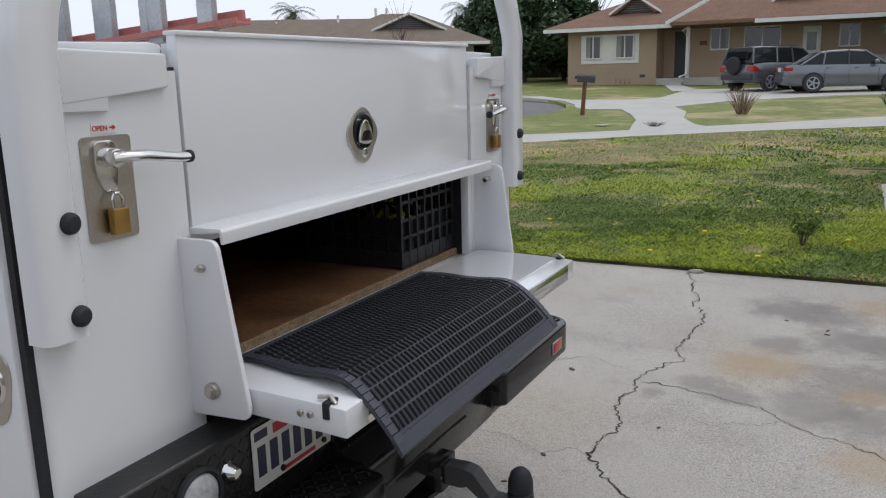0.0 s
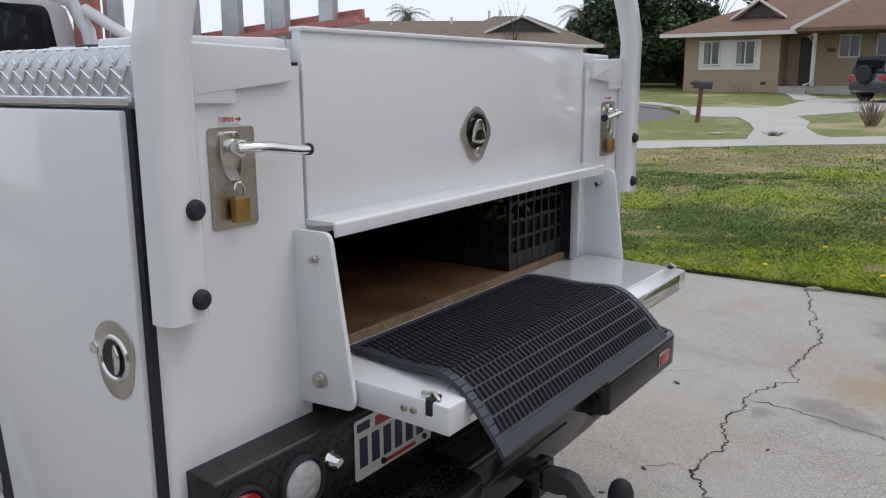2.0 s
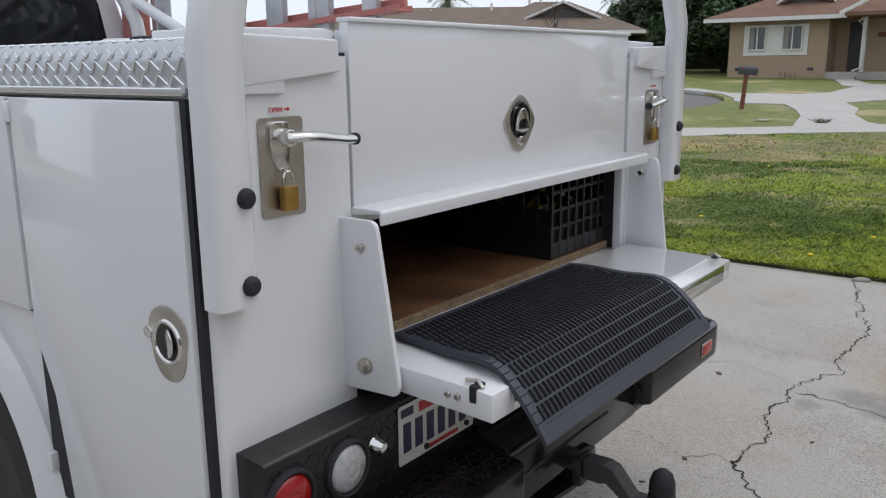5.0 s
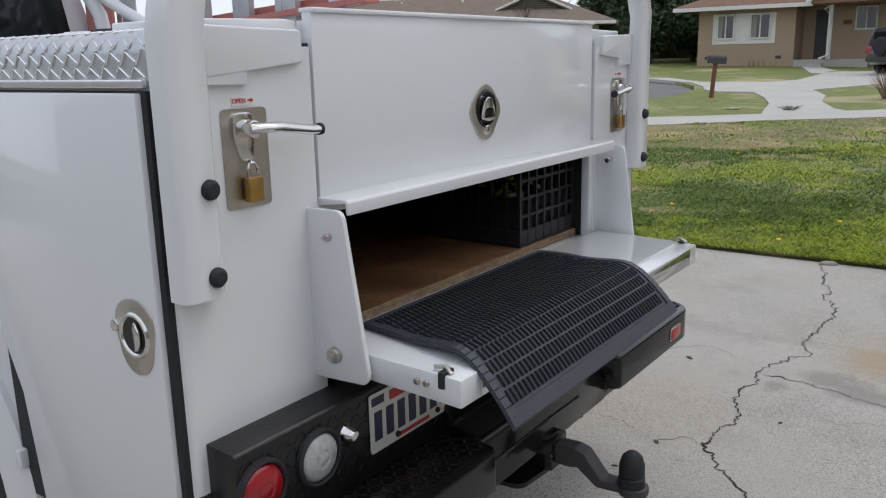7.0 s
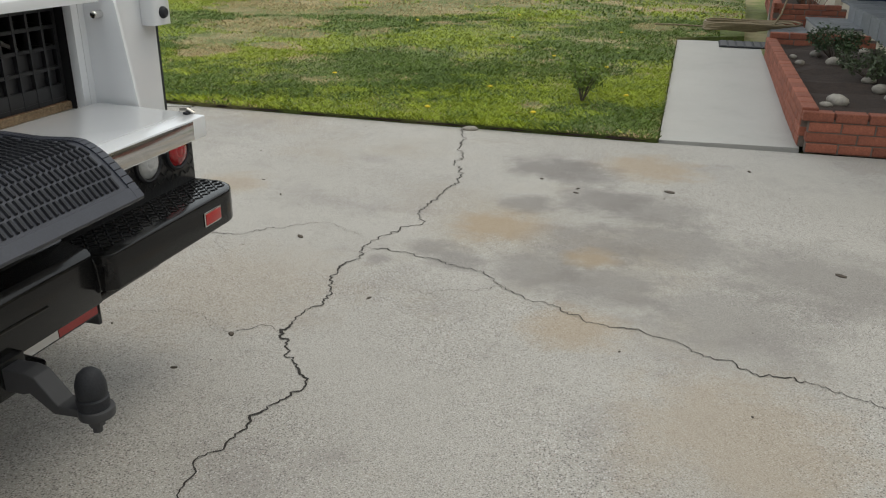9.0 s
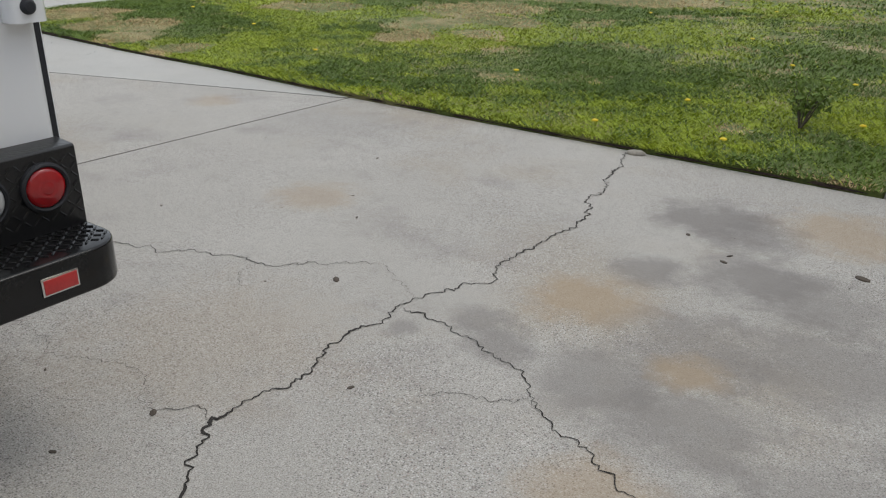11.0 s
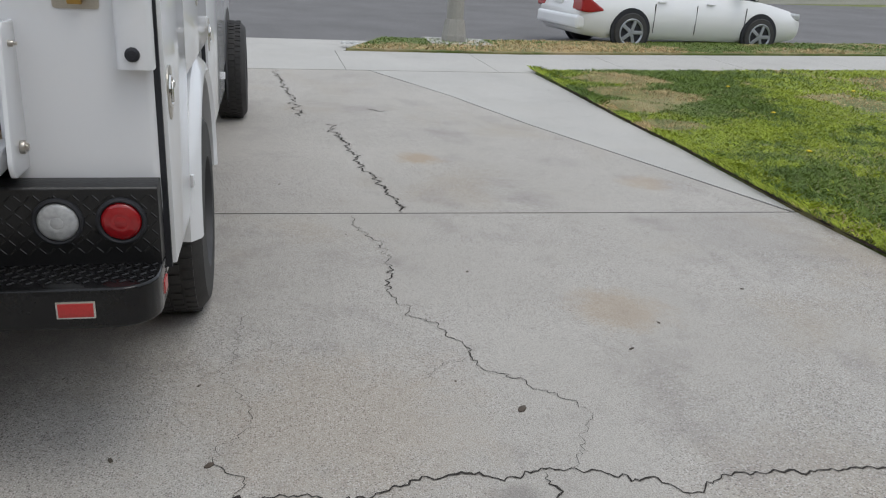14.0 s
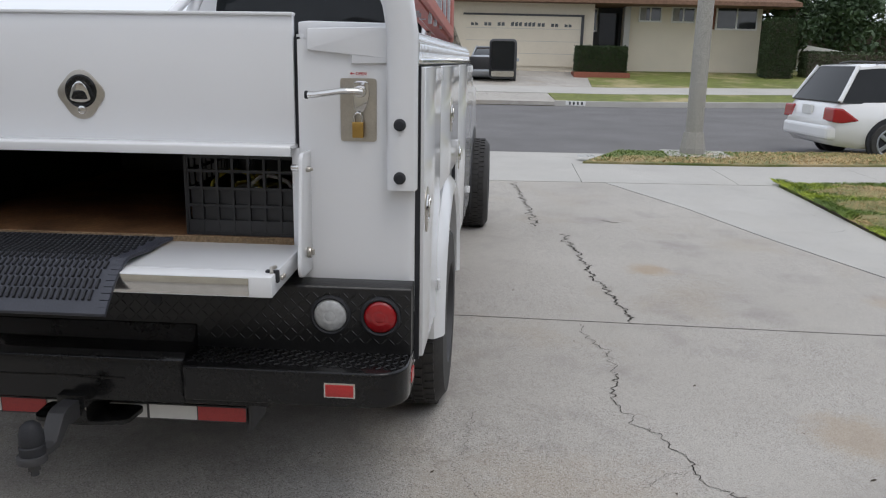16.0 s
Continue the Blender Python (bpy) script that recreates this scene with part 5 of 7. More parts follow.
for x in (-0.62, -0.32, -0.02, 0.28, 0.58, 0.86):
    st = prism([(x - 0.04, -0.02), (x + 0.04, -0.02), (x + 0.04, 0.014), (x + 0.037, 0.014), (x + 0.037, -0.016), (x - 0.037, -0.016), (x - 0.037, 0.014), (x - 0.04, 0.014)], "z", 0.055, 0.60)
    part("ladder_step", st, M_LADDER_ALU, ladder, "ribbed aluminium step")
for n, x in enumerate((-0.78, -0.45, -0.15, 0.16, 0.45)):
    part("ladder_brace", box(x - 0.022, x + 0.022, 0.04, 0.055, 0.03, 0.62, 0.002), M_LADDER_ALU, ladder)
for zl, tilt in ((0.08, 6.0), (0.66, -3.0)):
    r = part("ladder_back_rail", box(-0.85, 1.0, 0.03, 0.055, -0.03, 0.03, 0.004), M_LADDER_RED, ladder, "red fibreglass back rail")
    r.matrix_basis = pose(0.0, 0.02, zl, 0, -tilt * 0.6, 0)
smoothed(part("ladder_cap", box(-0.96, -0.85, -0.05, 0.07, -0.03, 0.64, 0.02), M_LADDER_RED, ladder, "faded red ladder top with white label"))
part("ladder_label", box(-0.8, 1.0, -0.0135, -0.0125, 0.035, 0.06), M_LABEL, ladder).matrix_basis = pose(0, -0.001, 0.0, 0, -4, 0)

# two snap tools left on the near lid
for k, (x, v, turn) in enumerate(((-1.62, -0.83, 12), (-1.42, -0.80, -14))):
    tool = thing("pliers", M_TRUCK @ pose(x, v, 1.549, 0, 0, turn), "black and steel pliers lying on the tread-plate lid", "pliers", "pliers on the lid")
    for s in (-1, 1):
        smoothed(part("grip", tube([(0.0, s * 0.006, 0.008), (0.03, s * 0.012, 0.009), (0.075, s * 0.014, 0.008)], 0.0075, 8), M_RUBBER, tool, "black rubber grip"))
        smoothed(part("jaw", tube([(0.0, s * 0.005, 0.008), (-0.03, s * 0.016, 0.008), (-0.07, s * 0.013, 0.008), (-0.085, s * 0.003, 0.008)], 0.0045, 8), M_CHROME, tool, "steel jaw"))


# ---- vehicles ----
def car(name, at, label, paint, L, W, H, base, kind, group=""):
    """A parked car: x along its length from the tail, y across, z up from the road."""
    th = thing(name, at, label, "car", group)
    hw = W / 2
    wagon = kind in ("wagon", "suv")
    belt = {"wagon": 0.93, "suv": 1.06, "sedan": 0.95}[kind]
    low = {"wagon": 0.20, "suv": 0.30, "sedan": 0.20}[kind]
    wr = {"wagon": 0.317, "suv": 0.345, "sedan": 0.31}[kind]
    rear_ax = {"wagon": 0.95, "suv": 0.88, "sedan": 0.98}[kind]
    front_ax = rear_ax + base
    st = [(0.0, 0.80, low + 0.22, belt - 0.30), (0.05, 0.88, low + 0.12, belt - 0.10), (0.16, 0.95, low + 0.04, belt if wagon else belt + 0.02), (0.5, 0.985, low, belt + 0.01), (L * 0.35, 1.0, low, belt), (L * 0.60, 1.0, low, belt - 0.01), (L * 0.72, 0.99, low, belt + 0.0), (L * 0.82, 0.975, low, belt - 0.07), (L * 0.92, 0.93, low + 0.03, belt - 0.16), (L - 0.08, 0.84, low + 0.07, belt - 0.27), (L, 0.72, low + 0.16, belt - 0.40)]
    rings = []
    for x, f, z0, z1 in st:
        w = hw * f
        rings.append([(x, -w * 0.86, z0), (x, -w * 0.97, z0 + 0.10), (x, -w, z0 + (z1 - z0) * 0.52), (x, -w * 0.985, z0 + (z1 - z0) * 0.80), (x, -w * 0.90, z1), (x, -w * 0.5, z1 + 0.02), (x, w * 0.5, z1 + 0.02), (x, w * 0.90, z1), (x, w * 0.985, z0 + (z1 - z0) * 0.80), (x, w, z0 + (z1 - z0) * 0.52), (x, w * 0.97, z0 + 0.10), (x, w * 0.86, z0)])
    body = smoothed(part("body", loft(rings), paint, th), 40)
    # glass house and roof
    tail = {"wagon": [(0.10, 0.0), (0.42, 0.93), (0.75, 0.985)], "suv": [(0.05, 0.0), (0.22, 0.94), (0.55, 0.99)], "sedan": [(0.55, 0.0), (1.25, 0.86), (1.60, 0.97)]}[kind]
    nose = [(L * 0.50, 1.0), (L * 0.60, 0.94), (L * 0.76, 0.02)]
    g = tail + nose
    rings = []
    for x, f in g:
        z1 = belt + (H - belt) * f
        wb, wt = hw * 0.90, hw * (0.90 - 0.19 * f)
        rings.append([(x, -wb, belt - 0.02), (x, -wt, max(z1 - 0.03, belt)), (x, -wt * 0.86, z1), (x, wt * 0.86, z1), (x, wt, max(z1 - 0.03, belt)), (x, wb, belt - 0.02)])
    smoothed(part("glass_house", loft(rings), M_GLASS, th, "dark tinted car glass"), 30)
    rings = []
    for x, f in g[1:-1]:
        z1 = belt + (H - belt) * f
        wt = hw * (0.90 - 0.19 * f)
        rings.append([(x, -wt - 0.008, z1 - 0.055), (x, -wt - 0.004, z1 - 0.02), (x, -wt * 0.86, z1 + 0.012), (x, wt * 0.86, z1 + 0.012), (x, wt + 0.004, z1 - 0.02), (x, wt + 0.008, z1 - 0.055)])
    smoothed(part("roof", loft(rings), paint, th), 40)
    for s in (-1, 1):
        def on_side(x, f):
            return (x, s * hw * (0.905 - 0.19 * f), belt + (H - belt) * f)
        for a, b in (((g[0][0] + 0.02, 0.0), (g[1][0], 0.93 if wagon else 0.86)), ((L * 0.27 + 0.1, 0.0), (L * 0.29 + 0.1, 0.97)), ((L * 0.48, 0.0), (L * 0.485, 0.98)), ((L * 0.755, 0.02), (L * 0.60, 0.94))):
            part("pillar", tube([on_side(*a), on_side((a[0] + b[0]) / 2, (a[1] + b[1]) / 2), on_side(*b)], 0.035 if wagon else 0.03, 8), paint if a[0] != L * 0.48 else M_CLADDING, th)
        if wagon:
            part("roof_rail", tube([(L * 0.16, s * hw * 0.66, H + 0.005), (L * 0.20, s * hw * 0.66, H + 0.045), (L * 0.42, s * hw * 0.66, H + 0.05), (L * 0.54, s * hw * 0.66, H + 0.03), (L * 0.57, s * hw * 0.66, H)], 0.014, 8), M_CLADDING, th, "black roof rail")
        if wagon:
            part("tail_light", prism([(0.012, belt - 0.09), (0.0, belt - 0.31), (0.16, belt - 0.33), (0.46, belt - 0.29), (0.40, belt - 0.25), (0.16, belt - 0.10)], "y", min(s * hw * 0.60, s * hw * 0.985), max(s * hw * 0.60, s * hw * 0.985), 0.03, 3), M_RED_LENS, th, "red wrap-round tail light")
        else:
            part("tail_light", box(0.015, 0.30 if kind != "suv" else 0.09, min(s * hw * (0.62 if kind != "suv" else 0.82), s * hw * 0.965), max(s * hw * (0.62 if kind != "suv" else 0.82), s * hw * 0.965), belt - 0.20 if kind != "suv" else belt - 0.02, belt - 0.06 if kind != "suv" else belt + 0.34, 0.03, 3), M_RED_LENS, th, "red tail light")
        part("headlight", box(L - 0.34, L - 0.10, min(s * hw * 0.50, s * hw * 0.86), max(s * hw * 0.50, s * hw * 0.86), belt - 0.32, belt - 0.20, 0.03, 3), M_CLEAR, th, "clear headlight")
        part("side_mirror", box(L * 0.655, L * 0.69, min(s * hw * 0.95, s * (hw + 0.16)), max(s * hw * 0.95, s * (hw + 0.16)), belt + 0.03, belt + 0.15, 0.03, 3), paint, th)
        for x in (L * 0.31, L * 0.52):
            part("door_handle", box(x, x + 0.16, min(s * (hw - 0.02), s * (hw + 0.018)), max(s * (hw - 0.02), s * (hw + 0.018)), belt - 0.12, belt - 0.095, 0.008), paint, th)
        for x in (L * 0.29 + 0.05, L * 0.48, L * 0.70):
            part("door_seam", box(x, x + 0.008, min(s * (hw - 0.012), s * (hw + 0.0015)), max(s * (hw - 0.012), s * (hw + 0.0015)), low + 0.12, belt - 0.14), M_CLADDING, th)
        for ax in (rear_ax, front_ax):
            part("wheel_arch", lathe([(0, 0), (wr * 1.16, 0), (wr * 1.19, 0.03), (wr * 1.10, 0.035), (0, 0.03)], (ax, s * (hw - 0.012) - (0.015), wr + 0.02), "y", 30), M_CLADDING if kind == "suv" else M_RUBBER, th)
            w = part("wheel", lathe([(0, -0.1), (wr * 0.7, -0.1), (wr * 0.95, -0.095), (wr, -0.06), (wr, 0.06), (wr * 0.95, 0.095), (wr * 0.72, 0.10), (wr * 0.70, 0.06), (0, 0.05)] if s > 0 else [(0, -0.05), (wr * 0.70, -0.06), (wr * 0.72, -0.10), (wr * 0.95, -0.095), (wr, -0.06), (wr, 0.06), (wr * 0.95, 0.095), (wr * 0.7, 0.1), (0, 0.1)], (ax, s * (hw - 0.062), wr), "y", 30), M_TYRE, th)
            rim = part("rim", lathe([(wr * 0.60, s * 0.088), (wr * 0.68, s * 0.104), (wr * 0.72, s * 0.096), (wr * 0.68, s * 0.06)], (ax, s * (hw - 0.062), wr), "y", 30), M_CAR_SILVER, w, "silver alloy rim")
            for k in range(5):
                a = 2 * math.pi * k / 5 + 0.3
                sp = box(-0.030, 0.030, -0.012, 0.012, 0.0, wr * 0.66, 0.006)
                sp.transform(Matrix.Translation((ax, s * (hw - 0.062) + s * 0.085, wr)) @ Matrix.Rotation(a, 4, "Y"))
                part("spoke", sp, M_CAR_SILVER, rim)
    part("rear_bumper", box(-0.03, 0.16, -hw * 0.90, hw * 0.90, low + 0.13, low + 0.36, 0.06, 3), paint if kind != "suv" else M_CLADDING, th)
    part("number_plate", box(-0.012, 0.02, -0.16, 0.16, belt - 0.22, belt - 0.08), M_PLATE, th, "blank white number plate")
    if kind == "suv":
        sp = part("spare_wheel", lathe([(0, -0.14), (0.28, -0.14), (0.34, -0.10), (0.34, 0.0), (0, 0.02)], (-0.02, 0.05, 0.98), "x", 30), M_RUBBER, th, "black covered spare wheel")
        part("rear_window", box(0.03, 0.06, -hw * 0.62, hw * 0.62, belt + 0.14, belt + 0.46, 0.02), M_GLASS, th)
    return th


SL = math.degrees(math.atan(-STREET))


def stand(x, y, rz, dz=0.0):
    return pose(x, y, land(x, y) + dz, 0, 0, rz)


# white wagon at the kerb, tail towards us along the street
car("white_station_wagon", stand(-12.92, 8.12, 90 + SL, -0.105), "white station wagon with black roof rails parked at the kerb", M_CAR_WHITE, 4.56, 1.78, 1.52, 2.58, "wagon")
car("grey_suv", stand(-4.55, 34.2, 52, 0.06), "dark grey sport utility car with covered spare wheel", M_CAR_DARK, 4.5, 1.78, 1.68, 2.62, "suv")
car("grey_sedan", stand(-2.9, 33.35, 17, 0.06), "grey four-door sedan parked on a neighbour's driveway", M_CAR_GREY, 4.5, 1.76, 1.46, 2.64, "sedan")
car("silver_sedan", pose(-30.2, 2.5, land(-30.2, 2.5) + 0.045, 0, 4, 180), "silver sedan parked before the garage", M_CAR_SILVER, 4.5, 1.76, 1.45, 2.64, "sedan")


# ---- houses ----
def window(parent, x0, x1, z0, z1, y, split=1, frame=M_TRIM, curtain=False):
    w = part("window", box(x0, x1, y - 0.05, y + 0.06, z0, z1), M_DARKWIN, parent, "dark glass window with white frame")
    for a, b, c, d in ((x0 - 0.06, x1 + 0.06, z1, z1 + 0.07), (x0 - 0.06, x1 + 0.06, z0 - 0.07, z0), (x0 - 0.06, x0, z0, z1), (x1, x1 + 0.06, z0, z1)):
        part("frame", box(a, b, y - 0.075, y + 0.05, c, d, 0.008), frame, w)
    for k in range(1, split + 1):
        xm = x0 + (x1 - x0) * k / (split + 1)
        part("mullion", box(xm - 0.03, xm + 0.03, y - 0.065, y - 0.045, z0, z1), frame, w)
    if curtain:
        part("curtain", box(x0 + 0.02, x0 + (x1 - x0) * 0.3, y - 0.056, y - 0.052, z0, z1), M_CURTAIN, w)
    return w


def hip(x0, x1, y0, y1, z0, ridge_z, run, thick=0.16):
    """A hip roof: eaves box x0..x1, y0..y1; the ridge is inset by run at each end."""
    bm = bmesh.new()
    ym = (y0 + y1) / 2
    e = [bm.verts.new(p) for p in ((x0, y0, z0), (x1, y0, z0), (x1, y1, z0), (x0, y1, z0))]
    l = [bm.verts.new((v.co.x, v.co.y, z0 - thick)) for v in e]
    a, b = bm.verts.new((x0 + run, ym, ridge_z)), bm.verts.new((x1 - run, ym, ridge_z))
    for f in ((e[0], e[1], b, a), (e[1], e[2], b), (e[2], e[3], a, b), (e[3], e[0], a), l[::-1]):
        bm.faces.new(f)
    for k in range(4):
        bm.faces.new((e[k], l[k], l[(k + 1) % 4], e[(k + 1) % 4]))
    bmesh.ops.recalc_face_normals(bm, faces=bm.faces[:])
    return bm


def vent_gable(parent, x, y, z, w, h, deep, roof):
    """The small louvred gable that rises from a hip roof."""
    g = part("gable_roof", prism([(x - w / 2 - 0.25, z - 0.08), (x, z + h + 0.12), (x + w / 2 + 0.25, z - 0.08), (x + w / 2, z - 0.16), (x, z + h), (x - w / 2, z - 0.16)], "y", y - 0.25, y + deep), roof, parent)
    part("gable_vent", prism([(x - w / 2, z - 0.1), (x, z + h - 0.02), (x + w / 2, z - 0.1)], "y", y, y + 0.1), M_CLADDING, g)
    for s in (-1, 1):
        part("rake_board", prism([(x, z + h + 0.15), (x + s * (w / 2 + 0.3), z - 0.08), (x + s * (w / 2 + 0.3), z - 0.2), (x, z + h + 0.03)], "y", y - 0.30, y - 0.24), M_TRIM, g)
    for k in range(5):
        f = 0.12 + k * 0.17
        part("louvre", box(x - w / 2 * (1 - f), x + w / 2 * (1 - f), y - 0.02, y + 0.01, z - 0.08 + h * f, z - 0.05 + h * f), M_ROOF2, g)


# tan house straight across the lawn
ha = thing("tan_house", (0, 41, 0), "single-storey tan stucco house with brown shingle roof", "house")
part("wall", box(-13.6, -9.15, 0, 9, 0.9, 3.85), M_STUCCO_TAN, ha)
part("wall", box(-9.15, -7.9, 1.6, 9, 0.9, 3.85), M_STUCCO_TAN, ha)
part("wall", box(-7.9, 2.6, 1.2, 9, 0.9, 3.85), M_STUCCO_TAN, ha)
part("window_panel", box(-12.9, -10.0, -0.04, 0.02, 2.18, 3.58, 0.01), M_TRIM, ha, "white panel round the twin windows")
window(ha, -12.62, -11.92, 2.47, 3.48, -0.05, 1, curtain=True)
window(ha, -11.08, -10.28, 2.47, 3.48, -0.05, 1, curtain=True)
window(ha, -6.80, -6.02, 2.76, 3.66, 1.2, 1)
window(ha, -5.26, -3.75, 1.55, 3.66, 1.2, 1)
window(ha, -1.2, -0.45, 2.72, 3.6, 1.2, 1)
part("front_door", box(-8.6, -7.95, 1.54, 1.62, 1.45, 3.66), M_CLADDING, ha, "dark front door behind a screen")
sd = part("side_door", box(-2.75, -2.0, 1.12, 1.22, 1.5, 3.62), M_TRIM, ha, "white side door with small window")
part("door_pane", box(-2.58, -2.17, 1.10, 1.13, 2.55, 3.35), M_DARKWIN, sd)
part("porch_slab", box(-9.1, -6.0, -0.2, 1.6, 0.9, 1.42, 0.02), M_CONC, ha, "concrete porch slab")
part("porch_step", box(-9.0, -7.8, -0.6, -0.2, 0.9, 1.22, 0.02), M_CONC, ha)
part("porch_post", box(-7.72, -7.55, -0.3, -0.14, 1.42, 3.75), M_TRIM, ha, "white porch post")
part("downpipe", tube([(-7.55, -0.35, 3.8), (-7.9, -0.32, 3.6), (-7.62, -0.34, 3.3), (-7.62, -0.34, 1.6), (-7.95, -0.5, 1.45)], 0.05, 8), M_TRIM, ha)
part("wall_plaque", box(-7.35, -7.0, 1.14, 1.2, 2.95, 3.15), M_WOOD_RED, ha)
for x in (-13.1, -9.8):
    part("crawl_vent", box(x - 0.13, x + 0.13, -0.02, 0.02, 1.48, 1.62), M_CLADDING, ha, "dark crawl-space vent")
part("roof", hip(-14.6, 3.6, -0.8, 10.2, 3.92, 6.1, 5.0), M_ROOF, ha, "brown shingle hip roof")
part("roof_wing", hip(-8.3, 3.4, -1.2, 8.5, 3.95, 6.35, 4.4), M_ROOF, ha, "brown shingle hip roof over the wing")
part("fascia", box(-14.62, -8.3, -0.86, -0.80, 3.72, 3.90), M_TRIM, ha)
part("fascia", box(-4.6, 3.4, -1.27, -1.2, 3.74, 3.92), M_TRIM, ha)
part("rake", prism([(-8.5, 3.80), (-8.5, 3.98), (-4.1, 6.25), (-4.1, 6.07)], "y", -1.32, -1.24), M_TRIM, ha, "white rake board")
vent_gable(ha, -10.4, 0.9, 4.72, 2.0, 0.62, 3.0, M_ROOF)
vent_gable(ha, -2.95, 0.6, 4.85, 1.7, 0.55, 3.0, M_ROOF)
part("vent_pipe", cyl((-6.2, 2.6, 5.6), 0.04, 0.7), M_CLADDING, ha)
part("fence", box(-3.6, 2.6, 0.3, 0.34, 1.2, 2.25), M_STUCCO_GREY, ha)

# grey-brown roofed house seen over the truck
hb = thing("grey_house", pose(-23.3, 37.3, 0, 0, 0, 32), "low grey house with weathered tan shingle roof", "house")
part("wall", box(-12.0, 5.7, 0.6, 8, 0.5, 3.45), M_STUCCO_GREY, hb)
part("roof", hip(-13.2, 6.6, -0.3, 8.6, 3.5, 5.05, 4.2), M_ROOF2, hb, "weathered tan shingle hip roof")
part("roof_wing", hip(-2.7, 6.35, -0.9, 8.0, 3.52, 5.25, 3.6), M_ROOF2, hb)
part("fascia", box(-13.2, -2.75, -0.36, -0.3, 3.34, 3.49), M_TRIM, hb)
part("fascia", box(0.45, 6.35, -0.96, -0.9, 3.34, 3.50), M_TRIM, hb)
vent_gable(hb, 2.3, 1.0, 4.32, 3.4, 0.62, 2.5, M_ROOF2)
window(hb, 2.7, 3.6, 2.2, 3.2, 0.6, 0)
window(hb, -0.6, 0.6, 2.2, 3.2, 0.6, 1)
for x, z in ((-4.9, 4.6), (1.2, 5.25), (0.6, 5.25), (-1.5, 4.9)):
    part("vent_pipe", cyl((x, 3.5, z), 0.07, 0.6), M_TRIM, hb)

# cream house with garage across the street
hc = thing("cream_house", pose(-35.5, 0, 0, 0, 0, 90), "cream stucco house with white sectional garage door", "house")
part("garage_wall", box(-4.5, 6.7, 0.05, 9, 0.7, 3.95), M_STUCCO_CREAM, hc)
part("wall", box(8.15, 13.95, 0.9, 9, 0.7, 3.98), M_STUCCO_CREAM, hc)
# dark material stands for the shade within the porch
part("porch_wall", box(6.7, 8.15, 2.2, 9, 0.7, 3.98), M_CLADDING, hc, "porch wall with its shade put into a dark colour")
part("porch_column", box(8.05, 8.3, 0.55, 0.9, 0.7, 3.9), M_STUCCO_GREY, hc)
gd = part("garage_door", box(1.2, 6.15, -0.02, 0.08, 1.30, 3.40), M_STUCCO_CREAM, hc, "cream sectional garage door with sunburst panes")
part("door_trim", box(1.08, 6.27, -0.06, 0.02, 3.40, 3.48), M_CLADDING, hc)
part("door_trim", box(6.15, 6.27, -0.06, 0.02, 1.30, 3.40), M_CLADDING, hc)
for k in range(3):
    part("panel_seam", box(1.22, 6.13, -0.026, -0.018, 1.82 + k * 0.52, 1.835 + k * 0.52), M_STUCCO_GREY, gd)
for k in range(8):
    x = 1.42 + k * 0.575
    for j in range(2 if k not in (3, 4) else 3):
        part("door_pane", prism([(x + j * 0.17, 2.96), (x + 0.13 + j * 0.17, 2.96), (x + 0.13 + j * 0.17, 3.16 - 0.03 * abs(k - 3.5)), (x + j * 0.17, 3.10)], "y", -0.028, -0.018), M_DARKWIN, gd)
cw = part("entry_door", box(7.15, 8.0, 2.1, 2.2, 1.7, 3.7), M_GLASS, hc, "dark entry door")
window(hc, 6.72, 7.0, 2.95, 3.85, 2.2, 0)
window(hc, 8.75, 9.62, 3.36, 3.90, 0.9, 1, curtain=True)
window(hc, 10.15, 11.05, 3.36, 3.90, 0.9, 1, curtain=True)
wn3 = window(hc, 12.05, 13.7, 3.10, 3.96, 0.9, 1)
part("shutter", box(11.62, 11.96, 0.85, 0.93, 3.05, 3.98), M_WOOD_RED, hc, "brown shutter")
part("roof", hip(-5.5, 15.0, -0.9, 10, 4.10, 6.4, 5.0), M_ROOF, hc, "brown shingle roof")
part("awning", prism([(-0.3, 4.05), (0.9, 4.30), (0.9, 4.22), (-0.3, 3.99)], "x", 11.7, 14.2), M_ROOF, hc, "faded pink awning")

# white boundary wall beyond
sheet("boundary_wall", [(-38.2, 16.2), (-38.0, 16.2), (-38.0, 30), (-38.2, 30)], 1.25, M_TRIM, step=4, depth=2.2, label="white painted boundary wall across the street", category="wall")

# own house behind the planter: stucco wall, raised porch and door
def ybox(x0, x1, y0, y1, z0, z1, *rest):
    (x0, y0), (x1, y1) = yard(x0, y0), yard(x1, y1)
    return box(x0, x1, y0, y1, z0, z1, *rest)


oh = thing("own_house", (0, 0, 0), "pale stucco house front with raised slate porch", "house")
part("wall", ybox(2.64, 2.84, 15.62, 21.5, 0.0, 3.0), M_STUCCO_CREAM, oh)
part("wall", ybox(4.1, 12.0, 15.62, 15.8, 0.0, 3.0), M_STUCCO_CREAM, oh)
part("outlet", ybox(2.62, 2.64, 17.6, 17.75, 0.75, 0.95, 0.004), M_TRIM, oh)
part("outlet", ybox(2.62, 2.64, 16.1, 16.22, 0.62, 0.80, 0.004), M_TRIM, oh)
# unseen garage side, added behind the camera to close the place and cut skylight
part("garage_wall", ybox(5.2, 5.4, -9.0, 7.0, -0.1, 3.0), M_STUCCO_CREAM, oh)
part("wall", ybox(4.6, 5.4, 7.0, 7.2, -0.1, 3.0), M_STUCCO_CREAM, oh)
part("wall", ybox(4.6, 4.8, 7.2, 10.8, -0.1, 3.0), M_STUCCO_CREAM, oh)
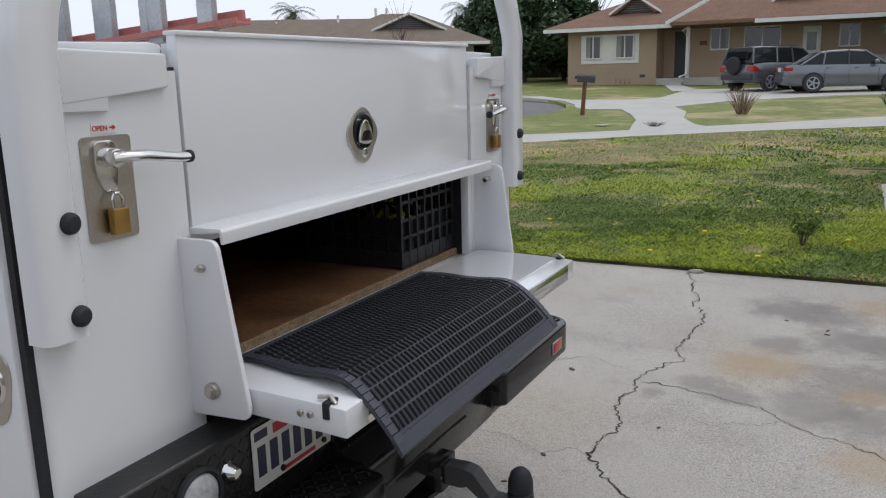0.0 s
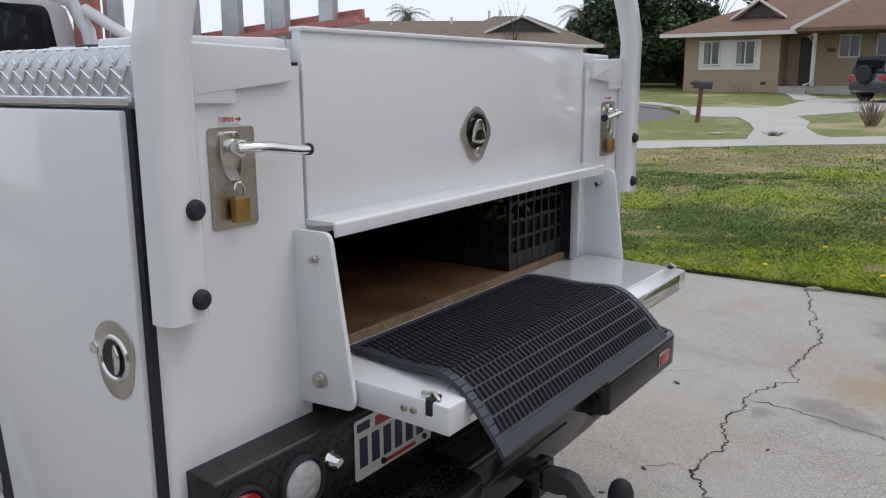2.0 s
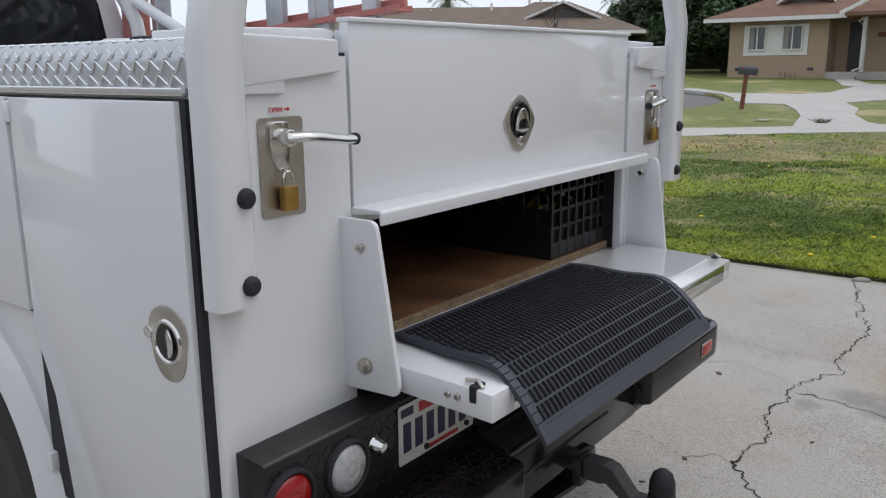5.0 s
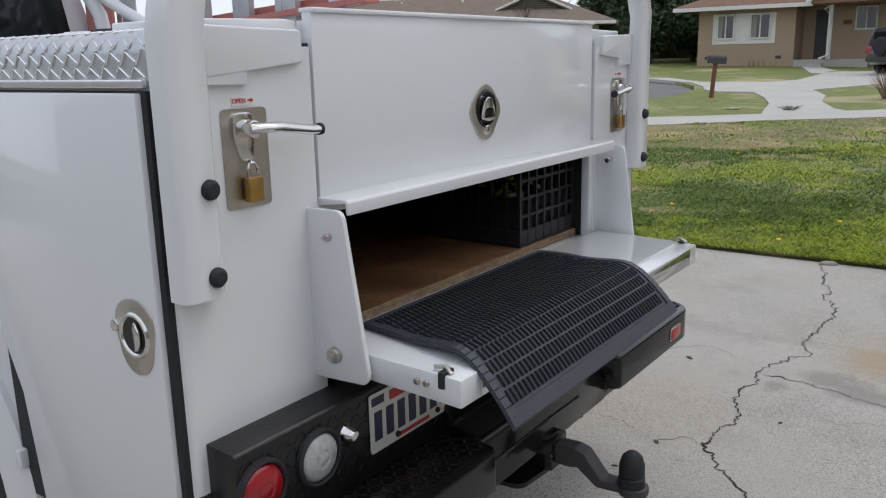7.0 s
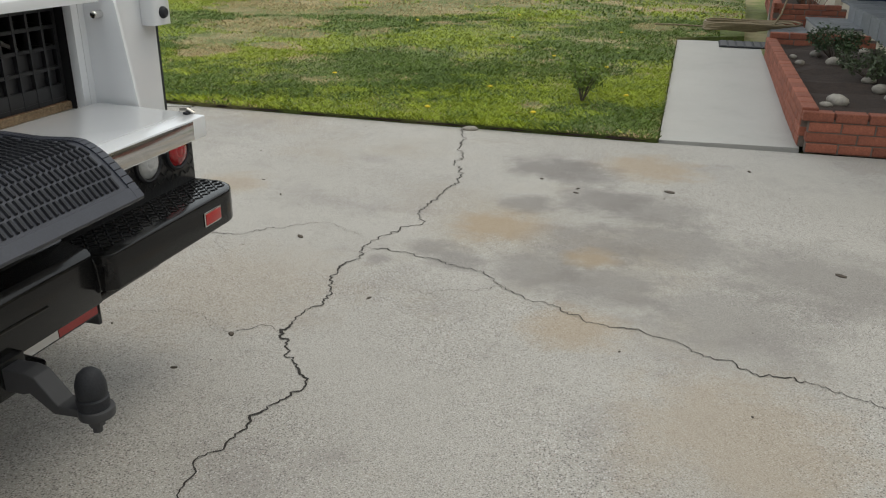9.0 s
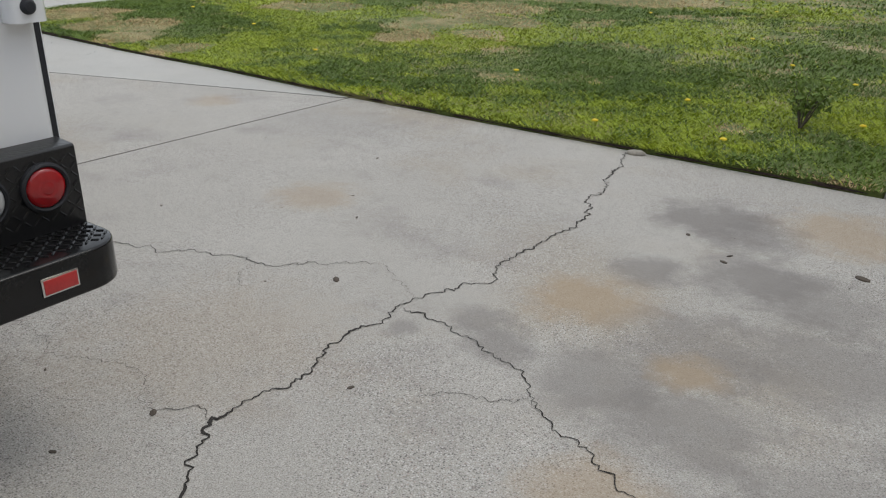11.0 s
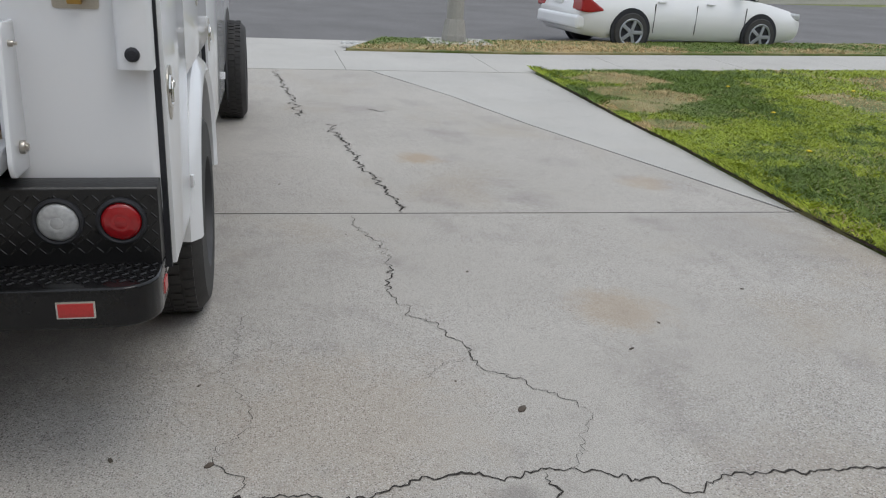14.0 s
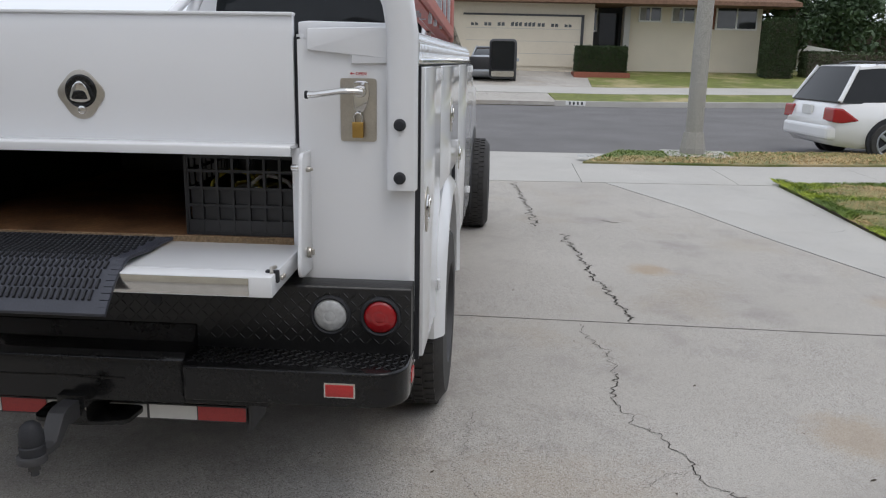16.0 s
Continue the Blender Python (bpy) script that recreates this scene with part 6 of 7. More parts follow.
part("roof", ybox(2.3, 12.5, 7.0, 22.0, 3.0, 3.2), M_ROOF, oh)
# added roof over the unseen garage side
part("unseen_garage_roof", ybox(4.6, 12.5, -9.5, 7.0, 3.0, 3.2), M_ROOF, oh)
part("front_door", ybox(2.96, 4.1, 15.66, 15.74, 0.52, 2.8), M_BLUE, oh, "navy blue front door")
part("door_frame", ybox(2.84, 2.96, 15.58, 15.80, 0.50, 2.85), M_TRIM, oh)
part("porch_side", ybox(2.75, 2.95, 10.9, 15.6, -0.1, 0.50), M_STUCCO_CREAM, oh)
part("porch_core", ybox(2.95, 5.5, 10.9, 15.6, -0.1, 0.50), M_STUCCO_CREAM, oh)
for s_x, s_z in ((2.16, 0.33), (1.62, 0.20)):
    part("step_core", ybox(s_x, 2.75, 13.15, 14.75, -0.05, s_z - 0.02), M_STUCCO_GREY, oh)


# ---- trees and shrubs ----
def leaf_cloud(rnd, clumps, per, size, spread, mat_vary=True):
    """Many small leaf blades round clump centres, as one mesh."""
    verts, faces = [], []
    for c, r in clumps:
        for _ in range(per):
            d = Vector((rnd.gauss(0, 1), rnd.gauss(0, 1), rnd.gauss(0, 0.8)))
            d.normalize()
            p = Vector(c) + d * r * (0.55 + 0.5 * rnd.random() ** 0.6)
            t = Vector((rnd.uniform(-1, 1), rnd.uniform(-1, 1), rnd.uniform(-1, 0.4))).normalized()
            q = t.cross(Vector((rnd.uniform(-1, 1), rnd.uniform(-1, 1), rnd.uniform(-1, 1)))).normalized()
            s = size * rnd.uniform(0.6, 1.3)
            k = len(verts)
            verts += [tuple(p - t * s), tuple(p + q * s * 0.42), tuple(p + t * s), tuple(p - q * s * 0.42)]
            faces.append((k, k + 1, k + 2, k + 3))
    me = bpy.data.meshes.new("crown")
    me.from_pydata(verts, [], faces)
    return me


def tree(at, h, r, seed, label, mat=M_LEAF, leaf=0.17, clumps=34, per=70, stem=0.35, bare=False, name="tree", squash=0.8, trunk_r=None):
    rnd = random.Random(seed)
    th = thing(name, at, label, "tree" if name == "tree" else "shrub")
    tr = trunk_r or 0.035 * h
    top = Vector((rnd.uniform(-0.2, 0.2), rnd.uniform(-0.2, 0.2), h * 0.8))
    path = [Vector((0, 0, 0)), Vector((rnd.uniform(-0.1, 0.1), 0, h * stem)), top]
    bm = tube([(0, 0, -0.2), tuple(path[1] * 0.5), tuple(path[1]), tuple((path[1] + top) / 2 + Vector((0.1, 0.05, 0))), tuple(top)], tr, 8, r_end=tr * 0.2)
    part("trunk", bm, M_BARK, th, smooth=True)
    cl = []
    for k in range(12 if not bare else 26):
        z0 = h * (stem * 0.8 + rnd.uniform(0.0, 0.45))
        a = rnd.uniform(0, 6.28)
        e = Vector((math.cos(a) * r * rnd.uniform(0.5, 0.95), math.sin(a) * r * rnd.uniform(0.5, 0.95), min(h * 0.98, z0 + h * rnd.uniform(0.15, 0.42))))
        m = Vector((e.x * 0.45, e.y * 0.45, z0 + (e.z - z0) * 0.4))
        part("limb", tube([(0, 0, z0 * 0.95), tuple(m), tuple(e)], tr * (0.4 if not bare else 0.22), 6, r_end=tr * 0.06), M_BARK, th)
        cl.append((e, r * 0.30))
    if not bare:
        for k in range(clumps):
            a, f = rnd.uniform(0, 6.28), rnd.random() ** 0.5
            z = rnd.uniform(-1, 1)
            w = math.sqrt(max(0, 1 - z * z))
            cl.append((Vector((math.cos(a) * r * f * w, math.sin(a) * r * f * w, h * (0.5 + stem * 0.45) + z * (h * (0.5 - stem * 0.45)) * squash)), r * rnd.uniform(0.18, 0.34)))
        me = leaf_cloud(rnd, cl, per, leaf, r)
        me.materials.append(mat)
        tagged(new("crown", me), kind="stuff").parent = th
    return th


def palm(at, h, seed, label):
    rnd = random.Random(seed)
    th = thing("palm_tree", at, label, "palm tree")
    part("trunk", tube([(0, 0, -0.3), (0.1, 0, h * 0.5), (0.0, 0.1, h)], 0.28, 10, r_end=0.2), M_BARK, th, smooth=True)
    for k in range(34):
        a, lift = rnd.uniform(0, 6.28), rnd.uniform(-0.7, 1.1)
        L = rnd.uniform(1.7, 2.5)
        verts, faces = [], []
        pts = []
        for j in range(9):
            t = j / 8
            pts.append(Vector((math.cos(a) * L * t * math.cos(lift * (1 - 0.4 * t)), math.sin(a) * L * t * math.cos(lift * (1 - 0.4 * t)), h + L * t * math.sin(lift) - 0.9 * t * t * L * 0.7)))
        side = Vector((-math.sin(a), math.cos(a), 0))
        for j in range(8):
            for s in (-1, 1):
                for u in (0.0, 0.5):
                    p = pts[j].lerp(pts[j + 1], u)
                    q = p + side * s * (0.42 * (1 - abs(j / 8 - 0.35))) + Vector((0, 0, -0.18)) + (pts[j + 1] - pts[j]) * 0.9
                    n = len(verts)
                    verts += [tuple(p), tuple(p + (pts[j + 1] - pts[j]) * 0.22), tuple(q)]
                    faces.append((n, n + 1, n + 2))
        me = bpy.data.meshes.new("frond")
        me.from_pydata(verts, [], faces)
        me.materials.append(M_PALM)
        new("frond", me).parent = th
    return th


def hedge(name, x0, x1, y0, y1, h, seed, label, leaf=0.06, n=5200, taper=0.0, mat=M_HEDGE):
    """A clipped hedge: a dark heart clad in small leaves."""
    rnd = random.Random(seed)
    z = land((x0 + x1) / 2, (y0 + y1) / 2) + 0.05
    th = thing(name, ((x0 + x1) / 2, (y0 + y1) / 2, z), label, "hedge")
    a, b = (x1 - x0) / 2, (y1 - y0) / 2
    part("heart", box(-a + 0.06, a - 0.06, -b + 0.06, b - 0.06, 0, h - 0.06), M_BARK, th)
    verts, faces = [], []
    for _ in range(n):
        f = rnd.random()
        z1 = rnd.random() ** 0.9 * h
        k = 1 - taper * (z1 / h) ** 2
        if f < 0.42:
            p = Vector((a * k, rnd.uniform(-b, b) * k, z1))
        elif f < 0.62:
            p = Vector((rnd.uniform(-a, a) * k, -b * k, z1))
        elif f < 0.74:
            p = Vector((rnd.uniform(-a, a) * k, b * k, z1))
        else:
            k = 1 - taper
            p = Vector((rnd.uniform(-a, a) * k, rnd.uniform(-b, b) * k, h))
        p += Vector((rnd.gauss(0, 0.03), rnd.gauss(0, 0.03), rnd.gauss(0, 0.03)))
        t = Vector((rnd.uniform(-1, 1), rnd.uniform(-1, 1), rnd.uniform(-1, 1))).normalized()
        q = t.orthogonal().normalized()
        n0 = len(verts)
        s = leaf * rnd.uniform(0.7, 1.4)
        verts += [tuple(p - t * s), tuple(p + q * s * 0.6), tuple(p + t * s), tuple(p - q * s * 0.6)]
        faces.append((n0, n0 + 1, n0 + 2, n0 + 3))
    me = bpy.data.meshes.new("foliage")
    me.from_pydata(verts, [], faces)
    me.materials.append(mat)
    tagged(new("foliage", me), kind="stuff").parent = th
    return th


def at_land(x, y, dz=0.0):
    return (x, y, land(min(x, 60), min(y, 60)) + dz)


hedge("box_hedge", -34.6, -33.4, 5.9, 7.9, 1.15, 1, leaf=0.03, n=12000, label="clipped dark box hedge by the garage")
tagged(part("hedge_edging", box(-34.9, -33.2, 5.8, 8.05, land(-34, 7) - 0.1, land(-34, 7) + 0.20), M_BRICK), "low red brick edging round a hedge", "edging")
hedge("column_hedge", -35.0, -33.9, 13.6, 14.7, 2.3, 2, leaf=0.03, n=12000, label="tall clipped dark green column shrub", taper=0.08)
hedge("long_hedge", -35.4, -34.6, 15.4, 26.0, 1.4, 3, leaf=0.04, n=15000, label="long low bright green clipped hedge", mat=M_LEAF_PALE)
tree(at_land(-37.0, 15.4), 5.0, 1.5, 11, "dark leafy tree beside the cream house", stem=0.15, clumps=26)
tree(at_land(-40.5, 18.6), 4.2, 2.2, 12, "round dark green tree over a hedge", stem=0.2, clumps=40, per=90)
tree(at_land(-44, 24), 6.5, 3.2, 13, "leafy tree in a far garden", M_LEAF_PALE)
tree(at_land(-46, 7), 9.0, 3.2, 14, "tall leafy tree behind the cream house")
# beyond the lawn, between the two houses
for k, (x, y, h, r) in enumerate(((-17.4, 44.5, 5.6, 2.4), (-19.6, 47.0, 6.4, 2.6), (-16.0, 47.5, 5.2, 2.0), (-21.8, 50, 5.0, 2.4))):
    tree(at_land(x, y), h, r, 20 + k, "dense dark green garden tree beside the tan house", stem=0.1, clumps=48, per=95, leaf=0.2)
tree(at_land(-15.5, 52), 9.0, 2.6, 31, "bare leafless tree against the sky", bare=True, trunk_r=0.14)
tree(at_land(-13.2, 54), 9.6, 2.4, 32, "tall thin tree with sparse leaves", stem=0.5, clumps=22, per=45)
tree(at_land(-20.5, 54), 8.2, 2.0, 33, "bare leafless tree against the sky", bare=True, trunk_r=0.12)
tree(at_land(-10.5, 56), 9.5, 2.6, 34, "tall leafy tree behind the tan house", M_LEAF_PALE, stem=0.4)
tree(at_land(2.9, 37.0), 4.6, 2.3, 35, "olive-green tree beside the tan house", M_LEAF_PALE, stem=0.2, clumps=40)
tree(at_land(5.2, 38.5), 5.6, 2.6, 36, "dark garden tree beside the tan house", stem=0.15, clumps=46)
tree(at_land(1.0, 55), 8.5, 3.0, 37, "leafy tree behind the tan house")
tree(at_land(-6.0, 58), 8.0, 2.4, 38, "bare leafless tree against the sky", bare=True, trunk_r=0.12)
tree((-19.0, 33.5, land(-19, 33.5)), 4.3, 0.9, 39, "small bare ornamental tree before the grey house", bare=True, trunk_r=0.06)
palm(at_land(-28.2, 60), 5.0, 41, "short palm tree with drooping fronds")
palm(at_land(-24.0, 62), 6.2, 42, "palm tree with drooping fronds")
palm(at_land(-43.4, 58), 5.3, 43, "distant palm tree over the roofs")
hedge("back_hedge", -32.0, 6.0, 51.0, 52.5, 2.6, 5, "long dark untrimmed hedge behind the houses", leaf=0.22, n=7000)
hedge("back_hedge", -50.0, -49.0, -10.0, 34.0, 2.6, 6, "long dark hedge behind the cream house", leaf=0.22, n=7000)
hedge("garden_hedge", -22.5, -18.0, 41.5, 42.5, 1.9, 4, "dark untrimmed hedge between the gardens", leaf=0.1, n=6000)

# overhead lines between two far poles
poles = thing("power_line", (-44, 66, land(-44, 60)), "thin black power lines on wooden poles over the roofs", "power line")
for x in (-16, 48):
    part("pole", cyl((x, 0, 4.4), 0.13, 9.4, "z", 8, r2=0.09), M_BARK, poles)
    part("cross_arm", box(x - 0.06, x + 0.06, -0.9, 0.9, 8.6, 8.75), M_BARK, poles)
for k in range(3):
    part("wire", tube([(-16 + 8 * j, -0.8 + 0.8 * k, 8.75 - 1.1 * math.sin(j / 8 * math.pi)) for j in range(9)], 0.022, 5), M_CABLE, poles)

# unseen plain wall, added to close the near side and dim the truck's flank
tagged(part("side_light_blocker", box(-8.0, 5.2, -3.35, -3.2, -0.1, 2.5), M_STUCCO_GREY), "unseen plain grey wall added along the drive to cut light", "wall", kind="structure")


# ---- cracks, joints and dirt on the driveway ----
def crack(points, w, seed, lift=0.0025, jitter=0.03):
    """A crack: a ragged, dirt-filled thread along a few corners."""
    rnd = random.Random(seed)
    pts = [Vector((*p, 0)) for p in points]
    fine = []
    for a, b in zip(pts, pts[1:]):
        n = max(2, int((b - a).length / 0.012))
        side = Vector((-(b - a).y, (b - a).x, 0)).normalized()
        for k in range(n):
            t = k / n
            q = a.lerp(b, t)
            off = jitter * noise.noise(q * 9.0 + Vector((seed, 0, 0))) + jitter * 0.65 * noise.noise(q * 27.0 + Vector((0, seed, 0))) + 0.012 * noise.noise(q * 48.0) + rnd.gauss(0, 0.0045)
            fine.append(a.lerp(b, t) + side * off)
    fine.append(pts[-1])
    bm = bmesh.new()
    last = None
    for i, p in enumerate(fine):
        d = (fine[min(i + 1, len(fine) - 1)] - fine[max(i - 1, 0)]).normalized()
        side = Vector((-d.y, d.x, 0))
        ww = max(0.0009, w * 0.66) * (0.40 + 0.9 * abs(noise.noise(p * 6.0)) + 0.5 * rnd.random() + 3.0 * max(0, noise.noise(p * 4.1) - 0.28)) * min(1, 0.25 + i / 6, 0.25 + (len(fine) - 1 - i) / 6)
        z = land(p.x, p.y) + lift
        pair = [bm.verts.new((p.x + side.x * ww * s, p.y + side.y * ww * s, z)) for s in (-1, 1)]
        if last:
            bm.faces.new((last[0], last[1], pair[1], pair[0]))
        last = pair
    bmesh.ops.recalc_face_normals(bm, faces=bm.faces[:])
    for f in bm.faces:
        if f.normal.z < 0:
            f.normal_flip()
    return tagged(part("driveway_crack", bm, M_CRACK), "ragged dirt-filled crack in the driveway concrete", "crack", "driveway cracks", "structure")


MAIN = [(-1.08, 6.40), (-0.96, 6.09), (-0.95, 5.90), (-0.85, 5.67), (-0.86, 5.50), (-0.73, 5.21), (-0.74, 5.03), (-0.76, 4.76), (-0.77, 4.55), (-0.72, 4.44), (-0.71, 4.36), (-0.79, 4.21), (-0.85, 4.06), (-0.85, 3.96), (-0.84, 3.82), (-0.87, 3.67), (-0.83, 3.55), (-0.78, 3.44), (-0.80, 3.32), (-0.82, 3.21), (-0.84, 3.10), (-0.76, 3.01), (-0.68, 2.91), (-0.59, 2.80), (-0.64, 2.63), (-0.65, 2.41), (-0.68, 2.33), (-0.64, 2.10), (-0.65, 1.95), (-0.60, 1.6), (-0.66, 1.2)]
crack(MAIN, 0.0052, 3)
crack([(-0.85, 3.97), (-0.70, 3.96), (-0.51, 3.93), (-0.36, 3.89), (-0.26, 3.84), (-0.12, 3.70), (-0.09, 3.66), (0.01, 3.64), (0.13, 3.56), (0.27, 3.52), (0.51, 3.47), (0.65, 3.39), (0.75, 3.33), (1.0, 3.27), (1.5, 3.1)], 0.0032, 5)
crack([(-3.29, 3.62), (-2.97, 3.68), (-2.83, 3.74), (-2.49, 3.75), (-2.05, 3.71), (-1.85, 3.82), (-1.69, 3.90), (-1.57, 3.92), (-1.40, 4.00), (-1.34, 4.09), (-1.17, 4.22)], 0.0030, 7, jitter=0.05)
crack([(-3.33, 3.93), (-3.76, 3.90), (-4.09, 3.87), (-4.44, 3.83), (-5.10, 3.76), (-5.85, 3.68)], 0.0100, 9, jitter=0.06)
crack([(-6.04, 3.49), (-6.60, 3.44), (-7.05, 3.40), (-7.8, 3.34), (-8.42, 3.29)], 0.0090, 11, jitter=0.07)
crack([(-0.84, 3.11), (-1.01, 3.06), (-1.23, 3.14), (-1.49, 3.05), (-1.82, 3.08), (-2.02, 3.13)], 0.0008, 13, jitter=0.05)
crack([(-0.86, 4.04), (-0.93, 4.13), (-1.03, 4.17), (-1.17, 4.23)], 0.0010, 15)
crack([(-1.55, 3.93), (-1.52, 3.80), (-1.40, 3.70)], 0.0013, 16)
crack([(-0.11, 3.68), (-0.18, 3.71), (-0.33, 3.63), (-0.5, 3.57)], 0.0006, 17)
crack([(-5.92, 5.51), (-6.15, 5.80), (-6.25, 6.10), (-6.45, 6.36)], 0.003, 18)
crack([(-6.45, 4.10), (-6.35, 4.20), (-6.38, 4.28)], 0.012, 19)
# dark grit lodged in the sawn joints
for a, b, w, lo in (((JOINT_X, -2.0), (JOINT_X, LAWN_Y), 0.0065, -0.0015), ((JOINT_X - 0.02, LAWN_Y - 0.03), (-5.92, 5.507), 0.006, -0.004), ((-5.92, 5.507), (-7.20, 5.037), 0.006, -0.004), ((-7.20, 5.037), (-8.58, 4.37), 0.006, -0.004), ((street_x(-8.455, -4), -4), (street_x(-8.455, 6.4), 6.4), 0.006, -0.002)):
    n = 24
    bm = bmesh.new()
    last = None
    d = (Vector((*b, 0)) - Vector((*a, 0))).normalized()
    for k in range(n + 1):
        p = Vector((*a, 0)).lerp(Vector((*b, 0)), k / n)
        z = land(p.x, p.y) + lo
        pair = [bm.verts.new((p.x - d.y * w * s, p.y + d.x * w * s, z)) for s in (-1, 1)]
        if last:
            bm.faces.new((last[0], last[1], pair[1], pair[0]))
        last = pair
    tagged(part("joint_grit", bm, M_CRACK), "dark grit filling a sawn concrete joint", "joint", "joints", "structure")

# bits of leaf and grit on the slab
rnd = random.Random(8)
bm = bmesh.new()
spots = [(-1.19, 4.0, 0.022), (-1.44, 2.96, 0.009), (-0.985, 3.02, 0.016), (-0.63, 3.46, 0.012), (-0.28, 5.33, 0.014), (-0.05, 5.12, 0.016), (-1.04, 2.75, 0.012), (-1.58, 4.56, 0.014), (-2.13, 5.36, 0.010), (-2.41, 4.1, 0.009), (-1.8, 4.78, 0.009), (-3.91, 3.26, 0.011), (-0.05, 5.2, 0.016), (0.45, 5.3, 0.03), (0.9, 5.9, 0.02), (1.2, 4.3, 0.024)]
spots += [(rnd.uniform(-8, 2), rnd.uniform(2.5, 6.4), rnd.uniform(0.003, 0.007)) for _ in range(70)]
for x, y, r in spots:
    own = bmesh.new()
    bmesh.ops.create_icosphere(own, subdivisions=1, radius=r)
    own.transform(Matrix.Translation((x, y, land(x, y) + 0.002)) @ Matrix.Rotation(rnd.uniform(0, 3), 4, "Z") @ Matrix.Diagonal((1.2, rnd.uniform(0.35, 0.8), 0.25, 1)))
    merge(bm, own)
tagged(part("leaf_litter", bm, M_BARK), "scattered dark leaf bits and grit on the concrete", "litter", kind="stuff")

# ---- lawn: blades, edge, dandelions, shrub ----
DRY = ((-8.30, 7.29, 0.55), (-7.22, 7.40, 0.55), (-4.65, 8.75, 0.42), (-4.95, 9.6, 0.55), (-5.2, 11.1, 0.9), (-5.9, 13.1, 1.2), (-4.15, 9.4, 0.4), (-7.5, 7.0, 0.45), (-6.7, 6.85, 0.40), (-5.85, 6.78, 0.35), (-7.9, 11.2, 0.8), (-6.9, 9.8, 0.55), (-3.9, 13.6, 1.1), (-3.3, 15.3, 1.3), (-2.2, 17.6, 1.5), (-5.0, 15.2, 1.2), (-4.3, 10.4, 0.5), (-0.05, 12.4, 0.3))


def dryness(x, y):
    d = 0.0
    for cx, cy, r in DRY:
        q = math.hypot(x - cx, (y - cy) * 0.9) / r
        d = max(d, 1.15 - q)
    d += 0.55 * noise.noise((x * 1.6, y * 1.6, 3.1)) + 0.34 * noise.noise((x * 4.5, y * 4.5, 7.7)) + 0.25 + 0.22 * min(1, max(0, (y - 8) / 6))
    return max(0.0, min(1.0, d))


def shade_of(x, y):
    return noise.noise((x * 0.55 + 4, y * 0.55, 0.4))


def inside(x, y, poly):
    c = False
    for (x0, y0), (x1, y1) in zip(poly, poly[1:] + poly[:1]):
        if (y0 > y) != (y1 > y) and x < (x1 - x0) * (y - y0) / (y1 - y0) + x0:
            c = not c
    return c


def blades(name, region, bounds, count, length, width, mats, label, seed):
    """Grass as slender leaning blades, sorted into lush, plain and straw."""
    rnd = random.Random(seed)
    packs = [([], []) for _ in mats]
    x0, x1, y0, y1 = bounds
    for _ in range(count):
        x, y = rnd.uniform(x0, x1), rnd.uniform(y0, y1)
        if not inside(x, y, region):
            continue
        d = dryness(x, y)
        d += rnd.gauss(0, 0.11)
        if d > 0.62 and rnd.random() < 0.12:
            continue
        k = 2 if d > 0.56 else (0 if shade_of(x, y) + 0.28 * noise.noise((x * 3.1, y * 3.1, 9)) + rnd.gauss(0, 0.09) > -0.06 else 1)
        v, f = packs[k]
        a = rnd.uniform(0, 6.283)
        tall = length * rnd.uniform(0.45, 1.1) * (0.55 if k == 2 else 1.0) * (1.0 + 0.5 * shade_of(x * 2, y * 2))
        lean = rnd.uniform(0.5, 1.7) * tall
        z = land(x, y) + 0.03
        c, s = math.cos(a), math.sin(a)
        n = len(v)
        v += [(x - s * width, y + c * width, z), (x + s * width, y - c * width, z), (x + c * lean * 0.4 + s * width * 0.8, y + s * lean * 0.4 - c * width * 0.8, z + tall * 0.65), (x + c * lean, y + s * lean, z + tall)]
        f += [(n, n + 1, n + 2), (n, n + 2, n + 3)]
    for (v, f), mat in zip(packs, mats):
        if not f:
            continue
        me = bpy.data.meshes.new(name)
        me.from_pydata(v, [], f)
        me.materials.append(mat)
        tagged(new(name, me), label, "grass", kind="stuff")


M_BL_LUSH = material("lush_blades", (0.36, 0.42, 0.035), 0.55, tint=(0.28, 0.35, 0.032), scale=2.0, fine=(9, 0.25))
M_BL_DEEP = material("deep_blades", (0.155, 0.225, 0.032), 0.55, tint=(0.10, 0.16, 0.026), scale=2.0, fine=(9, 0.25))
M_BL_STRAW = material("straw_blades", (0.60, 0.45, 0.24), 0.8, tint=(0.45, 0.32, 0.165), scale=3.0, fine=(12, 0.25))
MATS = (M_BL_LUSH, M_BL_DEEP, M_BL_STRAW)
blades("grass", LAWN, (-9.0, 0.35, 6.56, 9.2), 150000, 0.032, 0.0038, MATS, "short green and straw-coloured lawn grass blades", 51)
blades("grass", LAWN, (-9.4, 0.8, 9.2, 13.5), 95000, 0.034, 0.0065, MATS, "short green and straw-coloured lawn grass blades", 52)
blades("grass", LAWN, (-9.0, 2.0, 13.5, 21.0), 45000, 0.04, 0.013, MATS, "short green and straw-coloured lawn grass blades", 53)
VERGE = [(street_x(-10.2, 4.3), 4.3), (street_x(-11.66, 4.95), 4.95), (street_x(-11.66, 15.0), 15.0), (street_x(-10.2, 14.0), 14.0)]
blades("grass", VERGE, (-13.4, -10.1, 4.2, 15.0), 36000, 0.028, 0.007, (M_BL_STRAW, M_BL_DEEP, M_BL_STRAW), "short patchy verge grass blades", 54)

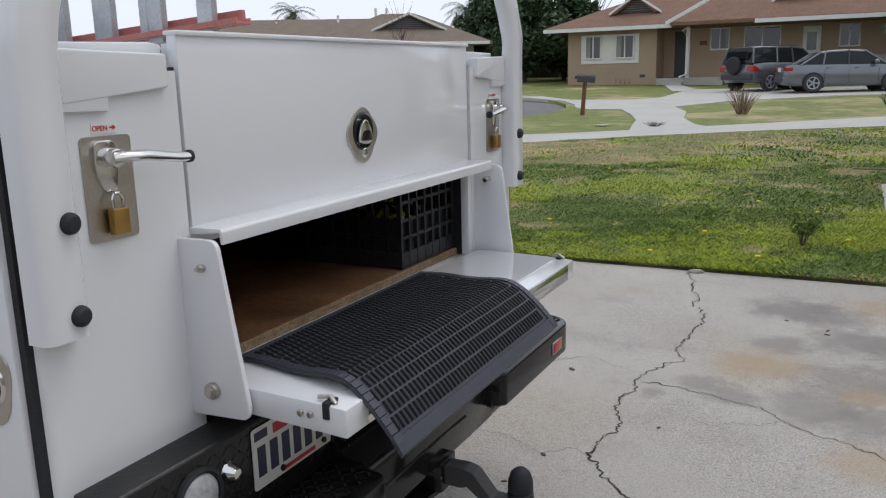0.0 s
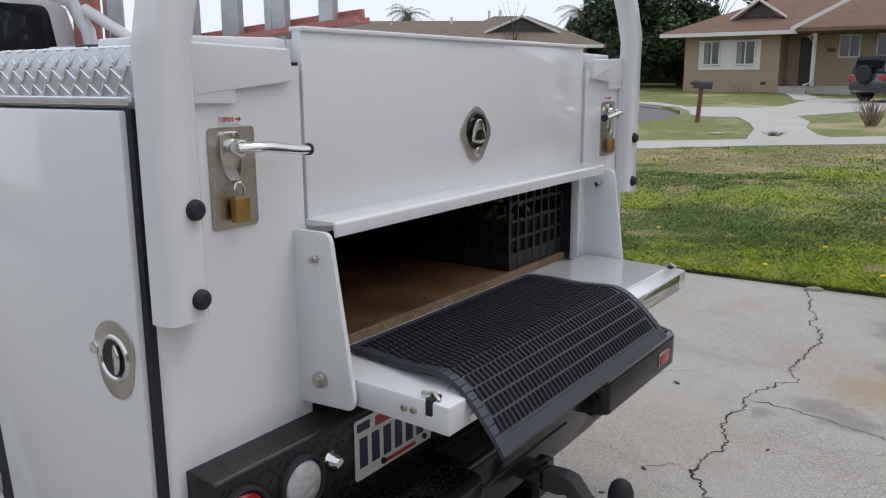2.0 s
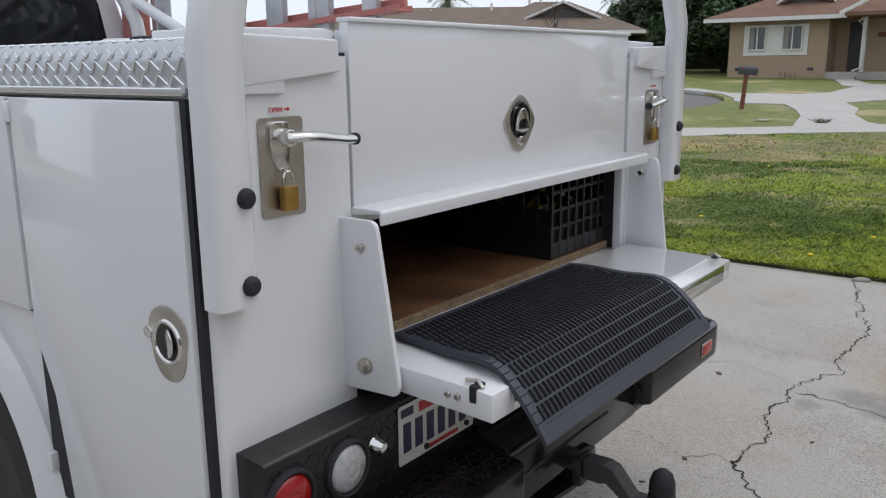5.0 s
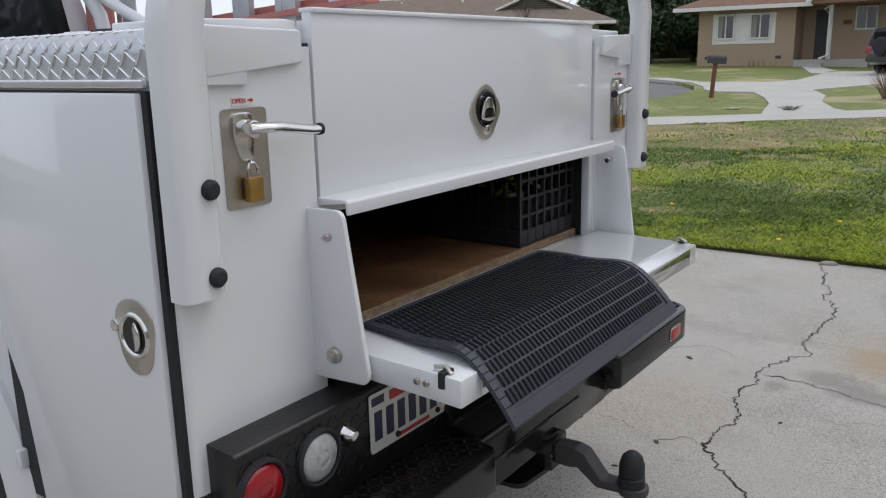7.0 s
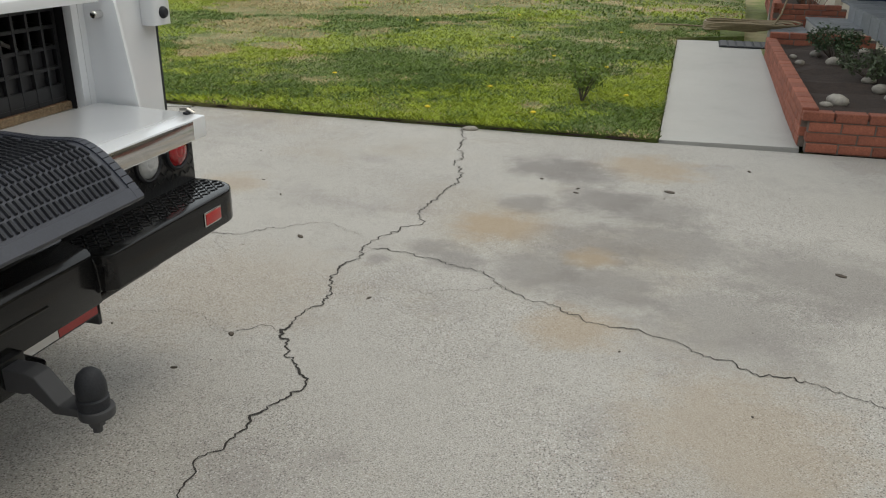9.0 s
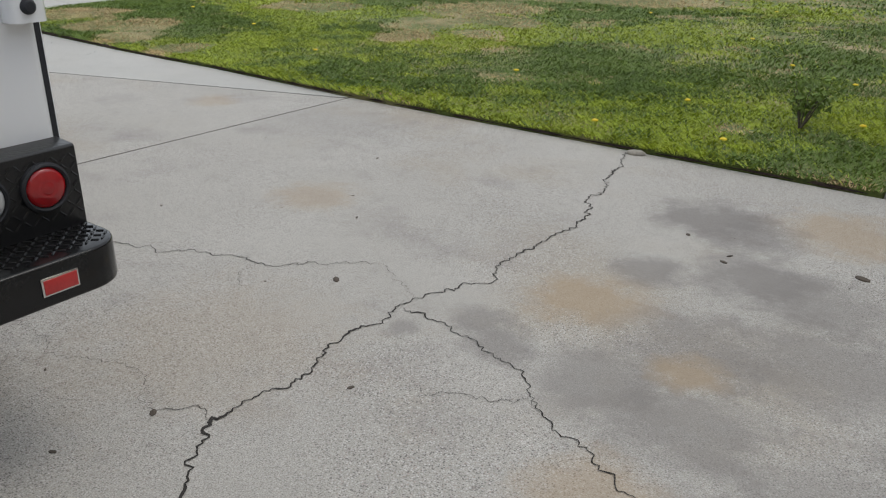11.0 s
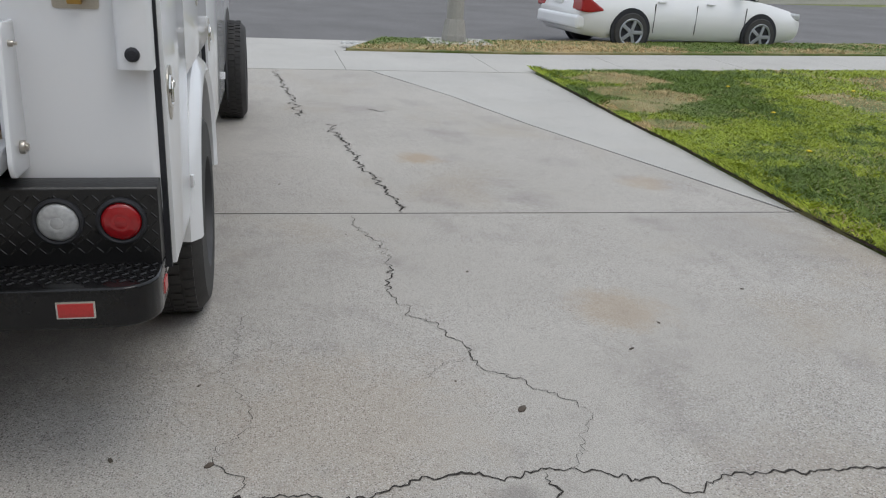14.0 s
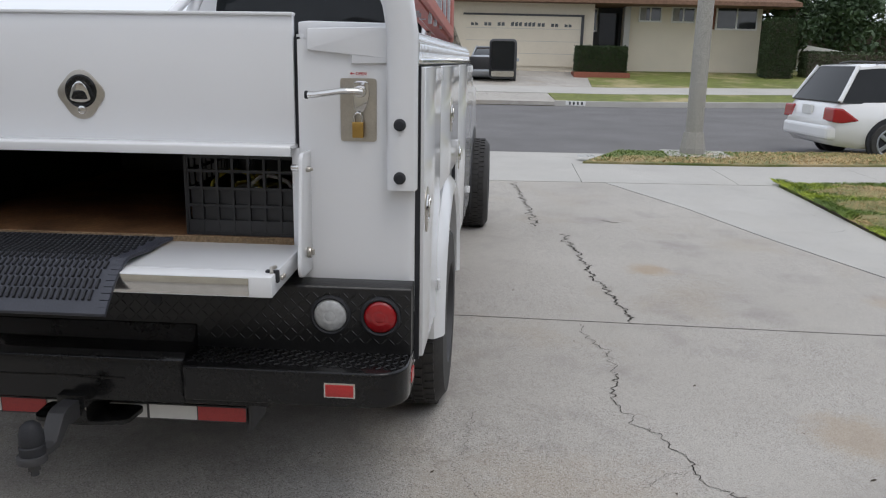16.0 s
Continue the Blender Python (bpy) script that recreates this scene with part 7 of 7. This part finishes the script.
EDGE = [(0.32, LAWN_Y - 0.012), (0.32, LAWN_Y + 0.10), (JOINT_X, LAWN_Y + 0.10), (-5.1, 6.66), (-7.0, 6.62), (-9.0, 6.55), (-9.0, 6.44), (-7.0, 6.49), (-5.1, 6.525), (JOINT_X, LAWN_Y - 0.012)]
blades("grass", EDGE, (-9.0, 0.32, 6.4, 6.82), 26000, 0.045, 0.0038, MATS, "ragged grass fringe over the concrete edge", 55)
# ragged soil edge between lawn and concrete
bm = bmesh.new()
last = None
for k in range(100):
    x = 0.3 - 9.0 * k / 99
    y = LAWN_Y + 0.03 if x > JOINT_X else (LAWN_Y + 0.03 + (x - JOINT_X) * -0.05 if x > -5.1 else 6.57 + (x + 5.1) * 0.025)
    y0 = y - 0.006 - 0.016 * noise.noise((x * 5, 0, 0)) - 0.014 * noise.noise((x * 17, 1, 0))
    pair = [bm.verts.new((x, y0, land(x, y) + 0.004)), bm.verts.new((x, y + 0.02, land(x, y) + 0.040))]
    if last:
        bm.faces.new((last[0], last[1], pair[1], pair[0]))
    last = pair
bmesh.ops.recalc_face_normals(bm, faces=bm.faces[:])
tagged(part("soil_edge", bm, M_SOIL), "ragged dark soil along the lawn edge", "soil", kind="structure")


def dandelion(x, y):
    z = land(x, y) + 0.03
    th = thing("dandelion", (x, y, z), "small yellow dandelion flower in the grass", "flower", "dandelions")
    part("stem", tube([(0, 0, 0), (0.003, 0, 0.05)], 0.002, 5), M_BL_LUSH, th)
    part("bloom", lathe([(0, 0.012), (0.012, 0.011), (0.021, 0.006), (0.022, 0.0), (0.008, -0.004), (0, -0.004)], (0.003, 0, 0.055), "z", 12), M_YELLOW, th)


for x, y in ((-2.66, 7.75), (-1.42, 6.68), (-0.61, 6.75), (-7.6, 8.4), (-7.4, 9.9), (-0.9, 9.4), (-1.6, 10.6), (-3.2, 11.8), (0.0, 7.6), (-0.3, 8.9), (-2.0, 12.9), (-6.2, 8.1), (-1.15, 7.6), (-4.6, 7.4), (-0.4, 11.5)):
    dandelion(x, y)

# leggy little shrub in the lawn
sh = thing("lawn_shrub", at_land(-0.34, 7.45, 0.03), "small leggy green shrub in the lawn", "shrub")
rnd = random.Random(71)
tips = []
for k in range(14):
    a, r, h = rnd.uniform(0, 6.28), rnd.uniform(0.04, 0.17), rnd.uniform(0.14, 0.34)
    e = Vector((math.cos(a) * r, math.sin(a) * r, h))
    part("twig", tube([(0, 0, 0), tuple(e * 0.5 + Vector((0, 0, 0.03))), tuple(e)], 0.004, 5, r_end=0.002), M_BARK, sh)
    tips += [(e, 0.045), (e * 0.75, 0.04)]
me = leaf_cloud(rnd, tips, 22, 0.019, 0.1)
me.materials.append(M_BL_DEEP)
tagged(new("foliage", me), kind="stuff").parent = sh

# half-buried stone at the end of the crack
bm = bmesh.new()
bmesh.ops.create_icosphere(bm, subdivisions=3, radius=1)
for v in bm.verts:
    v.co *= 1 + 0.12 * noise.noise(v.co * 2)
bm.transform(Matrix.Translation((-1.0, 6.40, 0.008)) @ Matrix.Rotation(0.2, 4, "Z") @ Matrix.Diagonal((0.058, 0.030, 0.022, 1)))
tagged(part("edge_stone", bm, M_STONE, smooth=True), "small pale stone at the lawn edge", "stone")

# ---- street lamp, mailbox, litter ----
px, py = -11.72, 6.05
lamp = thing("street_lamp", (px, py, land(px, py) + 0.02), "tall speckled concrete street lamp post", "street lamp")
part("base_collar", lathe([(0.0, 0.0), (0.195, 0.0), (0.195, 0.10), (0.185, 0.14), (0.16, 0.30), (0.15, 0.34), (0.0, 0.36)], (0, 0, 0.0), "z", 8), M_POLE, lamp)
part("shaft", lathe([(0.132, 0.30), (0.128, 1.5), (0.10, 5.0), (0.075, 8.0), (0, 8.0)], (0, 0, 0), "z", 16), M_POLE, lamp, smooth=True)
part("arm", tube([(0, 0, 7.9), (-0.6, 0, 8.5), (-1.8, 0, 8.7)], 0.04, 8), M_STEEL, lamp)
part("lamp_head", box(-2.5, -1.7, -0.16, 0.16, 8.6, 8.78, 0.05), M_CLADDING, lamp)
sheet("lamp_footing", [(px - 0.42, py - 0.42), (px + 0.45, py - 0.42), (px + 0.45, py + 0.55), (px - 0.42, py + 0.55)], 0.036, M_WALK, label="square concrete footing in the verge", category="footing")

mb = thing("mailbox", at_land(-7.2, 23.2), "dark mailbox on a leaning red-stained post", "mailbox")
part("post", box(-0.05, 0.05, -0.05, 0.05, -0.1, 0.92, 0.006), M_WOOD_RED, mb).matrix_basis = pose(0, 0, 0, 0, 4, 0)
part("box", prism([(-0.11, 0.0), (-0.11, 0.14)] + [(0.11 * math.cos(radians(a)), 0.14 + 0.09 * math.sin(radians(a))) for a in range(150, 0, -30)] + [(0.11, 0.14), (0.11, 0.0)], "x", -0.22, 0.28, 0.006), M_CLADDING, mb).matrix_basis = pose(0.06, 0, 0.92, 0, 4, 20)
part("flag", box(-0.05, 0.02, -0.13, -0.12, 0.95, 1.12), M_RED, mb, "red flag")

for k, (x, y) in enumerate(((-5.75, 20.2), (-10.9, 4.35))):
    bm = bmesh.new()
    rnd = random.Random(90 + k)
    n = 7
    g = [[bm.verts.new(((i / n - 0.5) * 0.34, (j / n - 0.5) * 0.24, 0.02 + 0.05 * abs(noise.noise((i * 0.6, j * 0.6, k))))) for j in range(n + 1)] for i in range(n + 1)]
    for i in range(n):
        for j in range(n):
            bm.faces.new((g[i][j], g[i + 1][j], g[i + 1][j + 1], g[i][j + 1]))
    bmesh.ops.solidify(bm, geom=bm.faces[:], thickness=0.002)
    bm.transform(Matrix.Translation(at_land(x, y, 0.01)))
    tagged(part("paper_litter", bm, M_PAPER), "crumpled white paper lying on the verge", "litter", "litter")

# kerb number, shown as plain bars
kn = thing("kerb_number", pose(street_x(-24.395, 5.25), 5.25, land(-24.6, 5.2) - 0.02, 0, 0, SL), "white painted kerb panel with dark bars", "sign")
part("panel", box(-0.004, 0.004, -0.31, 0.31, -0.055, 0.085), M_LABEL, kn)
for k in range(4):
    part("bar", box(0.004, 0.007, -0.21 + k * 0.125, -0.15 + k * 0.125, -0.03, 0.06), M_CLADDING, kn)


def dry_bush(x, y, r, h, n, seed, name, label, mat=M_DRY):
    th = thing(name, at_land(x, y, 0.02), label, "shrub")
    rnd = random.Random(seed)
    bm = bmesh.new()
    for k in range(n):
        a, q = rnd.uniform(0, 6.28), rnd.random()
        e = Vector((math.cos(a) * r * q, math.sin(a) * r * q, h * rnd.uniform(0.5, 1.0)))
        tube([(e.x * 0.25, e.y * 0.25, 0), tuple(e * 0.6), tuple(e)], 0.007, 4, bm=bm, r_end=0.003)
    tagged(part("stalk", bm, mat, th), kind="stuff")


dry_bush(-2.9, 23.6, 0.55, 0.75, 130, 61, "dry_bush", "dry brown clump of bare stalks")
dry_bush(-4.4, 19.9, 0.30, 0.13, 50, 62, "weed_clump", "low grey-green weed clump by the pavement", M_LEAF_PALE)
dry_bush(0.6, 27.0, 0.28, 0.42, 60, 63, "small_bush", "small dark green bush in a lawn", M_LEAF)

# ---- beyond the pavement: gardens, neighbour's drive and path ----
garden = [(4.0, 25.25), (0.6, 22.75), (-2.2, 20.65), (-4.9, 18.75), (-6.9, 17.35), (-8.6, 16.3)] + [(-16.6 + 8.25 * math.cos(radians(a)), 24.0 + 8.05 * math.sin(radians(a))) for a in range(-48, 96, 12)] + [(-17, 40), (-60, 40), (-60, 62), (40, 62), (40, 30)]
sheet("garden_lawn", garden, 0.0, M_GRASS_FAR, step=1.5, label="green neighbouring lawn with dry patches", category="lawn")
sheet("neighbour_drive", [(-11.4, 31.2), (-9.4, 29.0), (-7.4, 29.6), (-6.7, 31.0), (-6.7, 36.8), (4.0, 37.6), (4.0, 33.2), (-1.0, 31.4), (-4.0, 29.0), (-5.2, 26.7), (-6.3, 25.4), (-7.6, 25.0), (-8.2, 25.6), (-8.6, 26.8), (-9.6, 28.6), (-12.4, 30.9)], 0.03, M_WALK, step=0.8, label="pale concrete driveway of the tan house", category="driveway")
sheet("connecting_path", [(-4.7, 18.72), (-5.0, 20.2), (-5.25, 21.6), (-5.9, 23.6), (-6.6, 25.2), (-5.3, 26.6), (-4.5, 24.4), (-4.2, 22.4), (-3.6, 20.6), (-3.2, 20.0)], 0.032, M_WALK, step=0.8, label="pale concrete path linking pavement and driveway", category="path")
sheet("porch_path", [(-8.7, 40.6), (-7.9, 40.6), (-6.4, 36.6), (-6.7, 35.2), (-7.2, 35.4)], 0.03, M_WALK, label="pale path to the tan house porch", category="path")
for k in range(4):
    dry_bush(-11.0 + 0.22 * k, 40.6, 0.1, 0.35, 10, 80 + k, "small_bush", "small dry plant at the house wall", M_DRY)

# ---- front planter of brick, porch steps, hose ----
BR = bpy.data.meshes.new("brick")
bm = box(-0.0975, 0.0975, -0.046, 0.046, -0.031, 0.031, 0.005, 1)
bm.to_mesh(BR)
bm.free()
BR.materials.append(M_BRICK)


def brick_run(parent, a, b, courses, z0, cap=True):
    """Courses of brick from a to b, with header bricks on top."""
    a, b = Vector((*a, 0)), Vector((*b, 0))
    d = (b - a).normalized()
    ang = math.degrees(math.atan2(d.y, d.x))
    L = (b - a).length
    rnd = random.Random(int(L * 100))
    wall = [(-0.0, -0.038), (L, -0.038), (L, 0.038), (0, 0.038)]
    core = prism(wall, "z", z0, z0 + courses * 0.07 + 0.02)
    core.transform(pose(a.x, a.y, 0, 0, 0, ang))
    part("mortar_core", core, M_MORTAR, parent)
    for c in range(courses):
        x = -0.1 if c % 2 else 0.0
        while x < L - 0.06:
            p = a + d * (max(0.09, x + 0.1))
            o = new("brick", BR)
            o.parent = parent
            o.matrix_basis = pose(p.x, p.y, z0 + 0.035 + c * 0.07, rnd.uniform(-1, 1), 0, ang + rnd.uniform(-0.8, 0.8))
            x += 0.205
    if cap:
        x = 0.05
        while x < L:
            p = a + d * x
            o = new("brick", BR)
            o.parent = parent
            o.matrix_basis = pose(p.x, p.y, z0 + 0.035 + courses * 0.07, rnd.uniform(-1, 1), rnd.uniform(-1, 1), ang + rnd.uniform(-1, 1)) @ Matrix.Diagonal((0.98, 1.12, 1, 1))
            x += 0.203


planter = thing("brick_planter", (0, 0, 0), "low red brick planter edging a garden bed", "planter")
brick_run(planter, yard(1.44, 6.90), yard(4.55, 6.98), 3, 0.0)
brick_run(planter, yard(1.44, 6.95), yard(1.47, 11.9), 3, 0.02)
brick_run(planter, yard(1.5, 11.9), yard(2.7, 11.92), 3, 0.08)
bed = [yard(*q) for q in ((1.49, 7.0), (4.58, 7.02), (4.58, 10.85), (2.74, 10.85), (2.74, 11.88), (1.51, 11.88))]
sheet("planter_soil", bed, 0.17, M_SOIL, step=0.25, depth=0.2, label="dark garden soil in the planter", category="soil", rise=lambda x, y: land(x, y) + 0.05 * noise.noise((x * 3, y * 3, 0)))
far_planter = thing("block_planter", (0, 0, 0), "low weathered block planter beside the house", "planter")
brick_run(far_planter, yard(1.74, 15.1), yard(1.95, 20.4), 4, 0.14)
brick_run(far_planter, yard(1.78, 15.05), yard(2.75, 15.05), 4, 0.13)
sheet("planter_soil", [yard(1.85, 15.15), yard(2.62, 15.15), yard(2.62, 20.4), yard(2.03, 20.4)], 0.20, M_SOIL, step=0.4, depth=0.3, label="dark garden soil in the far planter", category="soil")
rnd = random.Random(15)
for k in range(44):
    x, y = rnd.uniform(1.62, 4.2), rnd.uniform(7.15, 11.6)
    if x > 2.6 and y > 10.6:
        continue
    s = rnd.uniform(0.03, 0.085) * (1.0 if x < 2.6 else 1.2)
    x, y = yard(x, y)
    bm = bmesh.new()
    bmesh.ops.create_icosphere(bm, subdivisions=2, radius=1)
    for v in bm.verts:
        v.co *= 1 + 0.18 * noise.noise(v.co * 1.5 + Vector((k, 0, 0)))
    bm.transform(Matrix.Translation((x, y, land(x, y) + 0.17 + s * 0.32)) @ Matrix.Rotation(rnd.uniform(0, 3), 4, "Z") @ Matrix.Diagonal((s * 1.2, s * 0.9, s * 0.62, 1)))
    tagged(part("garden_stone", bm, M_STONE, smooth=True), "smooth pale river stone on the planter soil", "stone", "stones in the planter")
for k, (x, y, r, h) in enumerate(((2.05, 10.6, 0.30, 0.42), (2.25, 9.3, 0.32, 0.34), (2.65, 8.0, 0.30, 0.36), (3.3, 8.9, 0.3, 0.4), (2.3, 17.4, 0.25, 0.6), (2.4, 19.6, 0.3, 0.7), (3.2, 7.6, 0.25, 0.3))):
    th = thing("garden_shrub", at_land(*yard(x, y), 0.17), "small grey-green shrub in the planter bed", "shrub", "shrubs in the planter")
    rnd = random.Random(120 + k)
    tips = []
    for _ in range(22):
        a, q = rnd.uniform(0, 6.28), rnd.random() ** 0.5
        e = Vector((math.cos(a) * r * q, math.sin(a) * r * q, h * (1 - 0.5 * q) * rnd.uniform(0.7, 1)))
        part("twig", tube([(0, 0, 0), tuple(e * 0.55), tuple(e)], 0.006, 4, r_end=0.002), M_BARK, th)
        tips += [(e, 0.06), (e * 0.8, 0.06), (e * 0.6, 0.05)]
    me = leaf_cloud(rnd, tips, 22, 0.019, 0.1)
    me.materials.append(M_LEAF_PALE if k % 3 else M_LEAF)
    tagged(new("foliage", me), kind="stuff").parent = th
# dry agave-like plant and pipe in the far planter
dry_bush(*yard(2.35, 16.2), 0.35, 0.55, 26, 66, "dry_plant", "dry reddish plant in the far planter", M_WOOD_RED)
pipe = [(*yard(x, y), z) for x, y, z in ((1.62, 14.9, 0.15), (1.62, 14.9, 0.62), (1.9, 15.0, 0.66), (2.5, 15.2, 0.66), (2.62, 15.2, 0.6))]
tagged(part("water_pipe", tube(pipe, 0.022, 8), M_STEEL), "thin weathered metal water pipe over the planter", "pipe")

# slate-tiled porch and steps
TILE = bpy.data.meshes.new("tile")
bm = box(-0.148, 0.148, -0.148, 0.148, -0.012, 0.012, 0.003, 1)
bm.to_mesh(TILE)
bm.free()
TILE.materials.append(M_SLATE)
rnd = random.Random(33)


def tiles(x0, x1, y0, y1, z, upright=""):
    (x0, y0), (x1, y1) = yard(x0, y0), yard(x1, y1)
    nx, ny = max(1, round((x1 - x0) / 0.3)), max(1, round((y1 - y0) / 0.3))
    for i in range(nx):
        for j in range(ny):
            o = new("tile", TILE)
            o.parent = oh
            o.matrix_basis = pose(x0 + (i + 0.5) * (x1 - x0) / nx, y0 + (j + 0.5) * (y1 - y0) / ny, z + rnd.uniform(-0.002, 0.002)) @ Matrix.Diagonal(((x1 - x0) / nx / 0.3, (y1 - y0) / ny / 0.3, 1, 1))


tiles(2.72, 5.5, 10.9, 15.6, 0.512)
tiles(2.14, 2.72, 13.13, 14.77, 0.325)
tiles(1.60, 2.14, 13.13, 14.77, 0.195)
for k in range(6):
    o = new("tile", TILE)
    o.parent = oh
    o.matrix_basis = pose(*yard(2.735, 11.05 + k * 0.65), 0.40, 0, 90, 0) @ Matrix.Diagonal((0.7, 1.7, 1, 1))
mt = thing("door_mat", at_land(1.02, 11.45, 0.013), "dark grey ribbed rubber door mat on the path", "mat")
part("mat_base", box(-0.24, 0.36, -0.30, 0.28, 0.0, 0.012, 0.004), M_RUBBER, mt)
for k in range(6):
    part("mat_rib", box(-0.22 + k * 0.095, -0.15 + k * 0.095, -0.28, 0.26, 0.012, 0.018, 0.002), M_CLADDING, mt)
hose = thing("garden_hose", at_land(0.95, 12.55, 0.05), "coiled tan garden hose lying on the grass", "hose")
rnd = random.Random(77)
for k in range(6):
    r0, r1 = 0.34 + 0.03 * k, 0.36 + 0.05 * k
    pts = [(r1 * math.cos(a * 0.32) + 0.05 * k + rnd.uniform(-0.012, 0.012), 0.75 * r0 * math.sin(a * 0.32) + rnd.uniform(-0.012, 0.012), 0.02 + 0.018 * k + 0.01 * math.sin(a)) for a in range(20)]
    part("coil", tube(pts, 0.013, 6, closed=False), M_HOSE, hose, smooth=True)
part("coil", tube([(0.5, 0.1, 0.03), (0.62, 0.35, 0.2), (0.7, 0.6, 0.42)], 0.013, 6), M_HOSE, hose, smooth=True)
part("coil", tube([(-0.3, 0.1, 0.02), (-0.7, 0.3, 0.01), (-1.0, 0.25, 0.01)], 0.012, 6), M_HOSE, hose, smooth=True)
